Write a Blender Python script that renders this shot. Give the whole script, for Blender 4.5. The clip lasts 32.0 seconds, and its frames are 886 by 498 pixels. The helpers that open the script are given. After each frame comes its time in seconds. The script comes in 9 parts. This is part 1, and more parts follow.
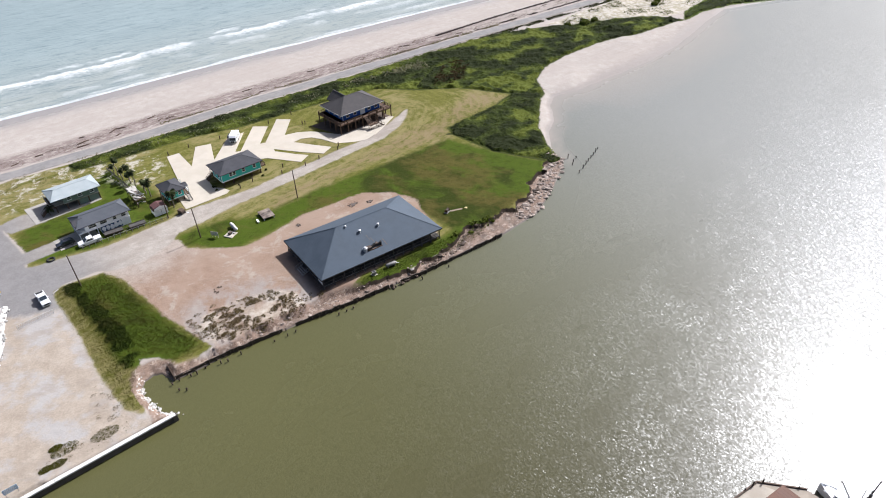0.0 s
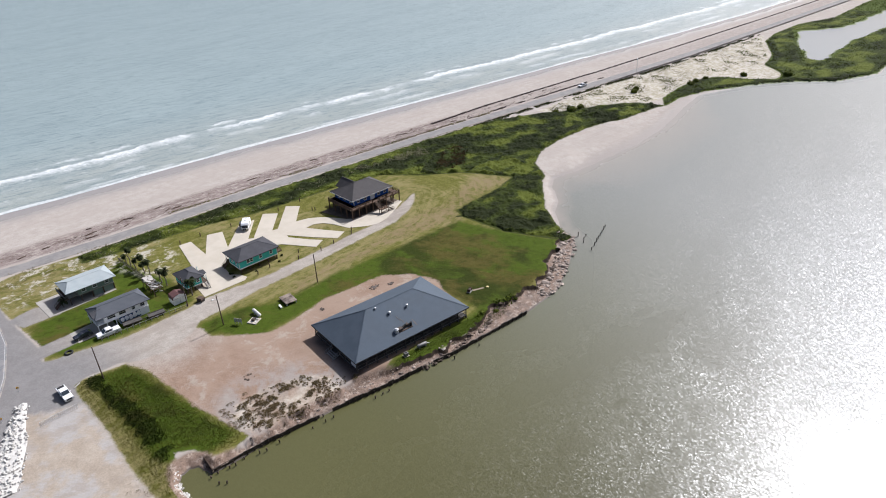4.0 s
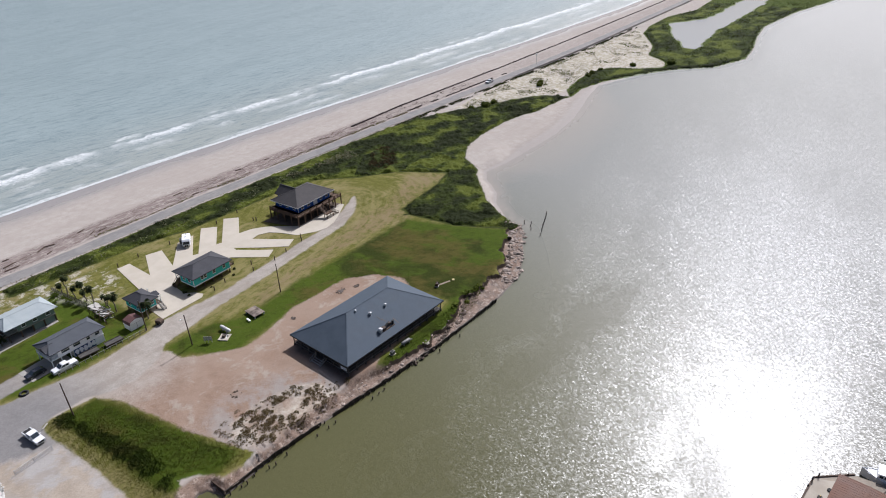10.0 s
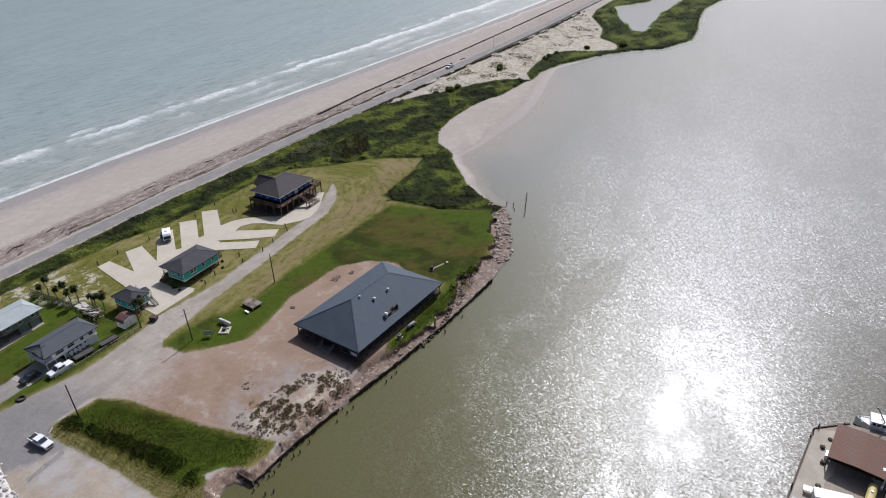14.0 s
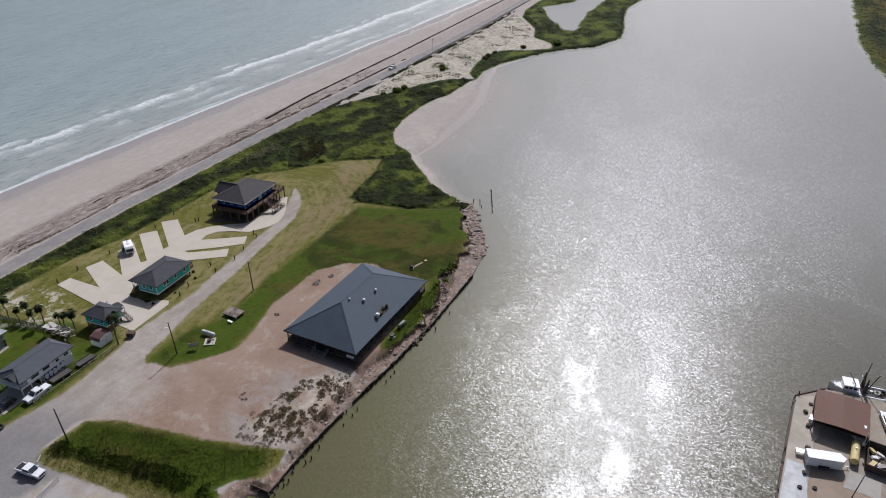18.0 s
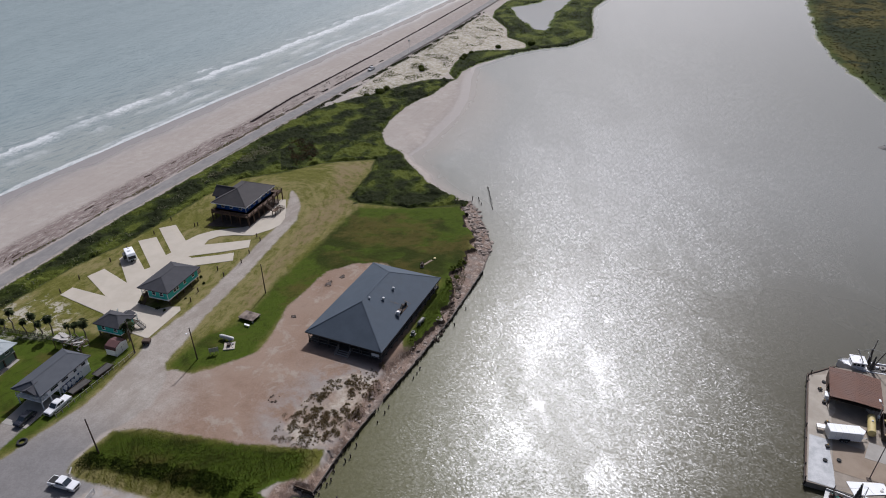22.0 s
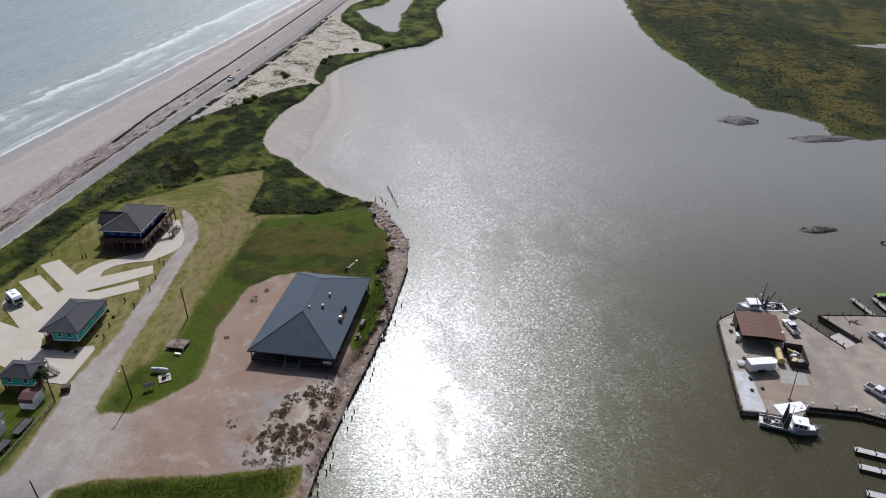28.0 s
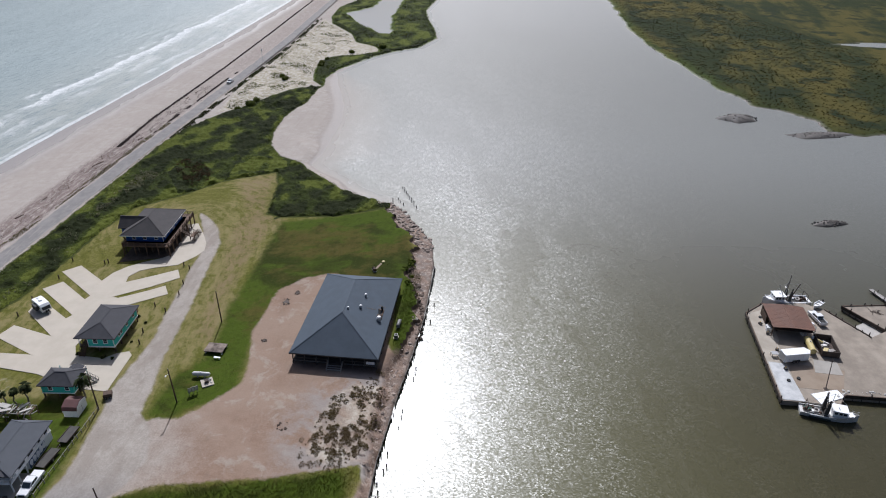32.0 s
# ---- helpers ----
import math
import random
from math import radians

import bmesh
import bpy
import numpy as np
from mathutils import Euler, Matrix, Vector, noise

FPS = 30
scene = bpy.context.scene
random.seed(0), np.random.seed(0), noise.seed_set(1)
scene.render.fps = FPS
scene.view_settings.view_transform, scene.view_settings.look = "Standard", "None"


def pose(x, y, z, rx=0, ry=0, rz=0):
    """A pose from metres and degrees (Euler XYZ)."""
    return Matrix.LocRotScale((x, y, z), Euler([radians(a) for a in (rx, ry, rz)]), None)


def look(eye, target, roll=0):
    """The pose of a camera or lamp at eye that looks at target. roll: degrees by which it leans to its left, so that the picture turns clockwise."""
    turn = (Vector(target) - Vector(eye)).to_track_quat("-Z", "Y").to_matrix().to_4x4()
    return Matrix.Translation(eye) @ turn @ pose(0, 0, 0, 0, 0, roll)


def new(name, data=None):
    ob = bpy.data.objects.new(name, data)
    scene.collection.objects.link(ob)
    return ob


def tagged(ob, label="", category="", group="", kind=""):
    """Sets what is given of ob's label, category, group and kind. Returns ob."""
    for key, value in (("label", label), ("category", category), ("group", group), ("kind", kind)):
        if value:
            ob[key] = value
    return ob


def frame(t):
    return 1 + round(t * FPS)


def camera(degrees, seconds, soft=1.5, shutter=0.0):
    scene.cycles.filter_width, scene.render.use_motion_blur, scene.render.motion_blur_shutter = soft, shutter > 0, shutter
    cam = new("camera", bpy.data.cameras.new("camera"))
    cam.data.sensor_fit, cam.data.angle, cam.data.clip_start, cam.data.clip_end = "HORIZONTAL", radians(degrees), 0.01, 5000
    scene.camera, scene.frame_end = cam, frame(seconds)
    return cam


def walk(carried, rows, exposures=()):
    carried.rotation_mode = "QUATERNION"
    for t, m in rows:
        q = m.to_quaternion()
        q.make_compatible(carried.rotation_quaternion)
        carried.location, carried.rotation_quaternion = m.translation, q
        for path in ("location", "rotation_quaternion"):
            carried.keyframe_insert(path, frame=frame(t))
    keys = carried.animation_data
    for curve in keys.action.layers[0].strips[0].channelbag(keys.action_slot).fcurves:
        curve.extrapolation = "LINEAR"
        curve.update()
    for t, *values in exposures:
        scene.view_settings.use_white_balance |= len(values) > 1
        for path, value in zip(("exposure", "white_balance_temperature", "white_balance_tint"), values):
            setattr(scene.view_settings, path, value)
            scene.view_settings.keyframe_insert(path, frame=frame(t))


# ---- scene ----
cam = camera(67.2, 32.0, soft=1.0)
PATH = [
    (0, (-43.527, -155.993, 101.87), (-42.505, -154.739, 100.694), -2.7),
    (0.5, (-45.324, -154.977, 101.874), (-44.256, -153.7, 100.765), -2.5),
    (1, (-47.002, -153.931, 101.883), (-45.882, -152.627, 100.859), -2.6),
    (1.5, (-48.737, -152.879, 101.896), (-47.589, -151.559, 100.926), -2.5),
    (2, (-50.379, -151.755, 101.911), (-49.227, -150.434, 100.948), -2.5),
    (2.5, (-51.919, -150.614, 101.951), (-50.766, -149.294, 100.987), -2.5),
    (4.5, (-57.9, -146.024, 102.45), (-56.699, -144.75, 101.484), -2.5),
    (5, (-59.355, -144.887, 102.523), (-58.152, -143.614, 101.557), -2.6),
    (5.5, (-60.831, -143.719, 102.597), (-59.613, -142.461, 101.63), -2.5),
    (6, (-62.3, -142.513, 102.694), (-61.063, -141.274, 101.726), -2.5),
    (6.5, (-63.767, -141.301, 102.786), (-62.499, -140.095, 101.816), -2.3),
    (7, (-65.202, -140.042, 102.874), (-63.899, -138.877, 101.902), -2.3),
    (7.5, (-66.684, -138.736, 102.964), (-65.352, -137.605, 101.991), -2.1),
    (8, (-68.222, -137.45, 103.043), (-66.864, -136.352, 102.069), -2.1),
    (8.5, (-69.687, -136.189, 103.114), (-68.318, -135.103, 102.14), -2.0),
    (9, (-71.068, -134.937, 103.173), (-69.696, -133.855, 102.2), -2.1),
    (9.5, (-72.411, -133.603, 103.224), (-71.018, -132.549, 102.251), -2.1),
    (10, (-73.722, -132.208, 103.269), (-72.303, -131.189, 102.295), -2.0),
    (10.5, (-74.993, -130.776, 103.302), (-73.564, -129.771, 102.328), -1.9),
    (11, (-76.261, -129.37, 103.33), (-74.824, -128.377, 102.356), -1.9),
    (11.5, (-77.559, -127.978, 103.361), (-76.097, -127.02, 102.388), -1.7),
    (12, (-78.83, -126.567, 103.39), (-77.344, -125.648, 102.417), -1.6),
    (12.5, (-80.112, -125.14, 103.409), (-78.618, -124.233, 102.437), -1.6),
    (13, (-81.365, -123.64, 103.412), (-79.866, -122.743, 102.439), -1.6),
    (13.5, (-82.598, -122.087, 103.413), (-81.104, -121.212, 102.411), -1.5),
    (14, (-83.732, -120.525, 103.425), (-82.235, -119.666, 102.415), -1.5),
    (14.5, (-84.835, -118.975, 103.429), (-83.329, -118.132, 102.418), -1.4),
    (15, (-85.939, -117.396, 103.42), (-84.416, -116.584, 102.409), -1.2),
    (15.5, (-87.1, -115.78, 103.428), (-85.54, -115.043, 102.417), -1.0),
    (17.5, (-91.333, -108.607, 103.485), (-89.734, -107.955, 102.476), -0.5),
    (18, (-92.274, -106.857, 103.489), (-90.675, -106.204, 102.48), -0.5),
    (18.5, (-93.178, -105.163, 103.482), (-91.579, -104.511, 102.474), -0.4),
    (19, (-94.04, -103.477, 103.456), (-92.441, -102.823, 102.448), -0.5),
    (19.5, (-94.922, -101.804, 103.424), (-93.32, -101.156, 102.416), -0.4),
    (20, (-95.796, -100.132, 103.377), (-94.193, -99.486, 102.369), -0.4),
    (20.5, (-96.665, -98.492, 103.341), (-95.055, -97.863, 102.334), -0.4),
    (21, (-97.58, -96.871, 103.315), (-95.961, -96.265, 102.309), -0.3),
    (21.5, (-98.471, -95.285, 103.298), (-96.841, -94.71, 102.292), -0.3),
    (22, (-99.29, -93.679, 103.263), (-97.646, -93.142, 102.258), -0.2),
    (22.5, (-100.077, -92.022, 103.235), (-98.42, -91.529, 102.231), -0.1),
    (23, (-100.864, -90.328, 103.214), (-99.192, -89.879, 102.211), -0.0),
    (23.5, (-101.575, -88.674, 103.184), (-99.891, -88.272, 102.183), 0.1),
    (24, (-102.253, -87.061, 103.143), (-100.558, -86.709, 102.141), 0.2),
    (24.5, (-102.86, -85.404, 103.084), (-101.155, -85.099, 102.085), 0.2),
    (25, (-103.428, -83.708, 103.01), (-101.715, -83.446, 102.011), 0.2),
    (25.5, (-103.911, -82.067, 102.894), (-102.191, -81.853, 101.896), 0.3),
    (26, (-104.366, -80.325, 102.778), (-102.639, -80.177, 101.78), 0.4),
    (26.5, (-104.794, -78.472, 102.663), (-103.064, -78.352, 101.666), 0.5),
    (28.5, (-106.281, -71.021, 101.955), (-104.543, -70.961, 100.967), 0.6),
    (29, (-106.582, -69.135, 101.91), (-104.843, -69.112, 100.921), 0.7),
    (29.5, (-106.844, -67.303, 101.862), (-105.105, -67.278, 100.874), 0.7),
    (30, (-107.081, -65.494, 101.839), (-105.341, -65.467, 100.853), 0.6),
    (30.5, (-107.286, -63.668, 101.831), (-105.547, -63.641, 100.845), 0.6),
    (31, (-107.446, -61.793, 101.818), (-105.706, -61.765, 100.833), 0.7),
    (31.5, (-107.582, -59.888, 101.81), (-105.842, -59.865, 100.825), 0.7),
    (32, (-107.652, -57.94, 101.806), (-105.912, -57.922, 100.82), 0.8),
]
walk(cam, [(t, look(eye, target, roll)) for t, eye, target, roll in PATH],
     exposures=[(0, 0.47, 5850, 13), (2, 0.32, 5850, 13), (6, 0.2, 5850, 13), (10, 0.02, 5800, 14), (13, -0.16, 5800, 14), (17.5, -0.38, 5800, 15), (21, -0.46, 5800, 15), (26, -0.44, 5700, 14), (29, -0.34, 5700, 13), (32, -0.22, 5700, 13)])

# ---- light ----
SUN_AZ, SUN_EL = 4.5, 44.5  # degrees from +x towards +y, and above the horizon
world = bpy.data.worlds.new("world")
scene.world = world
world.use_nodes = True
sky = world.node_tree.nodes.new("ShaderNodeTexSky")
sky.sky_type, sky.sun_disc = "NISHITA", False
sky.sun_elevation, sky.sun_rotation = radians(SUN_EL), radians(90 - SUN_AZ)
sky.air_density, sky.dust_density, sky.ozone_density = 1.0, 6.0, 1.5
world.node_tree.nodes["Background"].inputs[1].default_value = 0.072
world.node_tree.links.new(sky.outputs[0], world.node_tree.nodes["Background"].inputs[0])
sun = new("sun", bpy.data.lights.new("sun", "SUN"))
sun.data.energy, sun.data.angle, sun.data.color = 5.0, radians(0.6), (1.0, 0.96, 0.9)
sdir = Vector((math.cos(radians(SUN_EL)) * math.cos(radians(SUN_AZ)), math.cos(radians(SUN_EL)) * math.sin(radians(SUN_AZ)), math.sin(radians(SUN_EL))))
sun.matrix_world = look(sdir * 300, (0, 0, 0))


# ---- node helpers and materials ----
class Nodes:
    """A small wrapper that builds one node material."""

    def __init__(self, name):
        self.mat = bpy.data.materials.new(name)
        self.mat.use_nodes = True
        self.tree = self.mat.node_tree
        self.bsdf = self.tree.nodes["Principled BSDF"]
        self.texco = None

    def node(self, kind):
        return self.tree.nodes.new("ShaderNode" + kind)

    def put(self, socket, value):
        if isinstance(value, bpy.types.NodeSocket):
            self.tree.links.new(value, socket)
        elif isinstance(value, tuple) and len(value) == 3 and socket.type == "RGBA":
            socket.default_value = (*value, 1)
        else:
            socket.default_value = value

    def coords(self, stretch=(1, 1, 1), turn=0.0, world_space=False):
        if world_space:
            src = self.node("NewGeometry").outputs["Position"]
        else:
            src = self.node("TexCoord").outputs["Object"]
        for spin, size in (((0, 0, radians(turn)), (1, 1, 1)), ((0, 0, 0), stretch)):
            m = self.node("Mapping")
            self.put(m.inputs["Vector"], src)
            m.inputs["Scale"].default_value = size
            m.inputs["Rotation"].default_value = spin
            src = m.outputs[0]
        return src

    def noise(self, scale, detail=4.0, rough=0.55, co=None, distort=0.0):
        n = self.node("TexNoise")
        n.inputs["Scale"].default_value, n.inputs["Detail"].default_value = scale, detail
        n.inputs["Roughness"].default_value, n.inputs["Distortion"].default_value = rough, distort
        if co is not None:
            self.put(n.inputs["Vector"], co)
        return n.outputs["Fac"]

    def math(self, op, a, b=0.0, c=0.0):
        n = self.node("Math")
        n.operation = op
        self.put(n.inputs[0], a), self.put(n.inputs[1], b), self.put(n.inputs[2], c)
        return n.outputs[0]

    def ramp(self, x, lo, hi, a=0.0, b=1.0, smooth=True):
        n = self.node("MapRange")
        n.interpolation_type = "SMOOTHSTEP" if smooth else "LINEAR"
        self.put(n.inputs[0], x)
        for k, v in zip(range(1, 5), (lo, hi, a, b)):
            self.put(n.inputs[k], v)
        return n.outputs[0]

    def mix(self, fac, a, b):
        n = self.node("Mix")
        n.data_type = "RGBA"
        self.put(n.inputs["Factor"], fac)
        self.put([s for s in n.inputs if s.name == "A" and s.type == "RGBA"][0], a)
        self.put([s for s in n.inputs if s.name == "B" and s.type == "RGBA"][0], b)
        return [s for s in n.outputs if s.type == "RGBA"][0]

    def attr(self, name):
        n = self.node("Attribute")
        n.attribute_name = name
        return n.outputs["Fac"]

    def rand(self):
        return self.node("ObjectInfo").outputs["Random"]

    def turf(self, k):
        """Unmown grass: fresh green, dark green and brown-olive patches."""
        co = self.coords(world_space=True)
        a, b, c = self.noise(0.075, 5, 0.6, co, 0.4), self.noise(0.07, 4, 0.62, self.coords((1, 1.6, 1), 70, True), 0.3), self.noise(1.6, 3, 0.6, co)
        east = self.node("SeparateXYZ")
        self.put(east.inputs[0], self.node("NewGeometry").outputs["Position"])
        x = east.outputs[0]
        a = self.math("ADD", a, self.ramp(x, 72, 88, self.ramp(x, 30, 55, 0.09, -0.04), 0.1))
        b = self.math("ADD", b, self.math("MULTIPLY", self.ramp(x, 56, 68, -0.02, 0.1), self.ramp(x, 74, 84, 1.0, -0.4)))
        col = self.mix(self.ramp(a, 0.42, 0.58), (0.042 * k, 0.056 * k, 0.008 * k), (0.085 * k, 0.125 * k, 0.012 * k))
        col = self.mix(self.ramp(b, 0.49, 0.65, 0.0, 0.85), col, (0.122 * k, 0.1 * k, 0.026 * k))
        d = self.noise(0.45, 5, 0.7, self.coords((1, 1.5, 1), 25, True), 0.4)
        col = self.mix(self.ramp(d, 0.48, 0.64, 0.0, 0.55), col, (0.045 * k, 0.06 * k, 0.008 * k))
        return self.mix(self.ramp(c, 0.5, 0.75, 0.0, 0.3), col, (0.13 * k, 0.14 * k, 0.03 * k))

    def bump(self, height, strength, distance):
        n = self.node("Bump")
        self.put(n.inputs["Height"], height)
        self.put(n.inputs["Strength"], strength)
        n.inputs["Distance"].default_value = distance
        self.tree.links.new(n.outputs[0], self.bsdf.inputs["Normal"])

    def done(self, color, rough=0.8, metal=0.0, spec=0.4):
        self.put(self.bsdf.inputs["Base Color"], color)
        self.put(self.bsdf.inputs["Roughness"], rough)
        self.put(self.bsdf.inputs["Metallic"], metal)
        self.put(self.bsdf.inputs["Specular IOR Level"], spec)
        return self.mat


def surface(name, a, b, scale=1.5, rough=0.8, metal=0.0, bump=0.3, fine=25.0, stretch=(1, 1, 1), spread=0.12, spec=0.4):
    """A surface in two related colours: broad stains, fine grain, a spread from piece to piece, and fine relief."""
    n = Nodes(name)
    co = n.coords(stretch)
    broad, grain = n.noise(scale, 5, 0.6, co), n.noise(fine, 3, 0.6, co)
    f = n.math("ADD", n.math("MULTIPLY", n.ramp(broad, 0.3, 0.7), 0.65), n.math("MULTIPLY", grain, 0.35))
    f = n.math("ADD", f, n.math("MULTIPLY", n.math("SUBTRACT", n.rand(), 0.5), spread))
    n.bump(grain, bump, 0.02)
    r = n.ramp(broad, 0.2, 0.8, max(0.03, rough - 0.08), min(1, rough + 0.08))
    return n.done(n.mix(f, a, b), r, metal, spec)


M = {}
M["shingle_grey"] = surface("shingle_grey", (0.044, 0.061, 0.081), (0.072, 0.092, 0.118), 0.35, 0.8, bump=0.5, fine=9)
M["shingle_dark"] = surface("shingle_dark", (0.0382, 0.0382, 0.0442), (0.0663, 0.0663, 0.0731), 0.5, 0.88, bump=0.5, fine=10)
M["shingle_brown"] = surface("shingle_brown", (0.047, 0.043, 0.043), (0.078, 0.071, 0.07), 0.5, 0.88, bump=0.5, fine=10)
M["metal_roof"] = surface("metal_roof", (0.295, 0.336, 0.344), (0.377, 0.41, 0.41), 0.4, 0.5, 0.0, bump=0.1)
M["rust_roof"] = surface("rust_roof", (0.112, 0.0551, 0.0367), (0.159, 0.0805, 0.0541), 0.35, 0.75, 0.0, bump=0.1)
M["teal_paint"] = surface("teal_paint", (0.05, 0.46, 0.41), (0.075, 0.53, 0.475), 0.6, 0.6, bump=0.1)
M["blue_paint"] = surface("blue_paint", (0.015, 0.07, 0.28), (0.02, 0.1, 0.36), 0.6, 0.6, bump=0.1)
M["sage_paint"] = surface("sage_paint", (0.16, 0.22, 0.19), (0.21, 0.27, 0.24), 0.6, 0.7, bump=0.1)
M["white_paint"] = surface("white_paint", (0.81, 0.82, 0.83), (0.88, 0.88, 0.87), 0.8, 0.55, bump=0.08)
M["tank_white"] = surface("tank_white", (0.5, 0.49, 0.46), (0.64, 0.63, 0.6), 0.9, 0.5, bump=0.05)
M["mural_blue"] = surface("mural_blue", (0.03, 0.055, 0.12), (0.06, 0.11, 0.2), 1.2, 0.6, bump=0.05)
M["car_white"] = surface("car_white", (0.72, 0.73, 0.74), (0.8, 0.8, 0.8), 0.5, 0.22, bump=0.0, spec=0.6)
M["car_silver"] = surface("car_silver", (0.42, 0.43, 0.45), (0.5, 0.51, 0.53), 0.5, 0.28, 0.5, bump=0.0, spec=0.6)
M["car_dark"] = surface("car_dark", (0.02, 0.022, 0.03), (0.035, 0.035, 0.045), 0.5, 0.25, bump=0.0, spec=0.6)
M["red_paint"] = surface("red_paint", (0.32, 0.05, 0.04), (0.42, 0.09, 0.07), 1, 0.6, bump=0.1)
M["barn_red"] = surface("barn_red", (0.085, 0.038, 0.035), (0.13, 0.06, 0.055), 1, 0.75, bump=0.2)
M["green_hull"] = surface("green_hull", (0.03, 0.2, 0.15), (0.05, 0.28, 0.2), 1, 0.5, bump=0.1)
M["yellow_paint"] = surface("yellow_paint", (0.46, 0.36, 0.13), (0.56, 0.47, 0.22), 1, 0.6, bump=0.2)
M["green_tarp"] = surface("green_tarp", (0.12, 0.25, 0.03), (0.2, 0.35, 0.05), 1, 0.7, bump=0.3)
M["rubber"] = surface("rubber", (0.018, 0.018, 0.018), (0.03, 0.03, 0.03), 3, 0.85)
M["steel"] = surface("steel", (0.35, 0.36, 0.37), (0.5, 0.5, 0.5), 3, 0.4, 0.8)
M["dull_steel"] = surface("dull_steel", (0.13, 0.13, 0.125), (0.24, 0.235, 0.22), 1.5, 0.6, 0.2)
M["galvanised"] = surface("galvanised", (0.5, 0.51, 0.52), (0.62, 0.62, 0.62), 3, 0.5, 0.4)
M["rust"] = surface("rust", (0.05, 0.04, 0.035), (0.1, 0.075, 0.06), 2, 0.9)
M["wood_dark"] = surface("wood_dark", (0.06, 0.04, 0.03), (0.12, 0.08, 0.055), 1, 0.85, bump=0.5, stretch=(1, 1, 0.2))
M["wood_brown"] = surface("wood_brown", (0.085, 0.05, 0.032), (0.15, 0.095, 0.062), 1, 0.8, bump=0.5, stretch=(1, 1, 0.2))
M["wood_grey"] = surface("wood_grey", (0.26, 0.24, 0.22), (0.4, 0.38, 0.35), 1, 0.85, bump=0.5, spread=0.5)
M["wet_timber"] = surface("wet_timber", (0.025, 0.02, 0.016), (0.06, 0.045, 0.035), 1, 0.6, bump=0.6, stretch=(1, 1, 0.3))
M["concrete"] = surface("concrete", (0.41, 0.362, 0.292), (0.49, 0.442, 0.365), 0.25, 0.85, bump=0.15, fine=12)
M["concrete_old"] = surface("concrete_old", (0.34, 0.32, 0.29), (0.5, 0.47, 0.43), 0.6, 0.9, bump=0.4, fine=8)
# the quay face's deep shade is put into this concrete's colour
M["concrete_shaded"] = surface("concrete_shaded", (0.045, 0.04, 0.034), (0.1, 0.09, 0.078), 0.6, 0.8, bump=0.4, fine=8)
M["concrete_bleached"] = surface("concrete_bleached", (0.5, 0.49, 0.46), (0.68, 0.66, 0.62), 0.6, 0.9, bump=0.3, fine=8)
M["stone"] = surface("stone", (0.07, 0.052, 0.042), (0.42, 0.345, 0.29), 0.6, 0.9, bump=0.6, fine=6, spread=0.7)
M["riprap"] = surface("riprap", (0.4, 0.38, 0.35), (0.6, 0.58, 0.54), 1.2, 0.9, bump=0.6, fine=6, spread=0.6)
M["dark_void"] = surface("dark_void", (0.02, 0.02, 0.02), (0.04, 0.038, 0.035), 1, 0.9)
M["screen"] = surface("screen", (0.03, 0.033, 0.036), (0.06, 0.062, 0.065), 0.8, 0.7)
M["bark"] = surface("bark", (0.16, 0.13, 0.1), (0.26, 0.22, 0.17), 4, 0.95, bump=0.8)
M["sign_yellow"] = surface("sign_yellow", (0.62, 0.34, 0.02), (0.74, 0.43, 0.04), 1, 0.5)
M["sign_blue"] = surface("sign_blue", (0.35, 0.47, 0.6), (0.5, 0.6, 0.7), 1, 0.5)
M["dock_clay"] = surface("dock_clay", (0.22, 0.165, 0.115), (0.31, 0.25, 0.19), 0.3, 0.92, bump=0.3, fine=5)
M["net"] = surface("net", (0.05, 0.05, 0.05), (0.1, 0.09, 0.08), 4, 0.95, bump=0.8)


def glass_material():
    n = Nodes("window_glass")
    return n.done((0.03, 0.04, 0.05), 0.08, 0.0, 0.8)


M["glass"] = glass_material()


def leaf_material(name, a, b, c):
    n = Nodes(name)
    isl = n.node("NewGeometry").outputs["Random Per Island"]
    broad = n.noise(0.12, 4, 0.6, n.coords(world_space=True))
    col = n.mix(n.ramp(broad, 0.36, 0.64), n.mix(isl, a, b), c)
    return n.done(col, 0.85, 0.0, 0.08)


def turf_leaf():
    n = Nodes("leaf_turf")
    isl = n.node("NewGeometry").outputs["Random Per Island"]
    return n.done(n.mix(n.math("MULTIPLY", isl, 0.4), n.turf(1.02), (0.095, 0.1, 0.022)), 0.85, 0.0, 0.08)


M["leaf_turf"] = turf_leaf()
M["leaf_wedge"] = leaf_material("leaf_wedge", (0.031, 0.0438, 0.0059), (0.0664, 0.0706, 0.0108), (0.0664, 0.0519, 0.0148))
M["leaf_straw"] = leaf_material("leaf_straw", (0.068, 0.0729, 0.0108), (0.136, 0.122, 0.027), (0.109, 0.103, 0.021))
M["leaf_reed"] = leaf_material("leaf_reed", (0.0178, 0.0304, 0.00566), (0.0566, 0.0726, 0.0138), (0.0364, 0.0455, 0.0106))
M["leaf_scrub"] = leaf_material("leaf_scrub", (0.0416, 0.0643, 0.00757), (0.121, 0.144, 0.0189), (0.0912, 0.102, 0.0181))
M["leaf_marsh"] = leaf_material("leaf_marsh", (0.086, 0.121, 0.0125), (0.202, 0.228, 0.0329), (0.141, 0.169, 0.0242))
M["leaf_dark"] = leaf_material("leaf_dark", (0.0145, 0.0231, 0.00434), (0.047, 0.0578, 0.00935), (0.0361, 0.0376, 0.00935))
M["leaf_salt"] = leaf_material("leaf_salt", (0.07, 0.11, 0.013), (0.2, 0.24, 0.036), (0.11, 0.14, 0.027))
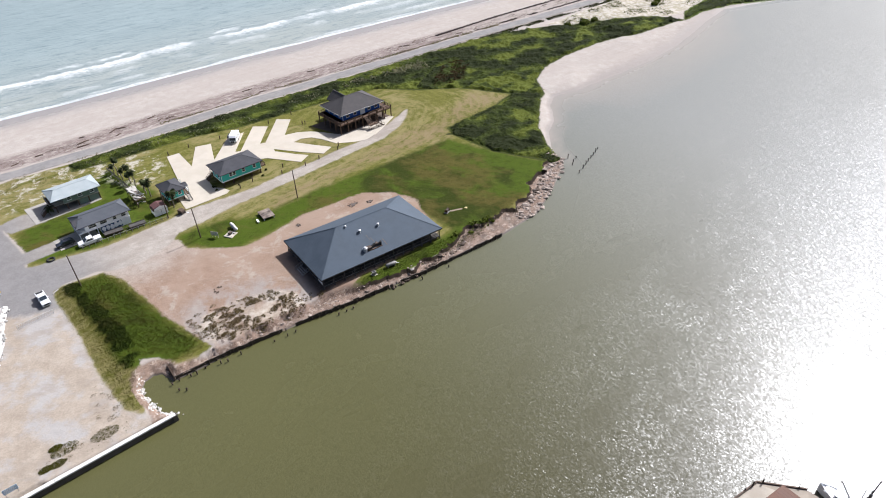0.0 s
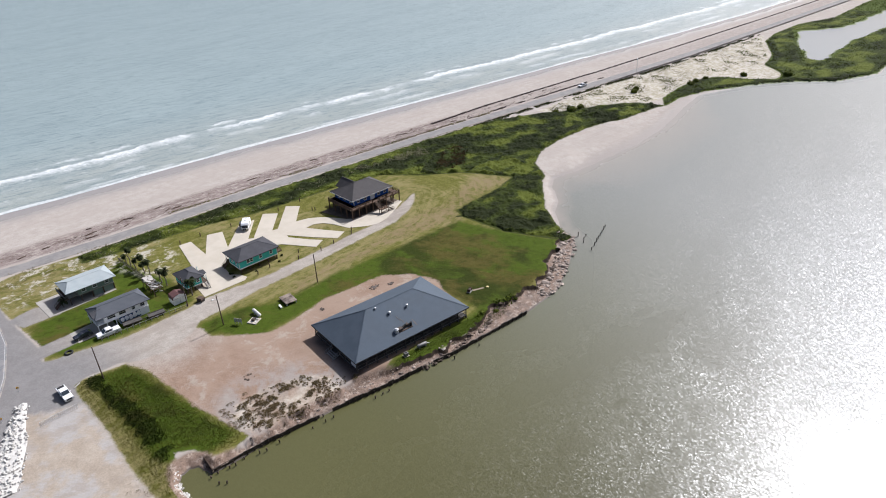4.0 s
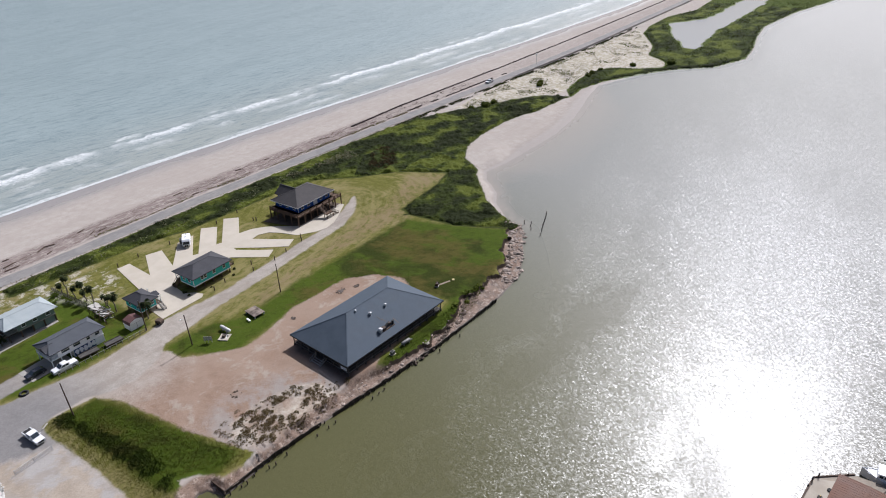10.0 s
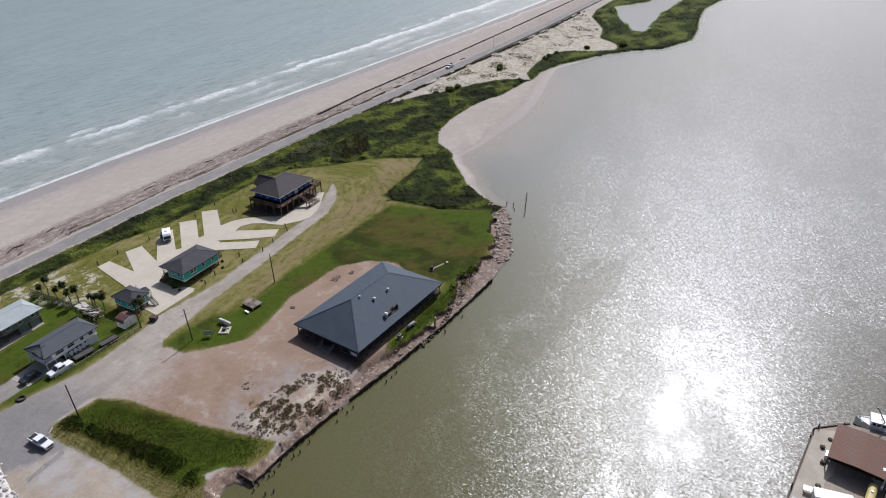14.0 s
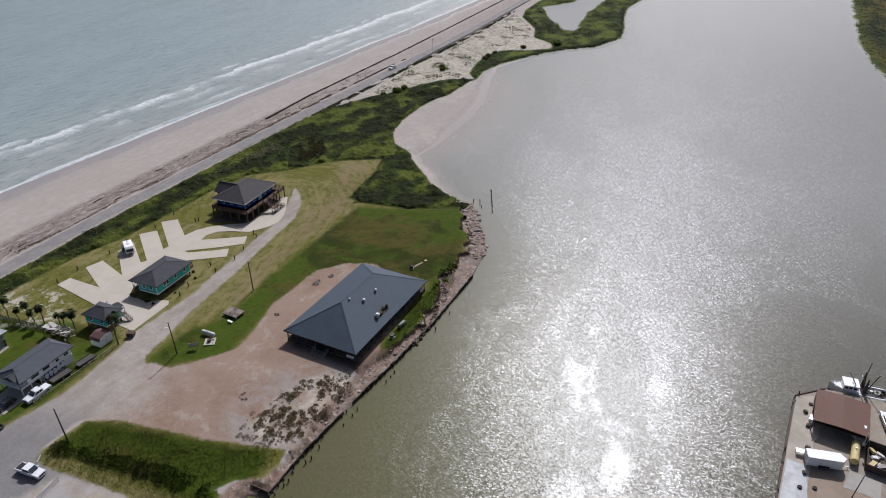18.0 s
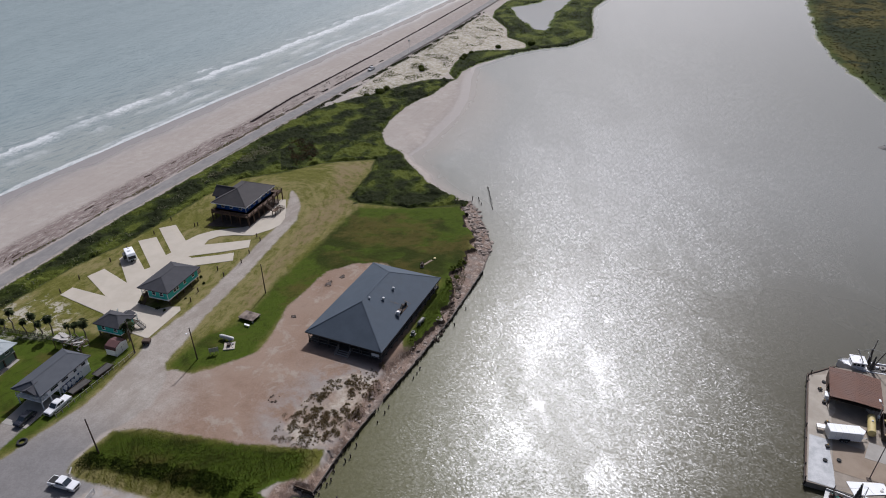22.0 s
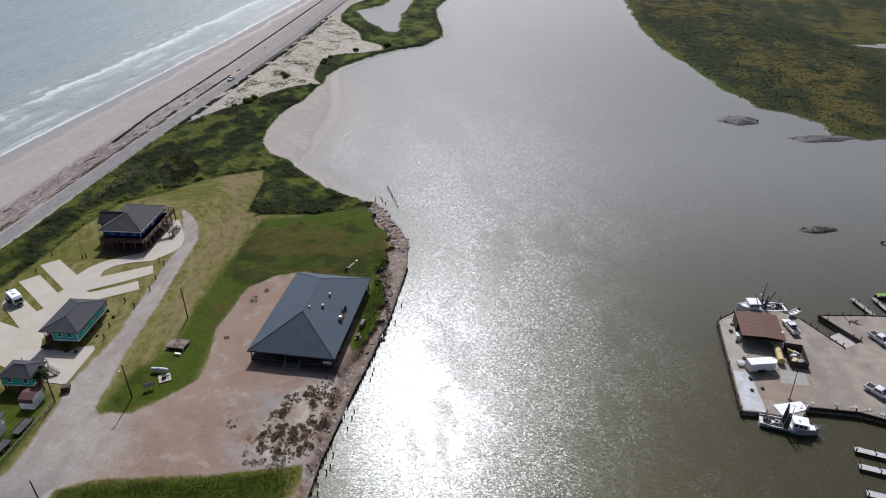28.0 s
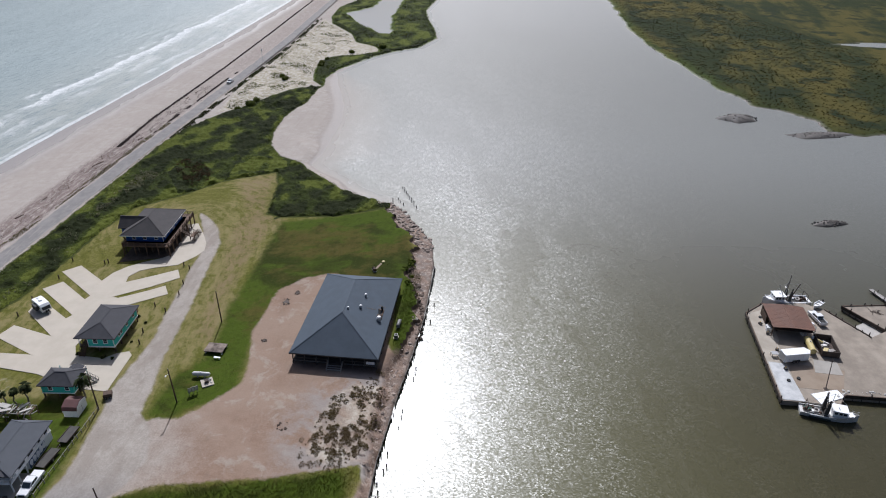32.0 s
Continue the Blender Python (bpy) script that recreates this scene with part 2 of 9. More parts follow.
M["leaf_dry"] = leaf_material("leaf_dry", (0.1, 0.085, 0.034), (0.2, 0.16, 0.075), (0.13, 0.125, 0.042))
M["leaf_dune"] = leaf_material("leaf_dune", (0.0743, 0.0513, 0.0275), (0.203, 0.146, 0.075), (0.135, 0.105, 0.0475))
M["leaf_dunegrass"] = leaf_material("leaf_dunegrass", (0.17, 0.15, 0.075), (0.32, 0.28, 0.16), (0.2, 0.2, 0.09))
M["leaf_grass"] = leaf_material("leaf_grass", (0.0394, 0.0563, 0.00704), (0.0853, 0.096, 0.0154), (0.0787, 0.08, 0.0179))
M["leaf_red"] = leaf_material("leaf_red", (0.04, 0.024, 0.012), (0.1, 0.058, 0.026), (0.06, 0.04, 0.018))
M["leaf_pale"] = leaf_material("leaf_pale", (0.17, 0.16, 0.09), (0.3, 0.28, 0.18), (0.22, 0.22, 0.12))
M["leaf_far"] = leaf_material("leaf_far", (0.0136, 0.0188, 0.00578), (0.0382, 0.0397, 0.00935), (0.0553, 0.0397, 0.0108))
M["weed"] = leaf_material("weed", (0.05, 0.03, 0.025), (0.13, 0.085, 0.07), (0.09, 0.06, 0.05))
M["weed_dark"] = leaf_material("weed_dark", (0.03, 0.022, 0.02), (0.07, 0.052, 0.048), (0.05, 0.038, 0.034))
M["dark_ash"] = surface("dark_ash", (0.06, 0.05, 0.045), (0.15, 0.12, 0.1), 2, 0.95)
M["frond"] = leaf_material("frond", (0.021, 0.033, 0.012), (0.054, 0.066, 0.024), (0.036, 0.045, 0.018))


# ---- mesh helpers ----
def part(name, bm, material, parent=None, label="", smooth=False):
    me = bpy.data.meshes.new(name)
    bm.normal_update()
    bm.to_mesh(me)
    bm.free()
    me.materials.append(material)
    if smooth:
        me.polygons.foreach_set("use_smooth", [True] * len(me.polygons))
    ob = new(name, me)
    if parent is not None:
        ob.parent = parent
    if label:
        tagged(ob, label)
    return ob


def thing(name, at, label, category, group="", kind="", turn=0.0):
    ob = new(name)
    ob.empty_display_size = 0.5
    ob.matrix_basis = pose(at[0], at[1], at[2], 0, 0, turn)
    return tagged(ob, label, category, group, kind)


def box(bm, x0, x1, y0, y1, z0, z1, bevel=0.0):
    vs = [bm.verts.new((x, y, z)) for x in (x0, x1) for y in (y0, y1) for z in (z0, z1)]
    faces = [bm.faces.new([vs[k] for k in f]) for f in ((0, 1, 3, 2), (4, 6, 7, 5), (0, 4, 5, 1), (2, 3, 7, 6), (0, 2, 6, 4), (1, 5, 7, 3))]
    if bevel:
        bmesh.ops.bevel(bm, geom=list({e for f in faces for e in f.edges}), offset=bevel, segments=2, affect="EDGES", profile=0.6)
    return bm


def boxed(*args, bevel=0.0):
    return box(bmesh.new(), *args, bevel=bevel)


def rod(bm, p, q, r, r2=None, n=8):
    """A tapered round bar from p to q."""
    p, q = Vector(p), Vector(q)
    r2 = r if r2 is None else r2
    u = (q - p).normalized()
    a = u.orthogonal().normalized()
    b = u.cross(a)
    rings = [[bm.verts.new(c + rad * (math.cos(k * math.tau / n) * a + math.sin(k * math.tau / n) * b)) for k in range(n)] for c, rad in ((p, r), (q, r2))]
    for k in range(n):
        bm.faces.new((rings[0][k], rings[0][(k + 1) % n], rings[1][(k + 1) % n], rings[1][k]))
    bm.faces.new(rings[0][::-1]), bm.faces.new(rings[1])
    return bm


def rodded(*args, **kw):
    return rod(bmesh.new(), *args, **kw)


def beam(bm, p, q, w, h):
    """A square bar from p to q."""
    p, q = Vector(p), Vector(q)
    u = (q - p).normalized()
    side = u.cross(Vector((0, 0, 1)))
    side = side.normalized() if side.length > 1e-4 else Vector((1, 0, 0))
    up = side.cross(u)
    vs = [bm.verts.new(c + s * side * w / 2 + t * up * h / 2) for c in (p, q) for s, t in ((-1, -1), (1, -1), (1, 1), (-1, 1))]
    for f in ((3, 2, 1, 0), (4, 5, 6, 7), (0, 1, 5, 4), (1, 2, 6, 5), (2, 3, 7, 6), (3, 0, 4, 7)):
        bm.faces.new([vs[k] for k in f])
    return bm


def beamed(*args):
    return beam(bmesh.new(), *args)


def prism(outline, z0, z1, bm=None):
    """An upright slab over an outline given counter-clockwise."""
    bm = bm or bmesh.new()
    lo, hi = [[bm.verts.new((x, y, z)) for x, y in outline] for z in (z0, z1)]
    n = len(outline)
    for k in range(n):
        bm.faces.new((lo[k], lo[(k + 1) % n], hi[(k + 1) % n], hi[k]))
    bm.faces.new(hi), bm.faces.new(lo[::-1])
    bm.normal_update()
    bmesh.ops.triangulate(bm, faces=[f for f in bm.faces if len(f.verts) > 4])
    return bm


def side_profile(outline, x0, x1, bevel=0.0):
    """A body whose side view in y and z is given, from x0 to x1."""
    bm = bmesh.new()
    a, b = [[bm.verts.new((x, y, z)) for y, z in outline] for x in (x0, x1)]
    n = len(outline)
    for k in range(n):
        bm.faces.new((a[k], b[k], b[(k + 1) % n], a[(k + 1) % n]))
    bm.faces.new(a), bm.faces.new(b[::-1])
    bmesh.ops.recalc_face_normals(bm, faces=bm.faces[:])
    if bevel:
        bmesh.ops.bevel(bm, geom=bm.edges[:], offset=bevel, segments=2, affect="EDGES", profile=0.6)
    return bm


def lattice(x, y, seed=0):
    """Smooth value noise on arrays, between -1 and 1, with one lump a unit."""
    rng = np.random.default_rng(seed)
    table = rng.uniform(-1, 1, (256, 256))
    xi, yi = np.floor(x).astype(int), np.floor(y).astype(int)
    u, v = x - xi, y - yi
    u, v = u * u * (3 - 2 * u), v * v * (3 - 2 * v)
    g = lambda a, b: table[(xi + a) % 256, (yi + b) % 256]
    return (g(0, 0) * (1 - u) + g(1, 0) * u) * (1 - v) + (g(0, 1) * (1 - u) + g(1, 1) * u) * v


def inside(poly, x, y):
    """Signed distance to an outline, positive inside, on arrays."""
    p = np.array(poly, float)
    q = np.roll(p, -1, 0)
    best, odd = np.full(x.shape, 1e12), np.zeros(x.shape, bool)
    for (ax, ay), (bx, by) in zip(p, q):
        dx, dy = bx - ax, by - ay
        t = np.clip(((x - ax) * dx + (y - ay) * dy) / (dx * dx + dy * dy + 1e-12), 0, 1)
        best = np.minimum(best, (x - ax - t * dx) ** 2 + (y - ay - t * dy) ** 2)
        if abs(dy) > 1e-9:
            odd ^= ((ay > y) != (by > y)) & (x < ax + dx * (y - ay) / dy)
    return np.where(odd, 1, -1) * np.sqrt(best)


def sheet(name, gx, gy, gz, material, layers=(), smooth=True):
    """A grid mesh over arrays of the same shape, with named point values."""
    ny, nx = gx.shape
    me = bpy.data.meshes.new(name)
    co = np.stack([gx, gy, gz], -1).reshape(-1, 3)
    idx = np.arange(nx * ny).reshape(ny, nx)
    quads = np.stack([idx[:-1, :-1], idx[:-1, 1:], idx[1:, 1:], idx[1:, :-1]], -1).reshape(-1, 4)
    me.vertices.add(len(co)), me.loops.add(quads.size), me.polygons.add(len(quads))
    me.vertices.foreach_set("co", co.ravel())
    me.loops.foreach_set("vertex_index", quads.ravel())
    me.polygons.foreach_set("loop_start", np.arange(0, quads.size, 4))
    me.polygons.foreach_set("loop_total", np.full(len(quads), 4))
    me.update(calc_edges=True)
    me.polygons.foreach_set("use_smooth", np.full(len(quads), smooth))
    for key, values in dict(layers).items():
        me.attributes.new(key, "FLOAT", "POINT").data.foreach_set("value", values.ravel().astype(np.float32))
    me.materials.append(material)
    return new(name, me)


def steps(spans):
    """Grid lines: spans of (start, end, spacing)."""
    out = []
    for a, b, s in spans:
        out += list(np.linspace(a, b, max(2, int(round(abs(b - a) / s)) + 1))[:-1])
    return np.array(out + [spans[-1][1]])


# ---- the lie of the land ----
GZ = 1.5  # height of the flat land over the water


def road_y(x):
    return np.interp(x, (-600, -40, 0, 50, 100, 150, 200, 250, 350, 500, 800, 1500, 3000), (88, 74, 71, 70, 67, 64, 60, 56.5, 50, 45.5, 38, 22, -10))


def shore_y(x):
    return road_y(x) + np.interp(x, (-200, 0, 100, 200, 300, 400, 500, 3000), (60, 57, 54, 52, 50, 46, 42, 40))


COAST = [(-900, -53), (-57, -53.8), (-30, -54.6), (-32.4, -46.7), (-32.5, -42.7), (-31.2, -40.1), (-28.5, -39.6), (-27.2, -40.4), (-26.4, -43.6), (-25.8, -44.2), (-14.4, -44.6), (4.3, -47), (17, -49.2), (35, -51.8), (52, -53), (62, -53.6), (75, -52.8),
         (87.6, -47.2), (96, -42.5), (102, -38.7), (106.8, -29.5), (115.0, -20.9), (122, -17), (127.6, -11.6), (130.4, -7.6), (138, -2.6), (150, -5), (169, -6.2), (192, -6.8), (215, -4.5), (235, 0), (256, 5), (274, 8), (290, 2), (307, -5), (324, -17), (341, -36.5), (370, -47.6), (400, -45),
         (440, -39), (475, -36), (544, -45), (606, -61), (750, -85), (1100, -120), (3500, -300)]
PENINSULA = COAST + [(3500, 1500), (-900, 1500)]
MARSH_S = [(3500, -330), (800, -220), (532, -199), (445, -192), (392, -189.5), (343, -190), (311, -197), (256, -202), (226, -211), (209, -227), (201, -231), (185, -228), (181, -246), (183, -264), (176, -320), (160, -420), (120, -640), (100, -3000), (3500, -3000)]
POND = [(384, -6), (381, -13), (404, -12), (440, -8), (480, -10), (517, -12), (564, -13), (640, -12), (640, -2), (593, 5), (552, 7), (489, 9), (471, 20), (458, 30), (420, 14)]
FAR_POND = [(369, -324), (377, -343), (380, -420), (366, -420), (362, -363)]
LAWN = [(-4, 60), (5, 61.5), (23, 60), (40, 55.5), (63, 52.5), (77, 52), (94, 48), (104, 36), (117, 25), (126, 8), (115, 5.4), (91, 3.3), (88.5, -1.5), (90, -20), (98, -37.5), (90, -42.5), (80, -46.5), (66, -48.3), (52, -48.6), (36, -49), (22, -48), (17, -46.5), (22, -43.5), (47, -44), (54, -25), (53, -21), (50.8, -17), (44.7, -11.5), (34, -10.5), (25.5, -9.4), (14.7, -11.8), (6.8, -12), (1.2, -8), (-4.6, -2), (-5, 4), (-3, 10), (2, 14), (2, 34)]
LOTS = [(-38.5, 46), (-36.5, 26), (-38, 18.5), (-31, 17.2), (-20, 14.2), (-3, 15.2), (1.5, 16), (2, 36), (9, 36), (11, 56), (10, 63), (-3, 67), (-15, 70), (-31, 71.5), (-41, 70)]
WEDGE = [(-36, 3.7), (-24.8, 2.2), (-22, -4), (-21.3, -12), (-19.5, -26), (-16.6, -40.6), (-20.7, -41.6), (-24.4, -40.2), (-25.6, -36), (-29.8, -33), (-31.5, -38), (-33.8, -44), (-34.5, -49), (-36.6, -46), (-37.3, -36), (-36.6, -18), (-37, -1)]
SCRUB = [(-14, 64.5), (5, 62), (23, 60.4), (40, 55.5), (63, 53), (77, 52.3), (94, 48.5), (104, 36.5), (117, 26), (126.4, 8.3), (115, 5), (91, 3), (88.6, -2), (90.3, -20), (98.6, -38), (103, -37), (106.4, -28), (113.3, -17.6), (121.5, -10.5), (129.5, -3.6), (136, 0.5), (143, 11), (155, 17.5), (170, 20), (192, 20), (215, 14), (237, 13.5), (246, 11.5), (238, 22), (215, 37), (200, 46), (186, 54), (172, 60), (150, 63), (100, 66), (50, 69), (0, 70), (-14, 70)]
SALTMARSH = [(245, 11), (262, 13), (282, 8.5), (305, -4), (324, -16), (341, -35.5), (370, -46.5), (400, -44), (440, -38), (475, -35), (544, -44), (606, -60), (750, -84), (1100, -118), (3500, -298), (3500, -60), (1500, -10), (800, 20), (600, 30), (520, 27), (481, 38), (440, 38), (413, 33), (376, 13), (350, 7), (343, -3), (336, -9), (326, -11), (317, 0), (310, 16), (295, 22), (275, 21), (255, 18)]
PAD = [(-26, 5), (-22, -4), (-21.3, -12), (-19.5, -26), (-16.8, -38.6), (-15, -44), (4, -47.5), (14, -49), (22, -48), (17, -46), (22, -43.5), (47, -44), (54, -25), (53, -21), (50.8, -17), (44.7, -11.5), (34, -10.5), (25.5, -9.4), (14.7, -11.8), (6.8, -12), (1.2, -8), (-4.6, -2), (-5, 4), (-14, 6)]
DRIVE = [(-42, 20), (-36, 17.6), (-31, 16.8), (-20, 13.8), (-3, 14.8), (4, 16.0), (15.5, 14.4), (23, 13.9), (32, 14.8), (45, 15.4), (53, 16.2), (63, 16.2), (77, 19.9), (84, 22.8), (90, 25.2), (90.2, 24.6), (86, 20.2), (79.5, 15.8), (70, 12.3), (54, 11.2), (35, 9.6), (16.4, 8.8), (6, 7.3), (-3.5, 6.6), (-7, 3), (-16, 0), (-23, 2), (-26, 4), (-34, 4.6), (-40, 2), (-44, 8)]
WEST_LOT = [(-39, 19), (-38, 26), (-40, 48), (-40, 70), (-900, 80), (-900, -53.5), (-31, -54.2), (-35, -49.5), (-37, -46), (-37.6, -36), (-36.8, -18), (-37.3, -1), (-36.5, 4), (-34, 8), (-36, 17)]

gx1 = steps([(-900, -200, 60), (-200, -62, 6), (-62, 132, 0.65), (132, 300, 2.0), (300, 640, 5), (640, 1600, 30), (1600, 4000, 240)])
gy1 = steps([(-3000, -700, 230), (-700, -280, 15), (-280, -60, 3.5), (-60, 82, 0.65), (82, 150, 2.0), (150, 300, 15), (300, 3000, 300)])
TX, TY = np.meshgrid(gx1, gy1)


def fields(X, Y):
    """Height and ground kinds at arrays of places."""
    d = inside(PENINSULA, X, Y)
    dn = d + 1.1 * lattice(X / 3.1, Y / 3.1, 3) + 0.5 * lattice(X / 1.1, Y / 1.1, 4)
    shelf = np.interp(X, (-60, -35, -27, -20, 10, 19, 26, 34, 42, 47, 52, 60, 66, 73, 80, 95, 104, 110), (0.3, 0.3, 1.2, 1.0, 3.2, 2.2, 1.8, 1.5, 3.0, 2.6, 5.8, 6.6, 6.0, 4.6, 5.0, 5.2, 2.0, 1.0))
    bites = np.interp(X, (18, 28, 98, 104), (0, 1, 1, 0))
    dn = dn + bites * (1.3 * lattice(X / 3.7, Y / 5.0, 12) + 0.8 * lattice(X / 1.7, Y / 2.3, 13))
    low = 0.35 + 0.12 * lattice(X / 1.3, Y / 1.3, 5)
    bank = np.where(dn < shelf, low * np.clip(d / 0.8 + 0.4, 0, 1), GZ)
    bank = np.where((dn >= shelf) & (dn < shelf + 0.6), low + (GZ - low) * (dn - shelf) / 0.6, bank)
    bank = np.where(d < 0, np.maximum(-3, d * 1.2), bank)
    quay = np.where(d > 0.4, GZ, -3.0)
    south = np.where(X < -33, quay, bank)
    rise = np.interp(X, (140, 165), (0.28, 0.05))
    spit = np.where(d > 0, np.clip(rise * d + 0.02 * dn, 0, 1.35), np.maximum(-3, 0.045 * d))
    marsh = np.where(d > 0, np.clip(0.25 * dn, 0.05, 0.75), np.maximum(-3, 0.5 * d))
    k = np.clip((X - 103) / 10, 0, 1)
    k2 = np.clip((X - 262) / 14, 0, 1)
    south = south * (1 - k) + (spit * (1 - k2) + marsh * k2) * k
    off = Y - shore_y(X)
    sea = np.clip(-off * 0.034, -3, GZ)
    h = np.minimum(south, sea)
    ds = inside(MARSH_S, X, Y) + 2.5 * lattice(X / 9, Y / 9, 6)
    h = np.maximum(h, np.where(ds > 0, np.clip(0.2 * ds, 0, 0.7), np.maximum(-3, 0.4 * ds)))
    pd = inside(POND, X, Y) + 2 * lattice(X / 8, Y / 8, 7)
    h = np.where(pd > -2, np.minimum(h, np.clip(-0.3 * pd, -1, 2)), h)
    pd2 = inside(FAR_POND, X, Y) + 2 * lattice(X / 8, Y / 8, 8)
    h = np.where(pd2 > -1, np.minimum(h, -0.4 * pd2), h)
    inland = np.clip(h - 1.2, 0, 0.3) / 0.3
    h = h + inland * (0.05 * lattice(X / 5, Y / 5, 9) + 0.02 * lattice(X / 1.2, Y / 1.2, 10))
    # dunes past the scrub
    dune = np.clip((X - 185) / 30, 0, 1) * np.clip((380 - X) / 60, 0, 1) * np.clip((road_y(X) - 3 - Y) / 5, 0, 1) * np.clip((d - 12) / 10, 0, 1)
    h = h + dune * (0.6 + 0.7 * lattice(X / 7, Y / 7, 11))
    return h, d, ds


TZ, TD, TDS = fields(TX, TY)
green = np.maximum.reduce([inside(LAWN, TX, TY), inside(LOTS, TX, TY), inside(WEDGE, TX, TY)])
layers = {
    "lawn": green,
    "lush": np.maximum.reduce([inside([(17, -43.8), (48, -44.5), (58, -43), (64, -48.5), (55, -51), (36, -50.8), (19, -48.4)], TX, TY), inside([(-38.5, 28), (-37, 38), (-24, 39), (-13, 40), (-12, 50), (-6, 58), (-3, 45), (0, 34), (0, 18), (-20, 15), (-30, 17.5), (-36, 19)], TX, TY), inside([(-33, 3), (-25, 2), (-17.5, -39), (-30, -40), (-33.5, -30)], TX, TY), inside([(4, -12), (-5, 0), (-4, 5), (8, 4), (14, 0), (22, -1.5), (35, -0.5), (58, -2), (85, -3), (90, -20), (97, -37), (80, -46), (52, -48), (50, -20), (45, -12), (25, -10), (12, -11)], TX, TY)]),
    "bare": inside([(-43, 72), (-41, 50), (-24, 52), (-9, 52), (-4, 40), (2, 38), (7, 42), (12, 54), (6, 66), (-6, 69), (-20, 73)], TX, TY),
    "tar": inside([(-39, 70), (-39, 22), (-36, 17), (-31, 13), (-31, 5), (-38, -3), (-62, -10), (-140, -10), (-140, 80)], TX, TY),
    "ditch": -np.abs(inside([(20, 60), (89.5, -2), (90.3, -20), (98.3, -37.8), (140, -60), (140, 60)], TX, TY)) - 3 * (np.abs(TX - 93.5) > 7) - 3 * (TY > 0),
    "scrub": np.maximum.reduce([inside(SCRUB, TX, TY), inside(SALTMARSH, TX, TY), TDS - 1.0]),
    "pad": inside(PAD, TX, TY),
    "drive": np.maximum.reduce([inside(DRIVE, TX, TY), inside(WEST_LOT, TX, TY), inside([(-41, 45.5), (-33, 47.5), (-29, 46), (-29, 39), (-38, 39.2)], TX, TY), inside([(-40, 26.2), (-29, 26.6), (-28.6, 21), (-40, 20.4)], TX, TY)]),
    "swath": inside(DRIVE, TX, TY),
    "tan": inside([(20, -1), (40, 2), (55, 1.5), (66, 1), (78, -0.5), (88, -3), (90, 4), (104, 5.5), (124, 8.5), (117, 20), (104, 15), (92, 10), (80, 11), (66, 9), (53, 6.5), (39, 6), (22, 3)], TX, TY),
    "off": TY - road_y(TX),
    "shore": shore_y(TX) - TY,
    "far": TDS,
    "bank": np.where((TX < 104) & (TX > -34.5), np.interp(TX, (-34, -32, -27, -20, -14, -6, 10, 20, 56, 62), (1.5, 3.4, 3.4, 2.0, 1.6, 3.6, 4.0, 5.4, 9.0, 10.0)) - TD, -50.0),
    "lot": inside([(-37.5, -5), (-37.8, -36), (-37, -46), (-33, -54), (-900, -54), (-900, -24), (-60, -22), (-48, 1)], TX, TY),
    "hummock": inside([(-15.5, -33), (-13, -31), (-6, -30.5), (3.6, -34), (7, -38), (6.5, -43.5), (0, -44.5), (-12, -42), (-16, -39)], TX, TY),
    "damp_shade": inside([(9.5, -44), (11.5, -36), (12.6, -24.5), (14, -24), (14, -43), (20, -45.5), (17, -48), (10, -47)], TX, TY),
    "dune": inside([(196, 52), (207, 34), (236, 21), (250, 18), (275, 22), (295, 23), (311, 17), (318, 0), (326, -10), (336, -8), (343, -2), (350, 8), (376, 14), (413, 34), (430, 42), (350, 48.5), (250, 55)], TX, TY),
}


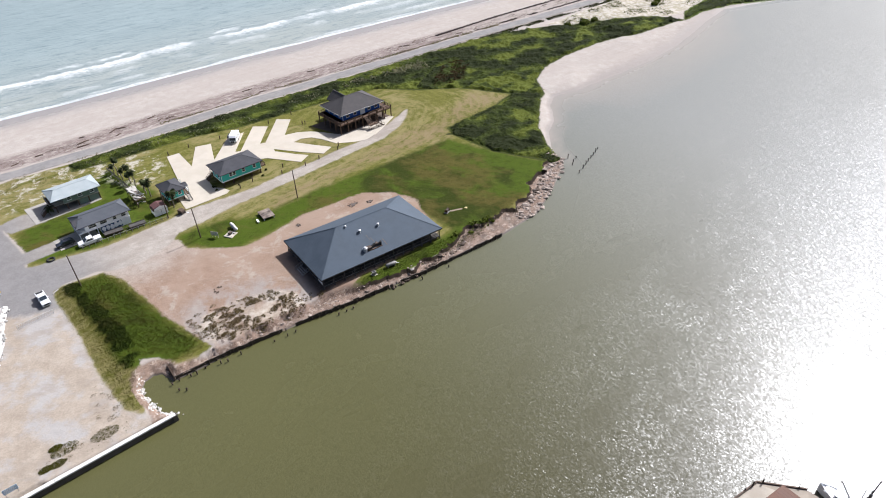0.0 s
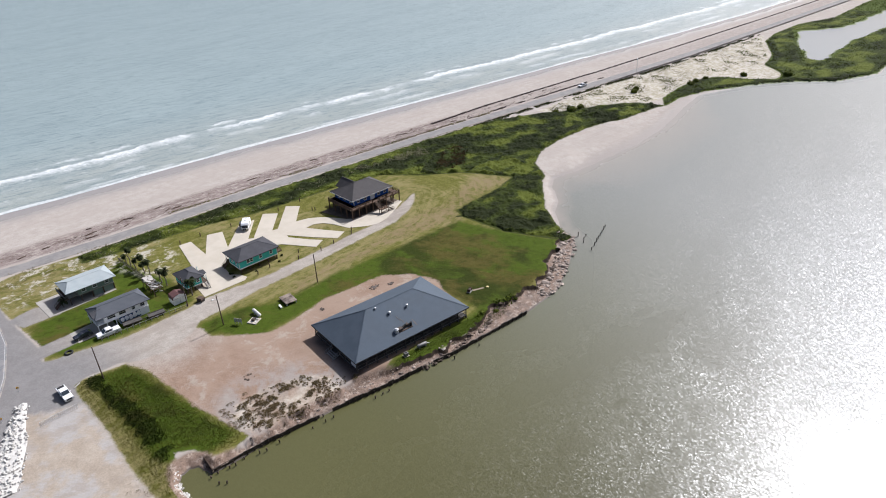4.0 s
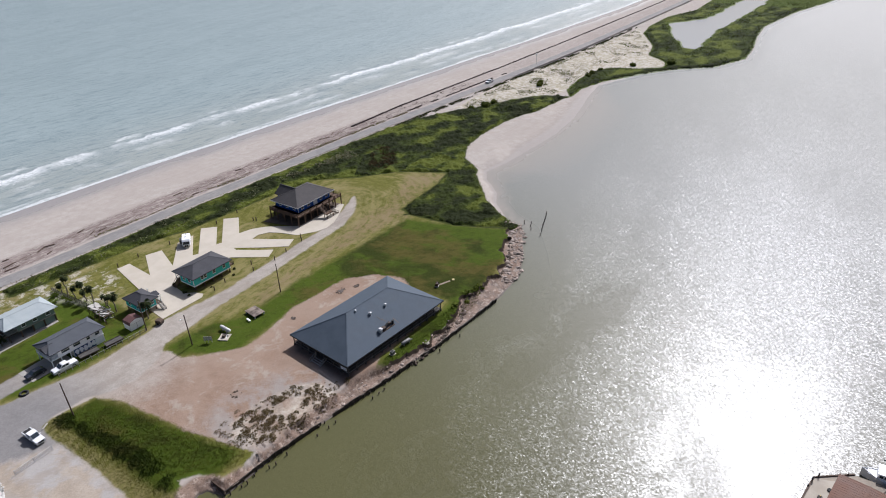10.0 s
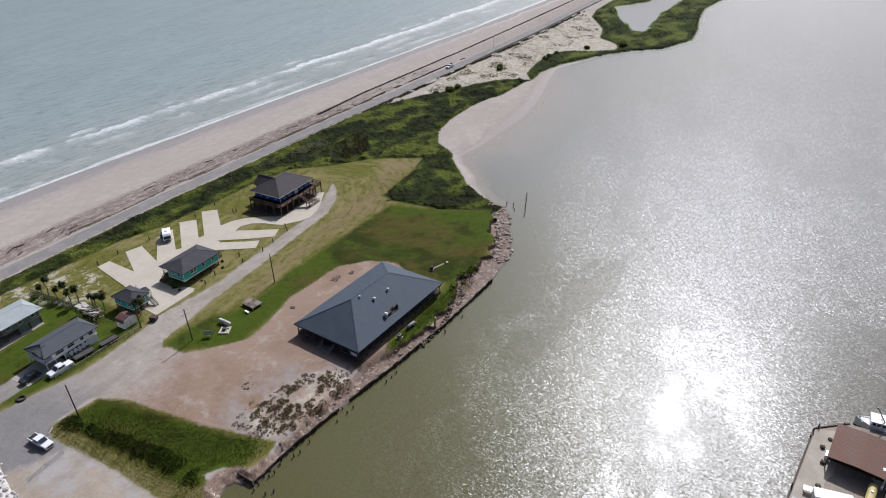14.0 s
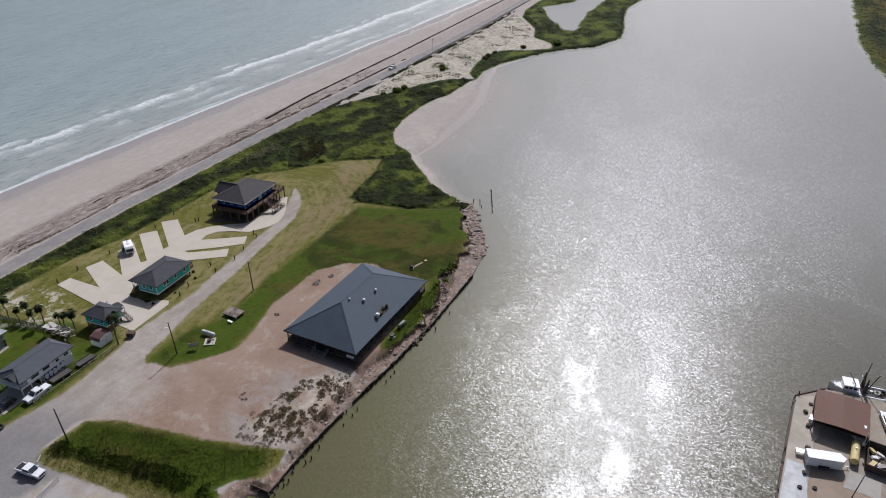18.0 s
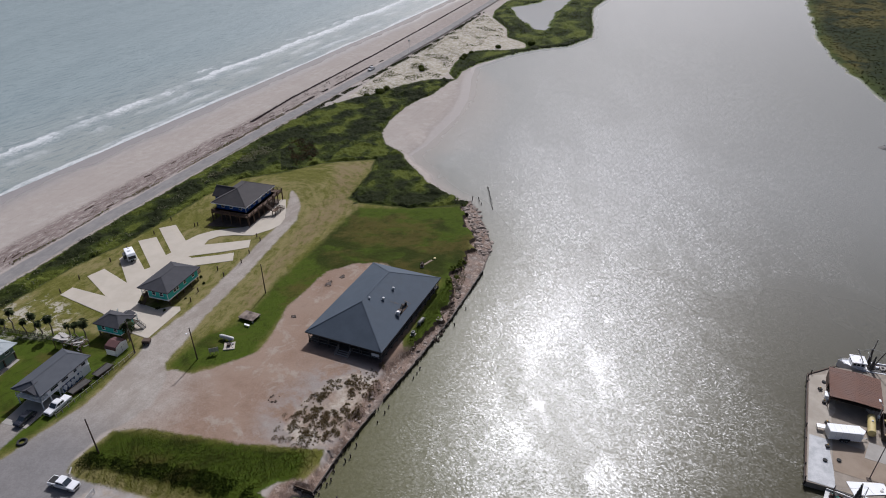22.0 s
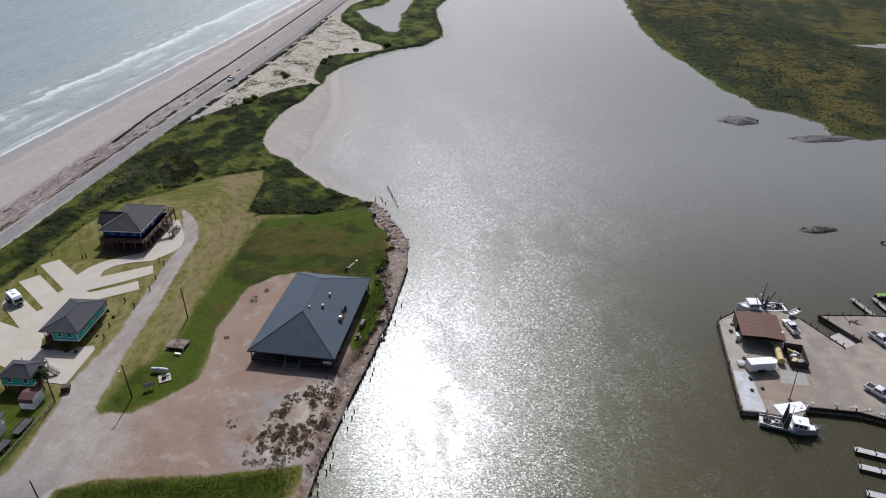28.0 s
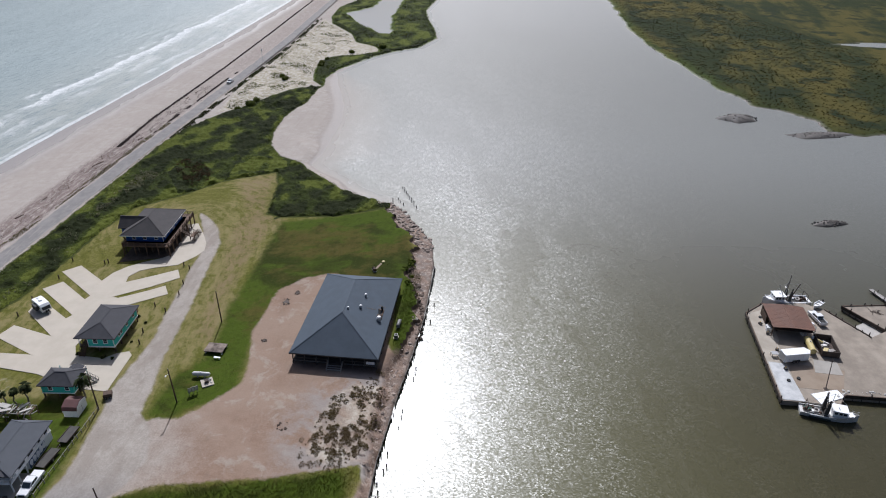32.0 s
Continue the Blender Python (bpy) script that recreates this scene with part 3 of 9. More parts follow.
def ground_material():
    n = Nodes("ground")
    co = n.coords()
    big, mid, small = n.noise(0.045, 4, 0.6, co), n.noise(0.35, 5, 0.62, co), n.noise(3.0, 4, 0.6, co)
    ragged = n.math("MULTIPLY", n.math("SUBTRACT", mid, 0.5), 3.5)
    ragged = n.math("ADD", ragged, n.math("MULTIPLY", n.math("SUBTRACT", small, 0.5), 1.2))

    def mask(key, soft=0.35, wander=1.0, grow=0.0):
        return n.ramp(n.math("ADD", n.math("ADD", n.attr(key), grow), n.math("MULTIPLY", ragged, wander)), -soft, soft)

    grain = n.math("ADD", n.math("MULTIPLY", mid, 0.5), n.math("MULTIPLY", small, 0.5))
    z = n.node("SeparateXYZ")
    n.put(z.inputs[0], n.node("NewGeometry").outputs["Position"])
    height, at = z.outputs[2], z
    # sand: dry and pale, pinkish, darker where it is wet
    sand = n.mix(n.ramp(grain, 0.35, 0.65), (0.332, 0.293, 0.258), (0.415, 0.376, 0.335))
    sand = n.mix(n.ramp(big, 0.42, 0.62, 0.0, 0.6), sand, (0.345, 0.304, 0.268))
    ruts = n.noise(0.9, 4, 0.6, n.coords((0.025, 1, 1), 3.2))
    sand = n.mix(n.math("MULTIPLY", n.ramp(ruts, 0.5, 0.7), 0.22), sand, (0.27, 0.232, 0.205))
    sand = n.mix(mask("dune", 2.0, 1.0), sand, n.mix(n.ramp(n.noise(0.5, 5, 0.65, co), 0.42, 0.58), (0.47, 0.43, 0.37), (0.33, 0.3, 0.22)))
    wet = n.ramp(n.math("ADD", height, n.math("MULTIPLY", n.math("SUBTRACT", mid, 0.5), 0.25)), 0.12, 0.62, 1.0, 0.0)
    col = n.mix(wet, sand, n.mix(n.ramp(n.attr("shore"), 40, 60), (0.3, 0.272, 0.248), (0.23, 0.2, 0.175)))
    # weed and driftwood that the tide left along the upper beach
    streak = n.noise(0.7, 7, 0.78, n.coords((0.4, 1.3, 1), 3))
    lane = n.math("MULTIPLY", n.ramp(n.attr("off"), 6.5, 8.5), n.ramp(n.attr("off"), 16.5, 20.5, 1.0, 0.0))
    lane = n.math("MULTIPLY", lane, n.ramp(at.outputs[0], 140, 200, 1.0, 0.4))
    wrack = n.math("MULTIPLY", lane, n.ramp(streak, 0.38, 0.54, 0.0, 0.8))
    col = n.mix(wrack, col, n.mix(small, (0.095, 0.066, 0.06), (0.25, 0.19, 0.172)))
    # lawn, mown in bands, with dry patches
    swath = n.node("CombineXYZ")
    n.put(swath.inputs[0], n.math("ADD", n.attr("swath"), n.math("MULTIPLY", n.math("SUBTRACT", n.noise(0.09, 3, 0.6, co), 0.5), 6.0))), n.put(swath.inputs[1], n.math("MULTIPLY", at.outputs[0], 0.22)), n.put(swath.inputs[2], n.math("MULTIPLY", at.outputs[1], 0.22))
    mow = n.math("ADD", n.math("MULTIPLY", n.noise(0.5, 7, 0.7, swath.outputs[0], 0.3), 0.6), n.math("MULTIPLY", n.noise(0.45, 6, 0.7, co), 0.4))
    dry = n.ramp(n.math("ADD", n.math("MULTIPLY", mow, 0.5), n.math("MULTIPLY", big, 0.55)), 0.49, 0.62)
    dry = n.math("MULTIPLY", dry, n.ramp(n.math("ADD", n.attr("lush"), ragged), -1.5, 1.5, 1.0, 0.25))
    drive_side = n.ramp(n.math("ADD", n.attr("drive"), ragged), -14.0, -4.0)
    dry = n.math("MAXIMUM", dry, n.math("MULTIPLY", n.math("MULTIPLY", drive_side, n.ramp(mow, 0.38, 0.6)), n.ramp(n.attr("lush"), -3, 1, 0.9, 0.1)))
    lush = n.ramp(n.math("ADD", n.attr("lush"), ragged), -1.5, 1.5)
    lawn = n.mix(n.ramp(mow, 0.4, 0.6), (0.1, 0.103, 0.019), (0.155, 0.143, 0.038))
    lawn = n.mix(n.math("MULTIPLY", n.ramp(n.noise(1.3, 5, 0.75, co), 0.45, 0.65), 0.5), lawn, (0.048, 0.052, 0.013))
    lawn = n.mix(n.math("MULTIPLY", dry, 0.85), lawn, n.mix(small, (0.16, 0.137, 0.056), (0.275, 0.23, 0.112)))
    tan = n.math("MULTIPLY", n.ramp(n.math("ADD", n.attr("tan"), ragged), -2.0, 2.5), n.ramp(n.math("ADD", n.math("MULTIPLY", mow, 0.6), n.math("MULTIPLY", mid, 0.4)), 0.4, 0.56))
    lawn = n.mix(n.math("MULTIPLY", tan, 0.7), lawn, n.mix(small, (0.16, 0.115, 0.062), (0.25, 0.19, 0.115)))
    lawn = n.mix(n.ramp(small, 0.66, 0.8, 0.0, 0.7), lawn, (0.2, 0.17, 0.095))
    lawn = n.mix(lush, lawn, n.turf(0.66))
    bare = n.math("MULTIPLY", n.ramp(n.attr("bare"), -2.0, 3.0), n.ramp(n.noise(0.3, 6, 0.72, co, 0.5), 0.5, 0.6))
    lawn = n.mix(bare, lawn, n.mix(small, (0.34, 0.31, 0.25), (0.46, 0.43, 0.36)))
    lawn = n.mix(n.ramp(n.attr("ditch"), -1.0, -0.2), lawn, (0.02, 0.028, 0.008))
    col = n.mix(mask("lawn", 0.4, 0.6, 0.9), col, lawn)
    # earth under the scrub
    under = n.mix(grain, (0.032, 0.042, 0.009), (0.06, 0.068, 0.016))
    far = n.mix(n.ramp(n.noise(0.02, 5, 0.62, n.coords((0.5, 1.6, 1), 12)), 0.42, 0.6), (0.022, 0.03, 0.009), (0.075, 0.065, 0.016))
    far = n.mix(n.ramp(n.noise(0.05, 4, 0.6, co), 0.5, 0.62), far, (0.018, 0.026, 0.01))
    under = n.mix(n.ramp(n.attr("far"), -5, 12), n.mix(n.ramp(at.outputs[0], 235, 255), under, n.mix(mid, (0.045, 0.065, 0.012), (0.085, 0.11, 0.018))), far)
    col = n.mix(mask("scrub", 0.4, 0.8, 0.4), col, under)
    # packed shell and clay round the hall
    clay = n.mix(n.ramp(big, 0.4, 0.62), (0.216, 0.143, 0.101), (0.281, 0.21, 0.159))
    clay = n.mix(n.ramp(grain, 0.3, 0.7), clay, (0.277, 0.2, 0.151))
    tracks = n.noise(0.6, 4, 0.6, n.coords((0.35, 1.2, 1), 12))
    clay = n.mix(n.math("MULTIPLY", n.ramp(tracks, 0.52, 0.7), 0.3), clay, (0.208, 0.155, 0.118))
    clay = n.mix(n.math("MULTIPLY", n.ramp(n.noise(0.16, 6, 0.7, co, 0.4), 0.52, 0.66), 0.6), clay, (0.356, 0.314, 0.262))
    greys = n.math("MULTIPLY", n.ramp(n.math("ADD", n.attr("hummock"), n.math("MULTIPLY", ragged, 3.0)), -11.0, -1.0), n.ramp(n.noise(0.2, 5, 0.65, n.coords((1, 0.6, 1), 30)), 0.4, 0.56))
    clay = n.mix(n.math("MULTIPLY", greys, 0.75), clay, (0.285, 0.262, 0.24))
    clay = n.mix(n.math("MULTIPLY", n.ramp(n.math("ADD", n.attr("drive"), n.math("MULTIPLY", ragged, 2.5)), -15.0, 1.0), 0.8), clay, n.mix(n.ramp(grain, 0.3, 0.7), (0.275, 0.236, 0.2), (0.38, 0.338, 0.294)))
    col = n.mix(mask("pad", 0.5, 0.7), col, clay)
    # dark soil beside the hall, with the hall's shade put into its colour
    col = n.mix(n.math("MULTIPLY", mask("damp_shade", 1.4, 0.9), 0.9), col, n.mix(n.ramp(grain, 0.35, 0.65), (0.075, 0.053, 0.042), (0.14, 0.1, 0.08)))
    # pale gravel
    stones = n.mix(n.ramp(grain, 0.3, 0.7), (0.275, 0.242, 0.207), (0.385, 0.35, 0.306))
    stones = n.mix(n.math("MULTIPLY", n.ramp(n.noise(0.25, 6, 0.7, n.coords((0.3, 1, 1), 5)), 0.46, 0.6), 0.6), stones, (0.248, 0.213, 0.179))
    stones = n.mix(n.ramp(n.math("ADD", n.attr("tar"), ragged), -16.0, 4.0), stones, n.mix(n.ramp(grain, 0.35, 0.65), (0.178, 0.168, 0.161), (0.222, 0.212, 0.204)))
    col = n.mix(mask("drive", 0.5, 0.45), col, stones)
    lot = n.mix(n.ramp(grain, 0.3, 0.7), (0.285, 0.236, 0.184), (0.385, 0.33, 0.268))
    lot = n.mix(n.math("MULTIPLY", n.ramp(n.noise(0.11, 6, 0.68, co), 0.44, 0.6), 0.75), lot, (0.345, 0.335, 0.325))
    lot = n.mix(n.math("MULTIPLY", n.ramp(n.noise(0.2, 6, 0.72, n.coords((0.5, 1, 1), 40)), 0.5, 0.62), 0.5), lot, (0.27, 0.225, 0.18))
    col = n.mix(mask("lot", 1.2, 0.8), col, lot)
    col = n.mix(n.math("MULTIPLY", mask("hummock", 1.0, 1.0), n.ramp(mid, 0.35, 0.6, 0.35, 1.0)), col, n.mix(n.ramp(n.noise(0.22, 5, 0.7, co), 0.42, 0.6), n.mix(n.ramp(grain, 0.35, 0.65), (0.22, 0.17, 0.125), (0.34, 0.28, 0.22)), (0.45, 0.4, 0.33)))
    # bare brown earth and broken shell along the eroding bank
    dirt = n.mix(n.ramp(grain, 0.32, 0.62), (0.075, 0.05, 0.037), (0.25, 0.18, 0.138))
    dirt = n.mix(n.ramp(n.noise(0.9, 5, 0.7, co), 0.52, 0.62), dirt, (0.33, 0.265, 0.215))
    dirt = n.mix(n.ramp(height, 0.05, 0.4), (0.06, 0.048, 0.036), dirt)
    # near-black scarp: exposed topsoil, with the overhang's shade put into the colour
    dirt = n.mix(n.math("MULTIPLY", n.ramp(height, 0.5, 0.75), n.ramp(at.outputs[0], 12, 22)), dirt, (0.03, 0.022, 0.016))
    col = n.mix(n.math("MULTIPLY", n.math("MULTIPLY", mask("bank", 0.8, 1.0), n.ramp(height, -0.3, 0.3)), n.ramp(at.outputs[0], 12, 22, 1.0, n.ramp(height, 1.34, 1.42, 1.0, 0.0))), col, dirt)
    n.bump(n.math("ADD", mid, n.math("MULTIPLY", small, 0.3)), 0.5, 0.25)
    soaked = n.math("MULTIPLY", n.ramp(n.math("ADD", height, n.math("MULTIPLY", n.math("SUBTRACT", n.noise(0.03, 4, 0.6, n.coords((1, 0.4, 1))), 0.5), 0.5)), 0.1, 0.5, 1.0, 0.0), n.ramp(n.attr("shore"), 40.0, 25.0, 0.0, 1.0))
    return n.done(col, n.ramp(soaked, 0, 1, n.ramp(wet, 0, 1, 0.95, 0.6), 0.2), 0.0, n.ramp(soaked, 0, 1, n.ramp(wet, 0, 1, 0.08, 0.25), 0.6))


M["ground"] = ground_material()
ground = tagged(sheet("ground", TX, TY, TZ, M["ground"], layers), "low sandy spit with lawns, scrub, gravel and beach", "ground", kind="structure")


# ---- water ----
def channel_material():
    n = Nodes("channel_water")
    co = n.coords()
    at = n.node("SeparateXYZ")
    n.put(at.inputs[0], co)
    ruffle = n.attr("ruffle")

    def facets(scale, stretch, turn):
        """Small flat wavelets, each with a tilt of its own."""
        cell = n.node("TexVoronoi")
        cell.inputs["Scale"].default_value = scale
        n.put(cell.inputs["Vector"], n.coords(stretch, turn))
        tilt = n.node("VectorMath")
        tilt.operation = "SUBTRACT"
        n.put(tilt.inputs[0], cell.outputs["Color"])
        tilt.inputs[1].default_value = (0.5, 0.5, 0.5)
        return tilt.outputs[0]

    both = n.node("VectorMath")
    both.operation = "ADD"
    n.put(both.inputs[0], facets(10.5, (1, 0.7, 1), 25)), n.put(both.inputs[1], facets(5.2, (1, 0.55, 1), 10))
    flat = n.node("VectorMath")
    flat.operation = "MULTIPLY"
    n.put(flat.inputs[0], both.outputs[0])
    flat.inputs[1].default_value = (1, 1, 0)
    sized = n.node("VectorMath")
    sized.operation = "SCALE"
    n.put(sized.inputs[0], flat.outputs[0])
    n.put(sized.inputs["Scale"], n.ramp(ruffle, 0, 1, 0.035, 0.2, False))
    up = n.node("VectorMath")
    up.operation = "ADD"
    n.put(up.inputs[0], sized.outputs[0])
    up.inputs[1].default_value = (0, 0, 1)
    unit = n.node("VectorMath")
    unit.operation = "NORMALIZE"
    n.put(unit.inputs[0], up.outputs[0])
    n.put(n.bsdf.inputs["Normal"], unit.outputs[0])
    # murky body colour, darker towards the south
    murk_and_sky = n.mix(n.ramp(at.outputs[1], -150, -50), (0.046, 0.04, 0.019), (0.097, 0.094, 0.036))
    murk_and_sky = n.mix(n.math("MULTIPLY", n.noise(0.012, 4, 0.6, co), 0.5), murk_and_sky, (0.056, 0.055, 0.023))
    # paler to the east: the sky's reflection is put into the colour
    murk_and_sky = n.mix(n.ramp(at.outputs[0], -5, 170, 0.0, 0.92), murk_and_sky, (0.196, 0.201, 0.187))
    murk_and_sky = n.mix(n.ramp(at.outputs[0], 200, 600), murk_and_sky, (0.3, 0.306, 0.29))
    murk_and_sky = n.mix(n.math("MULTIPLY", n.attr("shoal"), 0.85), murk_and_sky, (0.27, 0.24, 0.205))
    n.bsdf.inputs["IOR"].default_value = 1.33
    return n.done(murk_and_sky, n.ramp(ruffle, 0, 1, 0.255, 0.3, False), 0.0, 0.53)


def pond_material():
    n = Nodes("pond_water")
    n.bump(n.noise(0.5, 4, 0.6), 0.2, 0.05)
    n.bsdf.inputs["IOR"].default_value = 1.33
    return n.done(n.mix(n.noise(0.03, 4), (0.2, 0.21, 0.205), (0.27, 0.28, 0.27)), 0.14, 0.0, 0.9)


def sea_material():
    n = Nodes("sea_water")
    off = n.attr("off")
    chop = n.noise(0.5, 4, 0.6, n.coords((0.22, 1.5, 1), 13), 0.3)
    fine = n.noise(1.7, 4, 0.65, n.coords((0.4, 1.5, 1), 15), 0.3)
    n.bump(n.math("ADD", chop, n.math("MULTIPLY", fine, 0.45)), 0.55, 0.55)
    body = n.mix(n.ramp(off, 0, 90), (0.31, 0.335, 0.309), (0.284, 0.342, 0.34))
    body = n.mix(n.math("MULTIPLY", n.ramp(n.noise(0.05, 4, 0.6, n.coords((0.3, 1.2, 1), -4)), 0.4, 0.65), 0.4), body, (0.204, 0.255, 0.261))
    # the swell's shaded faces, put into the colour as thin dark streaks
    lines = n.noise(0.55, 5, 0.7, n.coords((0.22, 1.0, 1), 11), 0.6)
    body = n.mix(n.ramp(lines, 0.49, 0.66, 0.0, 0.8), body, (0.15, 0.196, 0.2))
    lace = n.noise(0.9, 9, 0.8, n.coords((0.5, 1.0, 1), 8), 1.2)

    def shifted(k):
        move = n.node("VectorMath")
        move.operation = "ADD"
        n.put(move.inputs[0], n.coords((1, 0.3, 1)))
        move.inputs[1].default_value = (17.3 * k, 9.1 * k, 0)
        return move.outputs[0]

    wander = n.math("MULTIPLY", n.math("SUBTRACT", n.noise(0.02, 8, 0.68, n.coords((1, 0.35, 1))), 0.5), 32.0)
    torn_edge = n.math("MULTIPLY", n.math("SUBTRACT", n.noise(0.3, 6, 0.7, n.coords((0.5, 1, 1), 8)), 0.5), 7.0)
    wander = n.math("ADD", wander, torn_edge)

    def breaker(crest, tail, gap_lo, gap_hi, amount, sway):
        gaps = n.noise(0.03, 6, 0.66, shifted(crest), 0.4)
        d = n.math("SUBTRACT", n.math("ADD", off, n.math("MULTIPLY", wander, sway)), crest)
        run = n.math("MULTIPLY", n.ramp(d, -0.3, 1.0, 1.0, 0.0), n.ramp(d, -tail, -0.5, 0.0, 1.0, False))
        here = n.ramp(gaps, gap_lo, gap_hi)
        front = n.math("MULTIPLY", n.ramp(n.math("ABSOLUTE", n.math("ADD", d, 0.5)), 0.5, 1.3, 1.0, 0.0), n.ramp(lace, 0.44, 0.56, 0.0, 0.9))
        torn = n.ramp(n.math("ADD", lace, n.math("MULTIPLY", run, 0.34)), 0.64, 0.86)
        return n.math("MULTIPLY", n.math("MULTIPLY", n.math("MAXIMUM", n.math("MULTIPLY", torn, n.ramp(run, 0.0, 0.2)), front), here), amount)

    foam = breaker(37.0, 15.0, 0.32, 0.5, 0.9, 0.75)
    for f in (breaker(44.0, 6.0, 0.5, 0.6, 0.75, 1.0), breaker(24.0, 12.0, 0.46, 0.62, 0.42, 0.9), breaker(12.0, 9.0, 0.48, 0.62, 0.42, 0.5), breaker(1.6, 8.0, 0.2, 0.46, 0.75, 0.35), breaker(4.5, 4.0, 0.5, 0.6, 0.5, 0.3)):
        foam = n.math("MAXIMUM", foam, f)
    col = n.mix(n.math("MULTIPLY", foam, 0.92), body, (0.74, 0.75, 0.74))
    n.bsdf.inputs["IOR"].default_value = 1.33
    return n.done(col, n.ramp(foam, 0, 1, 0.36, 0.8), 0.0, 0.5)


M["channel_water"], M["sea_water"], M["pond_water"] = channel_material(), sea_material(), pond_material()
wx, wy = np.meshgrid(steps([(-900, -40, 215), (-40, 140, 0.5), (140, 320, 0.9), (320, 520, 2.5), (520, 900, 20), (900, 4200, 550)]), steps([(-3200, -300, 500), (-300, -200, 5), (-200, -150, 0.8), (-150, -20, 0.5), (-20, 40, 1.5)]))
# wind patches: streaky, ragged at the edges, some smooth, some ruffled
u, v = 0.96 * wx + 0.28 * wy, -0.28 * wx + 0.96 * wy
u, v = u + 3.0 * lattice(wx / 7, wy / 5, 77), v + 2.2 * lattice(wx / 6, wy / 4, 78)
wind = 0.75 * lattice(u / 48, v / 15, 71) + 0.55 * lattice(u / 17, v / 6, 72) + 0.42 * lattice(u / 6.5, v / 3, 73) + 0.3 * lattice(u / 2.6, v / 1.5, 74) + 0.2 * lattice(u / 1.3, v / 1.1, 76)
bank_off = -inside(PENINSULA, wx, wy)
lee = inside([(43, -130), (66, -118), (84, -140), (76, -176), (60, -192), (43, -192)], wx, wy)
patch = np.clip(0.5 + 0.8 * (wind + np.interp(bank_off, (4, 14, 45, 80), (-0.5, -0.1, 0.05, 0.12)) + np.interp(wx, (0, 60), (0.25, 0.0))) - 0.9 * np.clip((lee + 4) / 8 + 0.4 * wind, 0, 1), 0, 1)
patch = patch * patch * (3 - 2 * patch)
ruffle = 0.32 + 0.62 * (0.5 + np.interp(wx, (20, 110), (0.0, 0.3)) + (patch - 0.62) * np.interp(wx, (60, 120, 320), (1.0, 0.5, 0.25)))
ruffle = ruffle * np.interp(bank_off, (0, 10), (0.4, 1.0))
# one long smooth lane between the ruffled belts
lane = inside([(22, -75), (34, -69), (52, -73), (80, -78), (108, -86), (84, -88), (56, -83), (34, -80)], wx, wy)
ruffle = ruffle * (1 - 0.68 * np.clip((lane + 7 * wind) / 4, 0, 1))
shoal = np.clip(1 - (bank_off + 2 * wind) / np.interp(wx, (100, 130, 150, 240, 280), (3, 7, 26, 22, 5)), 0, 1) * np.clip((wx - 100) / 10, 0, 1) * np.clip((290 - wx) / 30, 0, 1)
wz = 0.02 * lattice(u / 3.0, v / 1.6, 75) * np.clip((bank_off - 2) / 6, 0, 1)
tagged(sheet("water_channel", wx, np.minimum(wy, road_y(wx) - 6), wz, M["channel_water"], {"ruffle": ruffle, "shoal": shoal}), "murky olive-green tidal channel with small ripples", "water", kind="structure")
sx, so = np.meshgrid(steps([(-900, -100, 40), (-100, 420, 2.0), (420, 900, 10), (900, 4000, 200)]), steps([(-14, 70, 0.8), (70, 190, 1.4), (190, 420, 6), (420, 3200, 200)]))
crest = so + 9 * lattice(sx / 33, so * 0, 21)
swell = 0.22 * np.exp(-((crest - 36) / 2.4) ** 2) + 0.12 * np.exp(-((crest - 46) / 3.0) ** 2)
fade = np.clip((so - 5) / 20, 0, 1) * np.clip((190 - so) / 60, 0, 1)
swell = swell + fade * (0.5 + 0.5 * lattice(sx / 30, so / 14, 24)) * (0.06 * np.sin((so + 0.12 * sx) / 1.3 + 3.0 * lattice(sx / 40, so / 30, 23)) + 0.06 * lattice(sx / 14, so / 2.2, 25))
tagged(sheet("water_sea", sx, so + shore_y(sx), swell + 0.02, M["sea_water"], {"off": so}), "grey-green sea with small breakers along the beach", "water", kind="structure")

pbm = bmesh.new()
pbm.faces.new([pbm.verts.new((x, y, 0.03)) for x, y in [(370, -30), (660, -30), (660, 34), (370, 34)]])
tagged(part("water_pond", pbm, M["pond_water"]), "calm pale tidal pond in the salt marsh", "water", kind="structure")


# ---- roads and paving ----
def ground_z(x, y):
    return float(fields(np.array([float(x)]), np.array([float(y)]))[0][0])


def ribbon(name, centre, width, z, material, label, thick=0.12):
    """A paved strip along a line of places."""
    bm = bmesh.new()
    pts = [Vector((x, y, z)) for x, y in centre]
    rows = []
    for k, p in enumerate(pts):
        u = (pts[min(k + 1, len(pts) - 1)] - pts[max(k - 1, 0)]).normalized()
        s = Vector((-u.y, u.x, 0)) * width / 2
        d = Vector((0, 0, -thick))
        rows.append([bm.verts.new(v) for v in (p + s + d, p + s, p - s, p - s + d)])
    for a, b in zip(rows, rows[1:]):
        for k in range(3):
            bm.faces.new((a[k], a[k + 1], b[k + 1], b[k]))
    bmesh.ops.recalc_face_normals(bm, faces=bm.faces[:])
    ob = part(name, bm, material)
    ob.data.attributes.new("across", "FLOAT", "POINT").data.foreach_set("value", [1.0, 1.0, -1.0, -1.0] * len(pts))
    return tagged(ob, label, "road", kind="structure")


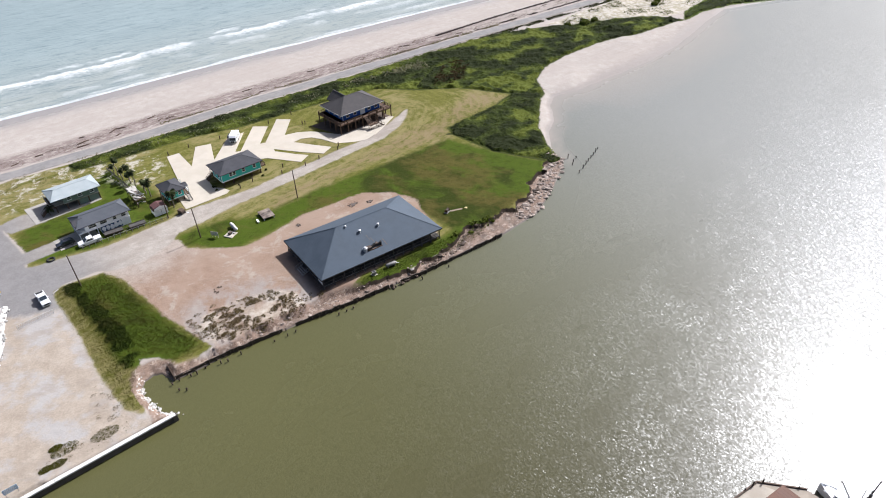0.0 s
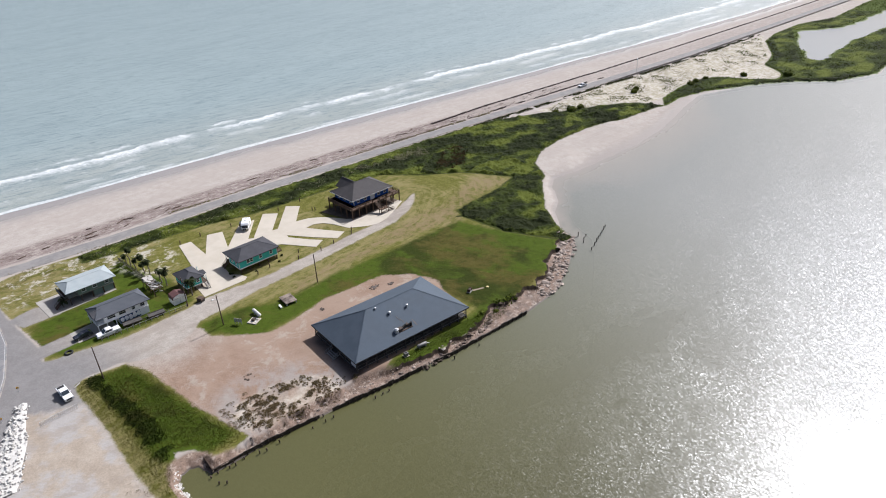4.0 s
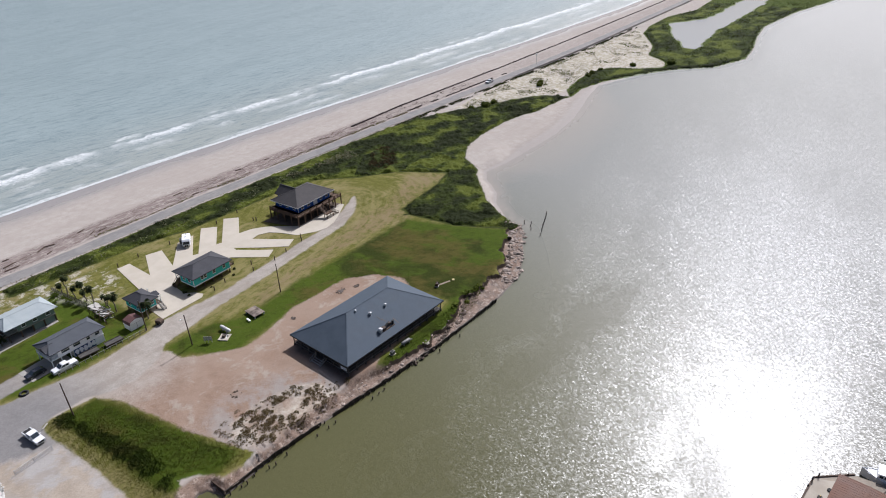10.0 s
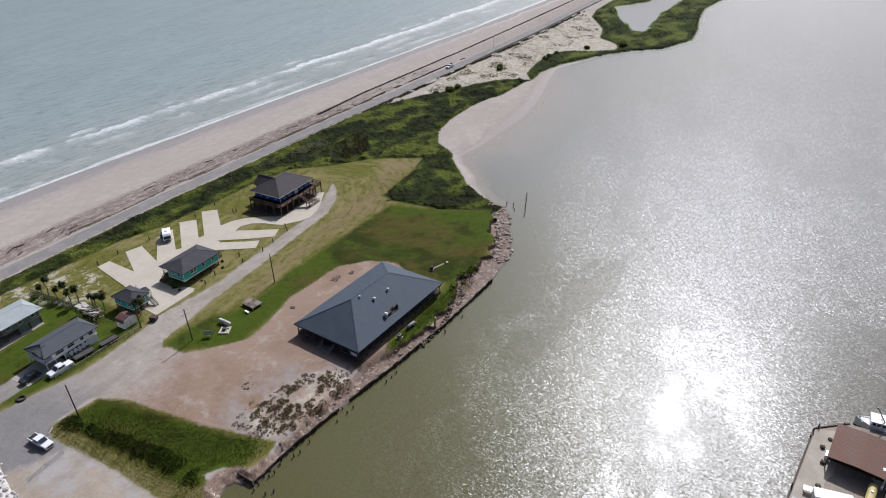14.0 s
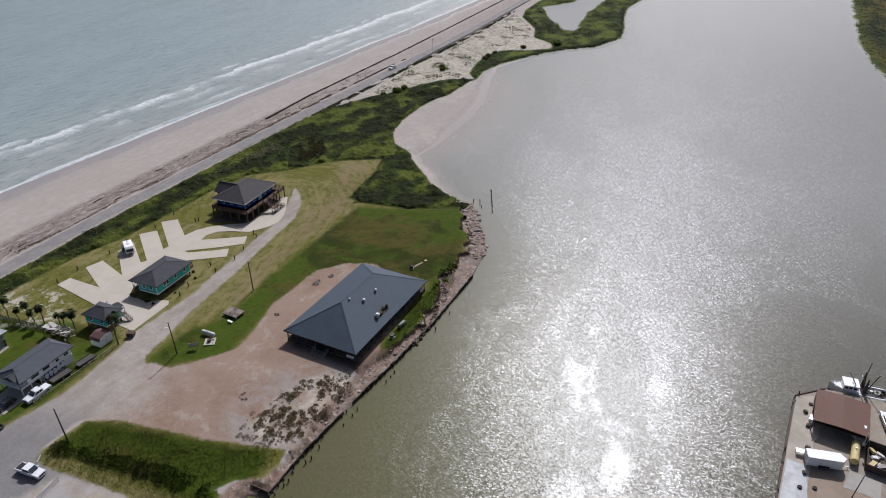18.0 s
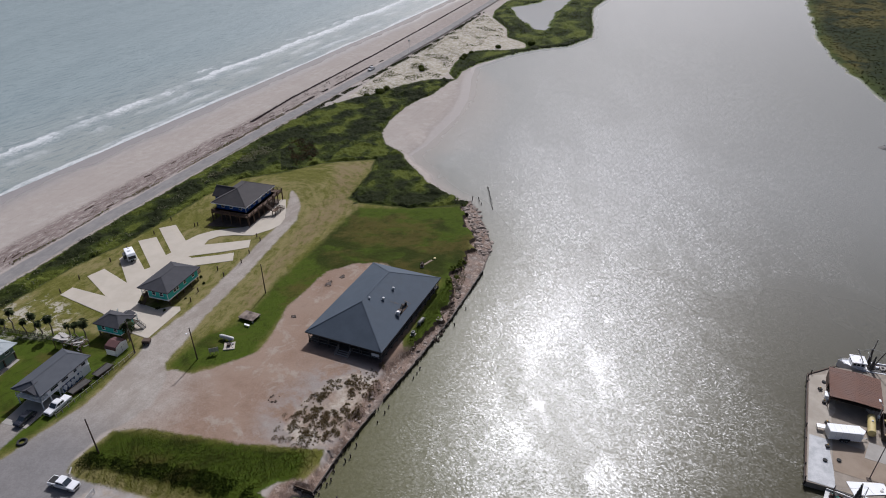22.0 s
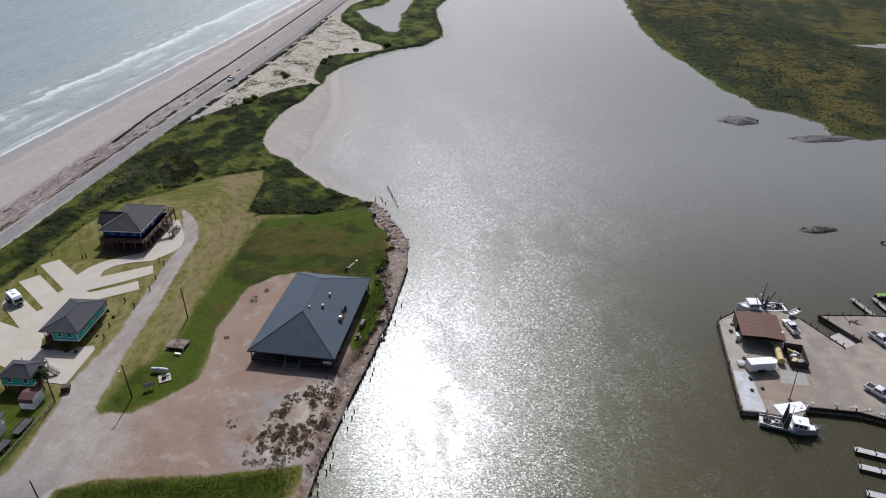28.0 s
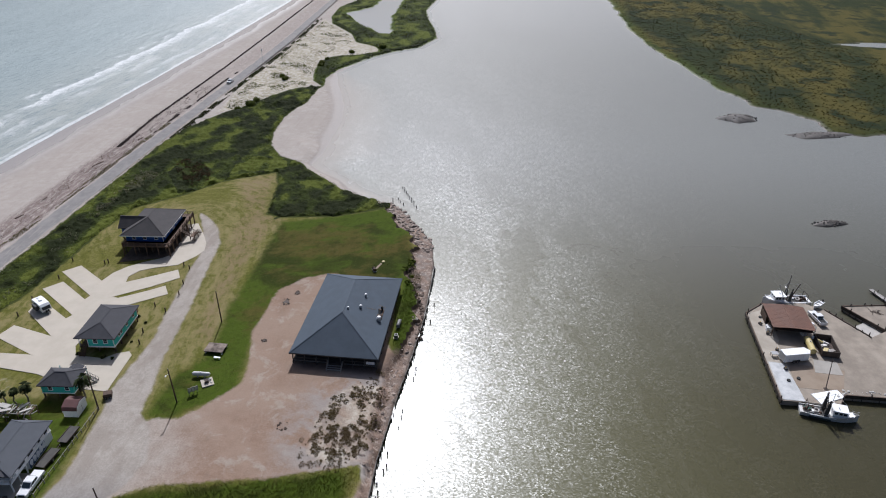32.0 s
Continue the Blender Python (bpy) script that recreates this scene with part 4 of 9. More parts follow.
def asphalt_material(name, a, b, c):
    n = Nodes(name)
    co = n.coords()
    col = n.mix(n.ramp(n.noise(0.3, 5, 0.65, co), 0.35, 0.65), a, b)
    col = n.mix(n.ramp(n.noise(0.8, 5, 0.7, n.coords((0.25, 2, 1), 0)), 0.52, 0.7), col, c)
    verge = n.math("ADD", n.math("ABSOLUTE", n.attr("across")), n.math("MULTIPLY", n.math("SUBTRACT", n.noise(0.35, 6, 0.7, n.coords((0.3, 1, 1))), 0.5), 1.1))
    col = n.mix(n.ramp(verge, 0.8, 1.05, 0.0, 0.9), col, (0.33, 0.29, 0.25))
    n.bump(n.noise(20, 3, 0.6, co), 0.3, 0.02)
    return n.done(col, 0.9, 0.0, 0.3)


M["asphalt"] = asphalt_material("asphalt", (0.186, 0.177, 0.17), (0.234, 0.22, 0.208), (0.279, 0.256, 0.233))
M["asphalt_street"] = asphalt_material("asphalt_street", (0.17, 0.17, 0.175), (0.22, 0.215, 0.21), (0.26, 0.25, 0.24))
M["paint_line"] = surface("paint_line", (0.3, 0.3, 0.3), (0.46, 0.45, 0.43), 0.8, 0.8)
beach_line = [(x, float(road_y(x)) + 3.2) for x in np.linspace(-300, 900, 241)]
ribbon("road_beach", beach_line, 6.0, GZ + 0.07, M["asphalt"], "weathered grey beach road edged with blown sand")
street_line = [(-60 - 4.0, -6), (-57, 5), (-50.8, 20), (-46.8, 35), (-45.7, 49), (-46, 60), (-48, float(road_y(-48)))]
ribbon("road_street", street_line, 7.2, GZ + 0.085, M["asphalt_street"], "grey asphalt street with a pale edge line")
ribbon("edge_line", [(x + 3.1, y - 0.6) for x, y in street_line], 0.16, GZ + 0.1, M["paint_line"], "worn white edge line on the street", 0.012)

CONC = GZ + 0.1
# earth brown; under the blue house it also paints in the shade
M["earth_and_shade"] = surface("earth_and_shade", (0.05, 0.036, 0.027), (0.13, 0.095, 0.07), 0.6, 0.95, bump=0.5, fine=6)
M["concrete_worn"] = surface("concrete_worn", (0.29, 0.27, 0.24), (0.38, 0.355, 0.315), 0.4, 0.9, bump=0.3, fine=8)


def slab(name, outline, label, z1=CONC, z0=GZ - 0.3, material=None):
    return tagged(part(name, prism(outline, z0, z1), material or M["concrete"]), label, "pavement", kind="structure")


slab("pavement_apron", [(3.0, 16.6), (15.6, 16.4), (17, 17.6), (16.2, 20.2), (14.2, 22.5), (15.2, 29.5), (18.5, 31.2), (30.6, 30.2), (35.4, 27.6), (39.4, 30.2), (39.9, 32.2), (47.2, 31.5), (50.2, 32.0), (53.3, 30.2), (55.2, 26.5), (56.9, 20.6), (62.2, 16.9), (65.7, 15.7), (70, 16.6), (74, 18.4), (83, 23.4), (82.6, 25.0), (62.5, 24.6), (60.6, 26.6), (58.4, 30.5), (55.6, 34.4), (52, 37.1), (47.7, 38.4), (40.3, 38), (38.4, 38.6), (31.3, 38.3), (29.7, 39.2), (22.2, 38.8), (14.9, 39.6), (8.4, 35.2), (3.8, 24)],
     "pale concrete apron with a curved loop in front of the houses")
for name, outline in (("west", [(8.41, 35.3), (14.9, 39.7), (15.6, 51.6), (11.8, 52.0)]), ("middle", [(14.95, 39.7), (22.1, 39.0), (26.2, 50.4), (21.6, 52)]), ("caravan", [(22.3, 39.0), (29.6, 39.3), (38.2, 50.4), (32.2, 50.2)]), ("long", [(31.4, 38.45), (38.3, 38.7), (46.6, 48.6), (42.9, 52.2)]), ("east", [(40.4, 38.2), (47.6, 38.5), (55.3, 47.9), (51.9, 51.5)]),
                      ("loop", [(39.85, 32.0), (45.2, 23.8), (49.9, 17.7), (54.1, 19.7), (50.8, 25), (47.2, 31.3)]), ("front", [(35.5, 27.4), (41.7, 17.9), (45.7, 20.1), (43.2, 23.5), (39.4, 30.0)])):
    mx, my = sum(p[0] for p in outline) / len(outline), sum(p[1] for p in outline) / len(outline)
    outline = [(mx + 1.035 * (x - mx), my + 1.035 * (y - my)) for x, y in outline]
    slab("pavement_bay", outline, "pale concrete parking bay between strips of lawn", CONC + 0.004)
slab("pavement_house", [(61.6, 23.6), (82.6, 24.4), (81.6, 37.6), (57.9, 38.0)], "dark ground under the stilted house, its shade put into the colour", CONC - 0.006, material=M["earth_and_shade"])
slab("pavement_yard", [(-31.5, 38.9), (-24.1, 39.2), (-13, 40), (-13, 49), (-26.4, 50.4), (-32, 50.2)], "concrete drive and floor under the stilted house", CONC - 0.02, material=M["concrete_worn"])
slab("pavement_carport", [(-30.0, 20.4), (-20, 20.4), (-20, 27.6), (-30.4, 26.6)], "concrete drive under the carport", CONC - 0.02, material=M["concrete_worn"])


# ---- buildings ----
def roof_part(house, name, x0, x1, y0, y1, z, top, inset, material, thick=0.22, ridge_along_x=True, hip=True, caps=True, label=""):
    """A hipped or gabled roof with eaves of some thickness; inset is how far its ridge stops short of the ends."""
    bm = bmesh.new()
    mx, my = (x0 + x1) / 2, (y0 + y1) / 2
    lo = [bm.verts.new(v) for v in ((x0, y0, z - thick), (x1, y0, z - thick), (x1, y1, z - thick), (x0, y1, z - thick))]
    hi = [bm.verts.new(v) for v in ((x0, y0, z), (x1, y0, z), (x1, y1, z), (x0, y1, z))]
    if ridge_along_x:
        a, b = (x0 + inset, my, top), (x1 - inset, my, top)
    else:
        a, b = (mx, y0 + inset, top), (mx, y1 - inset, top)
    ra, rb = bm.verts.new(a), bm.verts.new(b)
    for k in range(4):
        bm.faces.new((lo[k], lo[(k + 1) % 4], hi[(k + 1) % 4], hi[k]))
    bm.faces.new(lo[::-1])
    if ridge_along_x:
        faces = ((hi[0], hi[1], rb, ra), (hi[1], hi[2], rb), (hi[2], hi[3], ra, rb), (hi[3], hi[0], ra))
    else:
        faces = ((hi[0], hi[1], ra), (hi[1], hi[2], rb, ra), (hi[2], hi[3], rb), (hi[3], hi[0], ra, rb))
    for f in faces:
        bm.faces.new(f)
    roof = part(name, bm, material, house, label)
    if caps:
        corners = [(x0, y0, z), (x1, y0, z), (x1, y1, z), (x0, y1, z)]
        ends = (a, b, b, a) if ridge_along_x else (a, a, b, b)
        lines = [(a, b)] + ([(c, e) for c, e in zip(corners, ends)] if hip else [])
        for p, q in lines:
            up = Vector((0, 0, 0.03))
            part("ridge_cap", beamed(Vector(p) + up * 0.4, Vector(q) + up * 0.4, 0.26, 0.05), material, roof)
    return roof


def window(house, x, y, z, w, h, face, trim="white_paint"):
    """A window of frame, pane and bars on the wall that looks to face: '-x', '+x', '-y' or '+y'."""
    axis, sign = face[1], -1 if face[0] == "-" else 1
    def bx(u0, u1, v0, v1, d0, d1):
        d0, d1 = sorted((sign * d0, sign * d1))
        return boxed(x + d0, x + d1, y + u0, y + u1, z + v0, z + v1) if axis == "x" else boxed(x + u0, x + u1, y + d0, y + d1, z + v0, z + v1)
    win = part("window", bx(-w / 2 - 0.1, w / 2 + 0.1, -0.1, h + 0.1, -0.02, 0.05), M[trim], house)
    part("pane", bx(-w / 2, w / 2, 0, h / 2 - 0.03, 0.03, 0.062), M["glass"], win)
    part("pane", bx(-w / 2, w / 2, h / 2 + 0.03, h, 0.03, 0.062), M["glass"], win)
    part("sill", bx(-w / 2 - 0.14, w / 2 + 0.14, -0.16, -0.1, 0.0, 0.12), M[trim], win)
    return win


def door(house, x, y, z, face, paint="white_paint", w=0.95, h=2.05):
    axis, sign = face[1], -1 if face[0] == "-" else 1
    def bx(u0, u1, v0, v1, d0, d1):
        d0, d1 = sorted((sign * d0, sign * d1))
        return boxed(x + d0, x + d1, y + u0, y + u1, z + v0, z + v1) if axis == "x" else boxed(x + u0, x + u1, y + d0, y + d1, z + v0, z + v1)
    d = part("door", bx(-w / 2, w / 2, 0, h, -0.02, 0.06), M[paint], house)
    part("frame", bx(-w / 2 - 0.1, w / 2 + 0.1, 0, h + 0.1, -0.03, 0.045), M["white_paint"], d)
    part("handle", bx(w / 2 - 0.14, w / 2 - 0.08, 0.95, 1.05, 0.06, 0.12), M["steel"], d)
    return d


def railing(house, p, q, z, height=1.0, material="wood_brown", every=1.8, balusters=True):
    """A rail with posts between two places at height z."""
    p, q = Vector((*p, z)), Vector((*q, z))
    n = max(1, round((q - p).length / every))
    rail = part("railing", beamed(p + Vector((0, 0, height)), q + Vector((0, 0, height)), 0.12, 0.06), M[material], house)
    part("bottom_rail", beamed(p + Vector((0, 0, 0.12)), q + Vector((0, 0, 0.12)), 0.06, 0.08), M[material], rail)
    for k in range(n + 1):
        c = p.lerp(q, k / n)
        part("post", boxed(c.x - 0.05, c.x + 0.05, c.y - 0.05, c.y + 0.05, z, z + height), M[material], rail)
    if balusters:
        m = int((q - p).length / 0.28)
        bm = bmesh.new()
        for k in range(1, m):
            c = p.lerp(q, k / m)
            box(bm, c.x - 0.02, c.x + 0.02, c.y - 0.02, c.y + 0.02, z + 0.12, z + height)
        tagged(part("baluster", bm, M[material], rail), kind="stuff")
    return rail


def stairs(house, top, bottom, width, material="wood_brown", rails=True):
    """A straight open flight from top to bottom."""
    t, b = Vector(top), Vector(bottom)
    flat = Vector((b.x - t.x, b.y - t.y, 0))
    side = Vector((-flat.y, flat.x, 0)).normalized() * width / 2
    st = part("stair", beamed(t + side, b + side, 0.06, 0.28), M[material], house)
    part("stringer", beamed(t - side, b - side, 0.06, 0.28), M[material], st)
    n = max(2, round((t.z - b.z) / 0.18))
    for k in range(1, n):
        c = t.lerp(b, k / n)
        part("tread", beamed(c - side, c + side, 0.28, 0.05), M[material], st)
    if rails:
        up = Vector((0, 0, 0.95))
        for s in (side, -side):
            part("handrail", beamed(t + s + up, b + s + up, 0.08, 0.06), M[material], st)
            for k in range(0, 5):
                c = t.lerp(b, k / 4) + s
                part("rail_post", boxed(c.x - 0.04, c.x + 0.04, c.y - 0.04, c.y + 0.04, c.z, c.z + 0.95), M[material], st)
    return st


# the large hall by the channel
M["wood_worn"] = surface("wood_worn", (0.12, 0.1, 0.085), (0.2, 0.175, 0.15), 1, 0.85, bump=0.4, spread=0.3)
# dim timber; on the hall it puts the porch's shade into the colour
M["wood_dim"] = surface("wood_dim", (0.045, 0.042, 0.04), (0.095, 0.088, 0.08), 1, 0.85, bump=0.4, spread=0.3)
hall = thing("waterfront_hall", (30.2, -33.4, GZ), "large grey hip-roofed timber hall raised on short posts, derelict open porches", "building", turn=-5.0)
HX, HY = 17.5, 10.45
roof = roof_part(hall, "roof", -HX, HX, -HY, HY, 3.3, 8.6, 10.2, M["shingle_grey"], 0.18, label="faded blue-grey shingle hip roof")
part("fascia", boxed(-HX - 0.03, HX + 0.03, -HY - 0.03, -HY + 0.05, 2.98, 3.2), M["wood_dim"], hall)
part("fascia", boxed(-HX - 0.03, HX + 0.03, HY - 0.05, HY + 0.03, 2.98, 3.2), M["wood_dim"], hall)
part("fascia", boxed(-HX - 0.03, -HX + 0.05, -HY, HY, 2.98, 3.2), M["wood_dim"], hall)
part("fascia", boxed(HX - 0.05, HX + 0.03, -HY, HY, 2.98, 3.2), M["wood_grey"], hall)
FL = 0.75
part("deck", boxed(-HX + 0.5, HX - 0.5, -HY + 0.5, HY - 0.5, FL - 0.22, FL), M["wood_dim"], hall, "weathered timber porch deck with the porch's shade in its colour")
part("wall", boxed(-HX + 3.2, HX - 3.2, -HY + 3.0, HY - 3.0, FL, 3.1), M["screen"], hall, "dark timber wall set back behind the porches")
for x in np.arange(-12.5, 13, 5.0):
    for y, face in ((-HY + 3.0, "-y"), (HY - 3.0, "+y")):
        window(hall, float(x), y, FL + 0.9, 1.6, 1.1, face, "wood_grey")
door(hall, -HX + 3.2, -1.5, FL, "-x", "wood_grey")
door(hall, -HX + 3.2, 1.0, FL, "-x", "wood_grey")
for x in np.linspace(-HX + 0.6, HX - 0.6, 13):
    for y in (-HY + 0.6, HY - 0.6):
        part("porch_post", boxed(x - 0.09, x + 0.09, y - 0.09, y + 0.09, FL, 3.1), M["wood_dim"], hall)
        part("pier", boxed(x - 0.16, x + 0.16, y - 0.16, y + 0.16, -0.4, FL - 0.2), M["wood_dim"], hall)
for y in np.linspace(-HY + 0.6, HY - 0.6, 8)[1:-1]:
    for x in (-HX + 0.6, HX - 0.6):
        part("porch_post", boxed(x - 0.09, x + 0.09, y - 0.09, y + 0.09, FL, 3.1), M["wood_dim"], hall)
        part("pier", boxed(x - 0.16, x + 0.16, y - 0.16, y + 0.16, -0.4, FL - 0.2), M["wood_dim"], hall)
for p, q in (((-HX + 0.6, -HY + 0.6), (HX - 0.6, -HY + 0.6)), ((-HX + 0.6, HY - 0.6), (HX - 0.6, HY - 0.6)), ((-HX + 0.6, -HY + 0.6), (-HX + 0.6, -2.2)), ((-HX + 0.6, 1.8), (-HX + 0.6, HY - 0.6)), ((HX - 0.6, -HY + 0.6), (HX - 0.6, HY - 0.6))):
    railing(hall, p, q, FL, 0.95, "wood_worn", 2.6, balusters=False)
    a, b = Vector((*p, FL - 0.1)), Vector((*q, FL - 0.1))
    part("skirt_board", beamed(a, b, 0.06, 0.24), M["wood_grey"], hall)
stairs(hall, (-HX + 0.5, -0.2, FL), (-HX - 1.6, -0.2, -0.05), 3.4, "wood_grey")
part("notice_board", boxed(-HX + 0.46, -HX + 0.52, -HY + 1.0, -HY + 3.0, FL + 0.5, FL + 1.3), M["white_paint"], hall, "white notice board")


def hall_roof_z(x, y):
    return 3.3 + 5.3 * min((HX - abs(x)) / 10.2, (HY - abs(y)) / HY)


def roof_vent(x, y, r, h):
    z = hall_roof_z(x, y)
    v = part("roof_vent", rodded((x, y, z - 0.25), (x, y, z + h), r * 0.75), M["galvanised"], hall, "galvanised roof vent")
    bm = bmesh.new()
    rod(bm, (x, y, z + h), (x, y, z + h + r * 0.7), r, r * 1.05, 12)
    rod(bm, (x, y, z + h + r * 0.7), (x, y, z + h + r * 1.1), r * 1.05, r * 0.4, 12)
    part("cap", bm, M["galvanised"], v)


roof_vent(-5.1, -0.9, 0.25, 0.25)
roof_vent(-2.6, -3.4, 0.36, 0.4)
roof_vent(2.6, -3.6, 0.32, 0.45)
fan = part("exhaust_fan", rodded((-4.0, -8.1, 4.2), (-4.0, -8.1, 5.3), 0.5, n=14), M["galvanised"], hall, "galvanised kitchen exhaust fan")
part("hood", rodded((-4.0, -8.1, 5.3), (-4.0, -8.1, 5.6), 0.62, 0.3, n=14), M["galvanised"], fan)
unit = part("rooftop_unit", boxed(-3.3, -2.2, -8.5, -7.4, 4.3, 5.1, bevel=0.06), M["rust"], hall, "rusted rooftop air handler")
part("curb", boxed(-3.4, 0.7, -8.6, -7.3, 4.0, 4.42), M["wood_dark"], unit)
for x0, z0, x1, z1, w in ((-2.2, 4.8, -1.1, 5.2, 0.3), (-1.1, 5.2, -0.2, 5.0, 0.27), (-0.2, 5.0, 0.5, 4.3, 0.27), (-2.0, 4.6, 0.2, 4.6, 0.2)):
    part("duct", rodded((x0, -7.9, z0), (x1, -7.8, z1), w, n=12), M["dark_void" if w > 0.28 else "rust"], unit)
part("duct_elbow", rodded((0.4, -8.1, 4.3), (0.4, -8.1, 5.5), 0.3, n=12), M["dark_void"], unit)
part("stack", rodded((-0.6, -7.5, 4.4), (-0.5, -7.5, 5.4), 0.16, n=10), M["rust"], unit)
M["roof_rust_stain"] = surface("roof_rust_stain", (0.09, 0.075, 0.065), (0.16, 0.125, 0.1), 0.8, 0.85, bump=0.2)
for x, y, w, ln in ((-1.6, -4.6, 0.12, 1.6), (-1.0, -5.6, 0.16, 1.2), (1.6, -7.0, 0.2, 1.8)):
    z0, z1 = hall_roof_z(x, y), hall_roof_z(x, y - ln)
    part("rust_stain", beamed((x, y, z0 + 0.02), (x + 0.3, y - ln, z1 + 0.02), w, 0.02), M["roof_rust_stain"], hall, "rusty run-off streak")


def stilt_posts(house, x0, x1, y0, y1, z, nx, ny, material="wood_dark", size=0.16, name="stilt"):
    for x in np.linspace(x0, x1, nx):
        for y in np.linspace(y0, y1, ny):
            part(name, boxed(x - size, x + size, y - size, y + size, -0.3, z), M[material], house)


# blue house on tall stilts with decks
blue = thing("stilt_house", (72.0, 32.3, GZ), "deep blue house on tall dark timber stilts, grey hip roof", "house")
stilt_posts(blue, -8.4, 8.4, -6.0, 6.0, 3.3, 6, 4)
part("floor", boxed(-9.0, 9.0, -6.5, 6.5, 3.1, 3.45), M["wood_dark"], blue)
part("wall", boxed(-7.6, 7.8, -5.4, 5.6, 3.45, 6.1), M["blue_paint"], blue, "deep blue clapboard wall")
roof_part(blue, "roof", -9.0, 9.0, -6.6, 6.6, 6.05, 9.3, 6.2, M["shingle_brown"], 0.2, label="charcoal shingle hip roof")
part("wing_wall", boxed(-4.0, 1.2, 5.6, 8.3, 3.45, 6.1), M["blue_paint"], blue)
roof_part(blue, "wing_roof", -4.6, 1.8, 1.0, 9.0, 6.2, 8.7, 0.0, M["shingle_brown"], 0.2, ridge_along_x=False, hip=False)
part("wing_floor", boxed(-4.2, 1.4, 6.5, 8.5, 3.1, 3.45), M["wood_dark"], blue)
stilt_posts(blue, -3.9, 1.1, 8.2, 8.2, 3.3, 3, 1)
part("deck", boxed(-10.6, 10.9, -8.1, -5.4, 3.2, 3.45), M["wood_brown"], blue, "brown timber deck")
part("deck", boxed(-10.6, -7.6, -5.4, 5.8, 3.2, 3.45), M["wood_brown"], blue, "brown timber deck")
part("deck", boxed(7.8, 10.9, -5.4, 3.0, 3.2, 3.45), M["wood_brown"], blue, "brown timber deck")
stilt_posts(blue, -10.4, 10.7, -7.9, -7.9, 5.6 - 1.2, 8, 1, "wood_brown", 0.14, "deck_post")
stilt_posts(blue, -10.4, -10.4, -4.6, 5.6, 4.4, 1, 4, "wood_brown", 0.14, "deck_post")
stilt_posts(blue, 10.7, 10.7, -4.6, 2.8, 4.4, 1, 3, "wood_brown", 0.14, "deck_post")
for p, q in (((-10.5, -8.0), (-1.4, -8.0)), ((1.2, -8.0), (10.8, -8.0)), ((-10.5, -8.0), (-10.5, 5.7)), ((10.8, -8.0), (10.8, 2.9)), ((-10.5, 5.7), (-7.7, 5.7))):
    railing(blue, p, q, 3.45, 1.05)
stairs(blue, (-0.1, -8.0, 3.45), (-0.1, -10.6, 1.7), 1.5, "wood_dark")
part("landing", boxed(-1.0, 2.2, -12.0, -10.6, 1.55, 1.75), M["wood_brown"], blue)
stilt_posts(blue, -0.9, 2.1, -11.9, -10.7, 1.6, 2, 2, "wood_brown", 0.09, "landing_post")
railing(blue, (-1.0, -12.0), (2.2, -12.0), 1.75, 1.0)
stairs(blue, (2.2, -11.3, 1.75), (4.6, -11.3, 0.1), 1.5, "wood_dark")
for x in (-5.6, -2.6, 3.4, 6.2):
    window(blue, x, -5.4, 4.3, 1.0, 1.3, "-y")
door(blue, 0.6, -5.4, 3.45, "-y", "white_paint", 1.7)
for y in (-3.4, 0.0, 3.2):
    window(blue, -7.6, y, 4.3, 0.9, 1.2, "-x")
for y in (-2.6, 2.2):
    window(blue, 7.8, y, 4.3, 0.9, 1.2, "+x")
window(blue, -1.4, 8.3, 4.3, 1.2, 1.2, "+y")
part("corner_board", boxed(-7.66, -7.5, -5.46, -5.3, 3.45, 6.0), M["white_paint"], blue)
part("corner_board", boxed(7.7, 7.86, -5.46, -5.3, 3.45, 6.0), M["white_paint"], blue)
part("fascia", boxed(-9.04, 9.04, -6.64, -6.58, 5.78, 6.02), M["white_paint"], blue)
part("fascia", boxed(-9.04, -8.98, -6.6, 6.6, 5.78, 6.02), M["white_paint"], blue)

# teal house on short stilts
teal = thing("teal_house", (23.0, 24.6, GZ), "bright teal house on short stilts, dark hip roof", "house")
stilt_posts(teal, -6.0, 6.2, -3.9, 3.9, 1.6, 5, 3, "wood_dark", 0.14)
part("floor", boxed(-6.5, 6.5, -4.2, 2.1, 1.5, 1.7), M["white_paint"], teal)
part("wall", boxed(-6.4, 6.4, -4.1, 2.0, 1.7, 4.3), M["teal_paint"], teal, "bright teal clapboard wall")
part("back_wall", boxed(-3.6, 6.38, 2.0, 4.1, 1.7, 4.3), M["teal_paint"], teal)
part("porch_floor", boxed(-6.5, -3.6, 2.1, 4.2, 1.5, 1.68), M["wood_brown"], teal)
roof_part(teal, "roof", -7.0, 7.1, -4.85, 4.85, 4.35, 6.1, 4.3, M["shingle_dark"], 0.2, label="charcoal shingle hip roof")
for x in (-6.5, ):
    part("porch_post", boxed(x - 0.07, x + 0.07, 3.9, 4.04, 1.68, 4.2), M["white_paint"], teal)
railing(teal, (-6.4, 4.1), (-3.7, 4.1), 1.68, 0.95, "wood_brown", 1.4)
stairs(teal, (-6.5, 3.1, 1.68), (-8.4, 3.1, 0.05), 1.2)
for x in (-3.4, -2.3, 0.8, 4.4):
    window(teal, x, -4.1, 2.75, 0.8, 1.1, "-y")
for y in (-2.2, 0.2):
    window(teal, -6.4, y, 2.75, 0.9, 1.1, "-x")
door(teal, -3.6, 3.0, 1.68, "-x", "white_paint")
window(teal, 6.4, 1.5, 2.85, 0.9, 1.1, "+x")
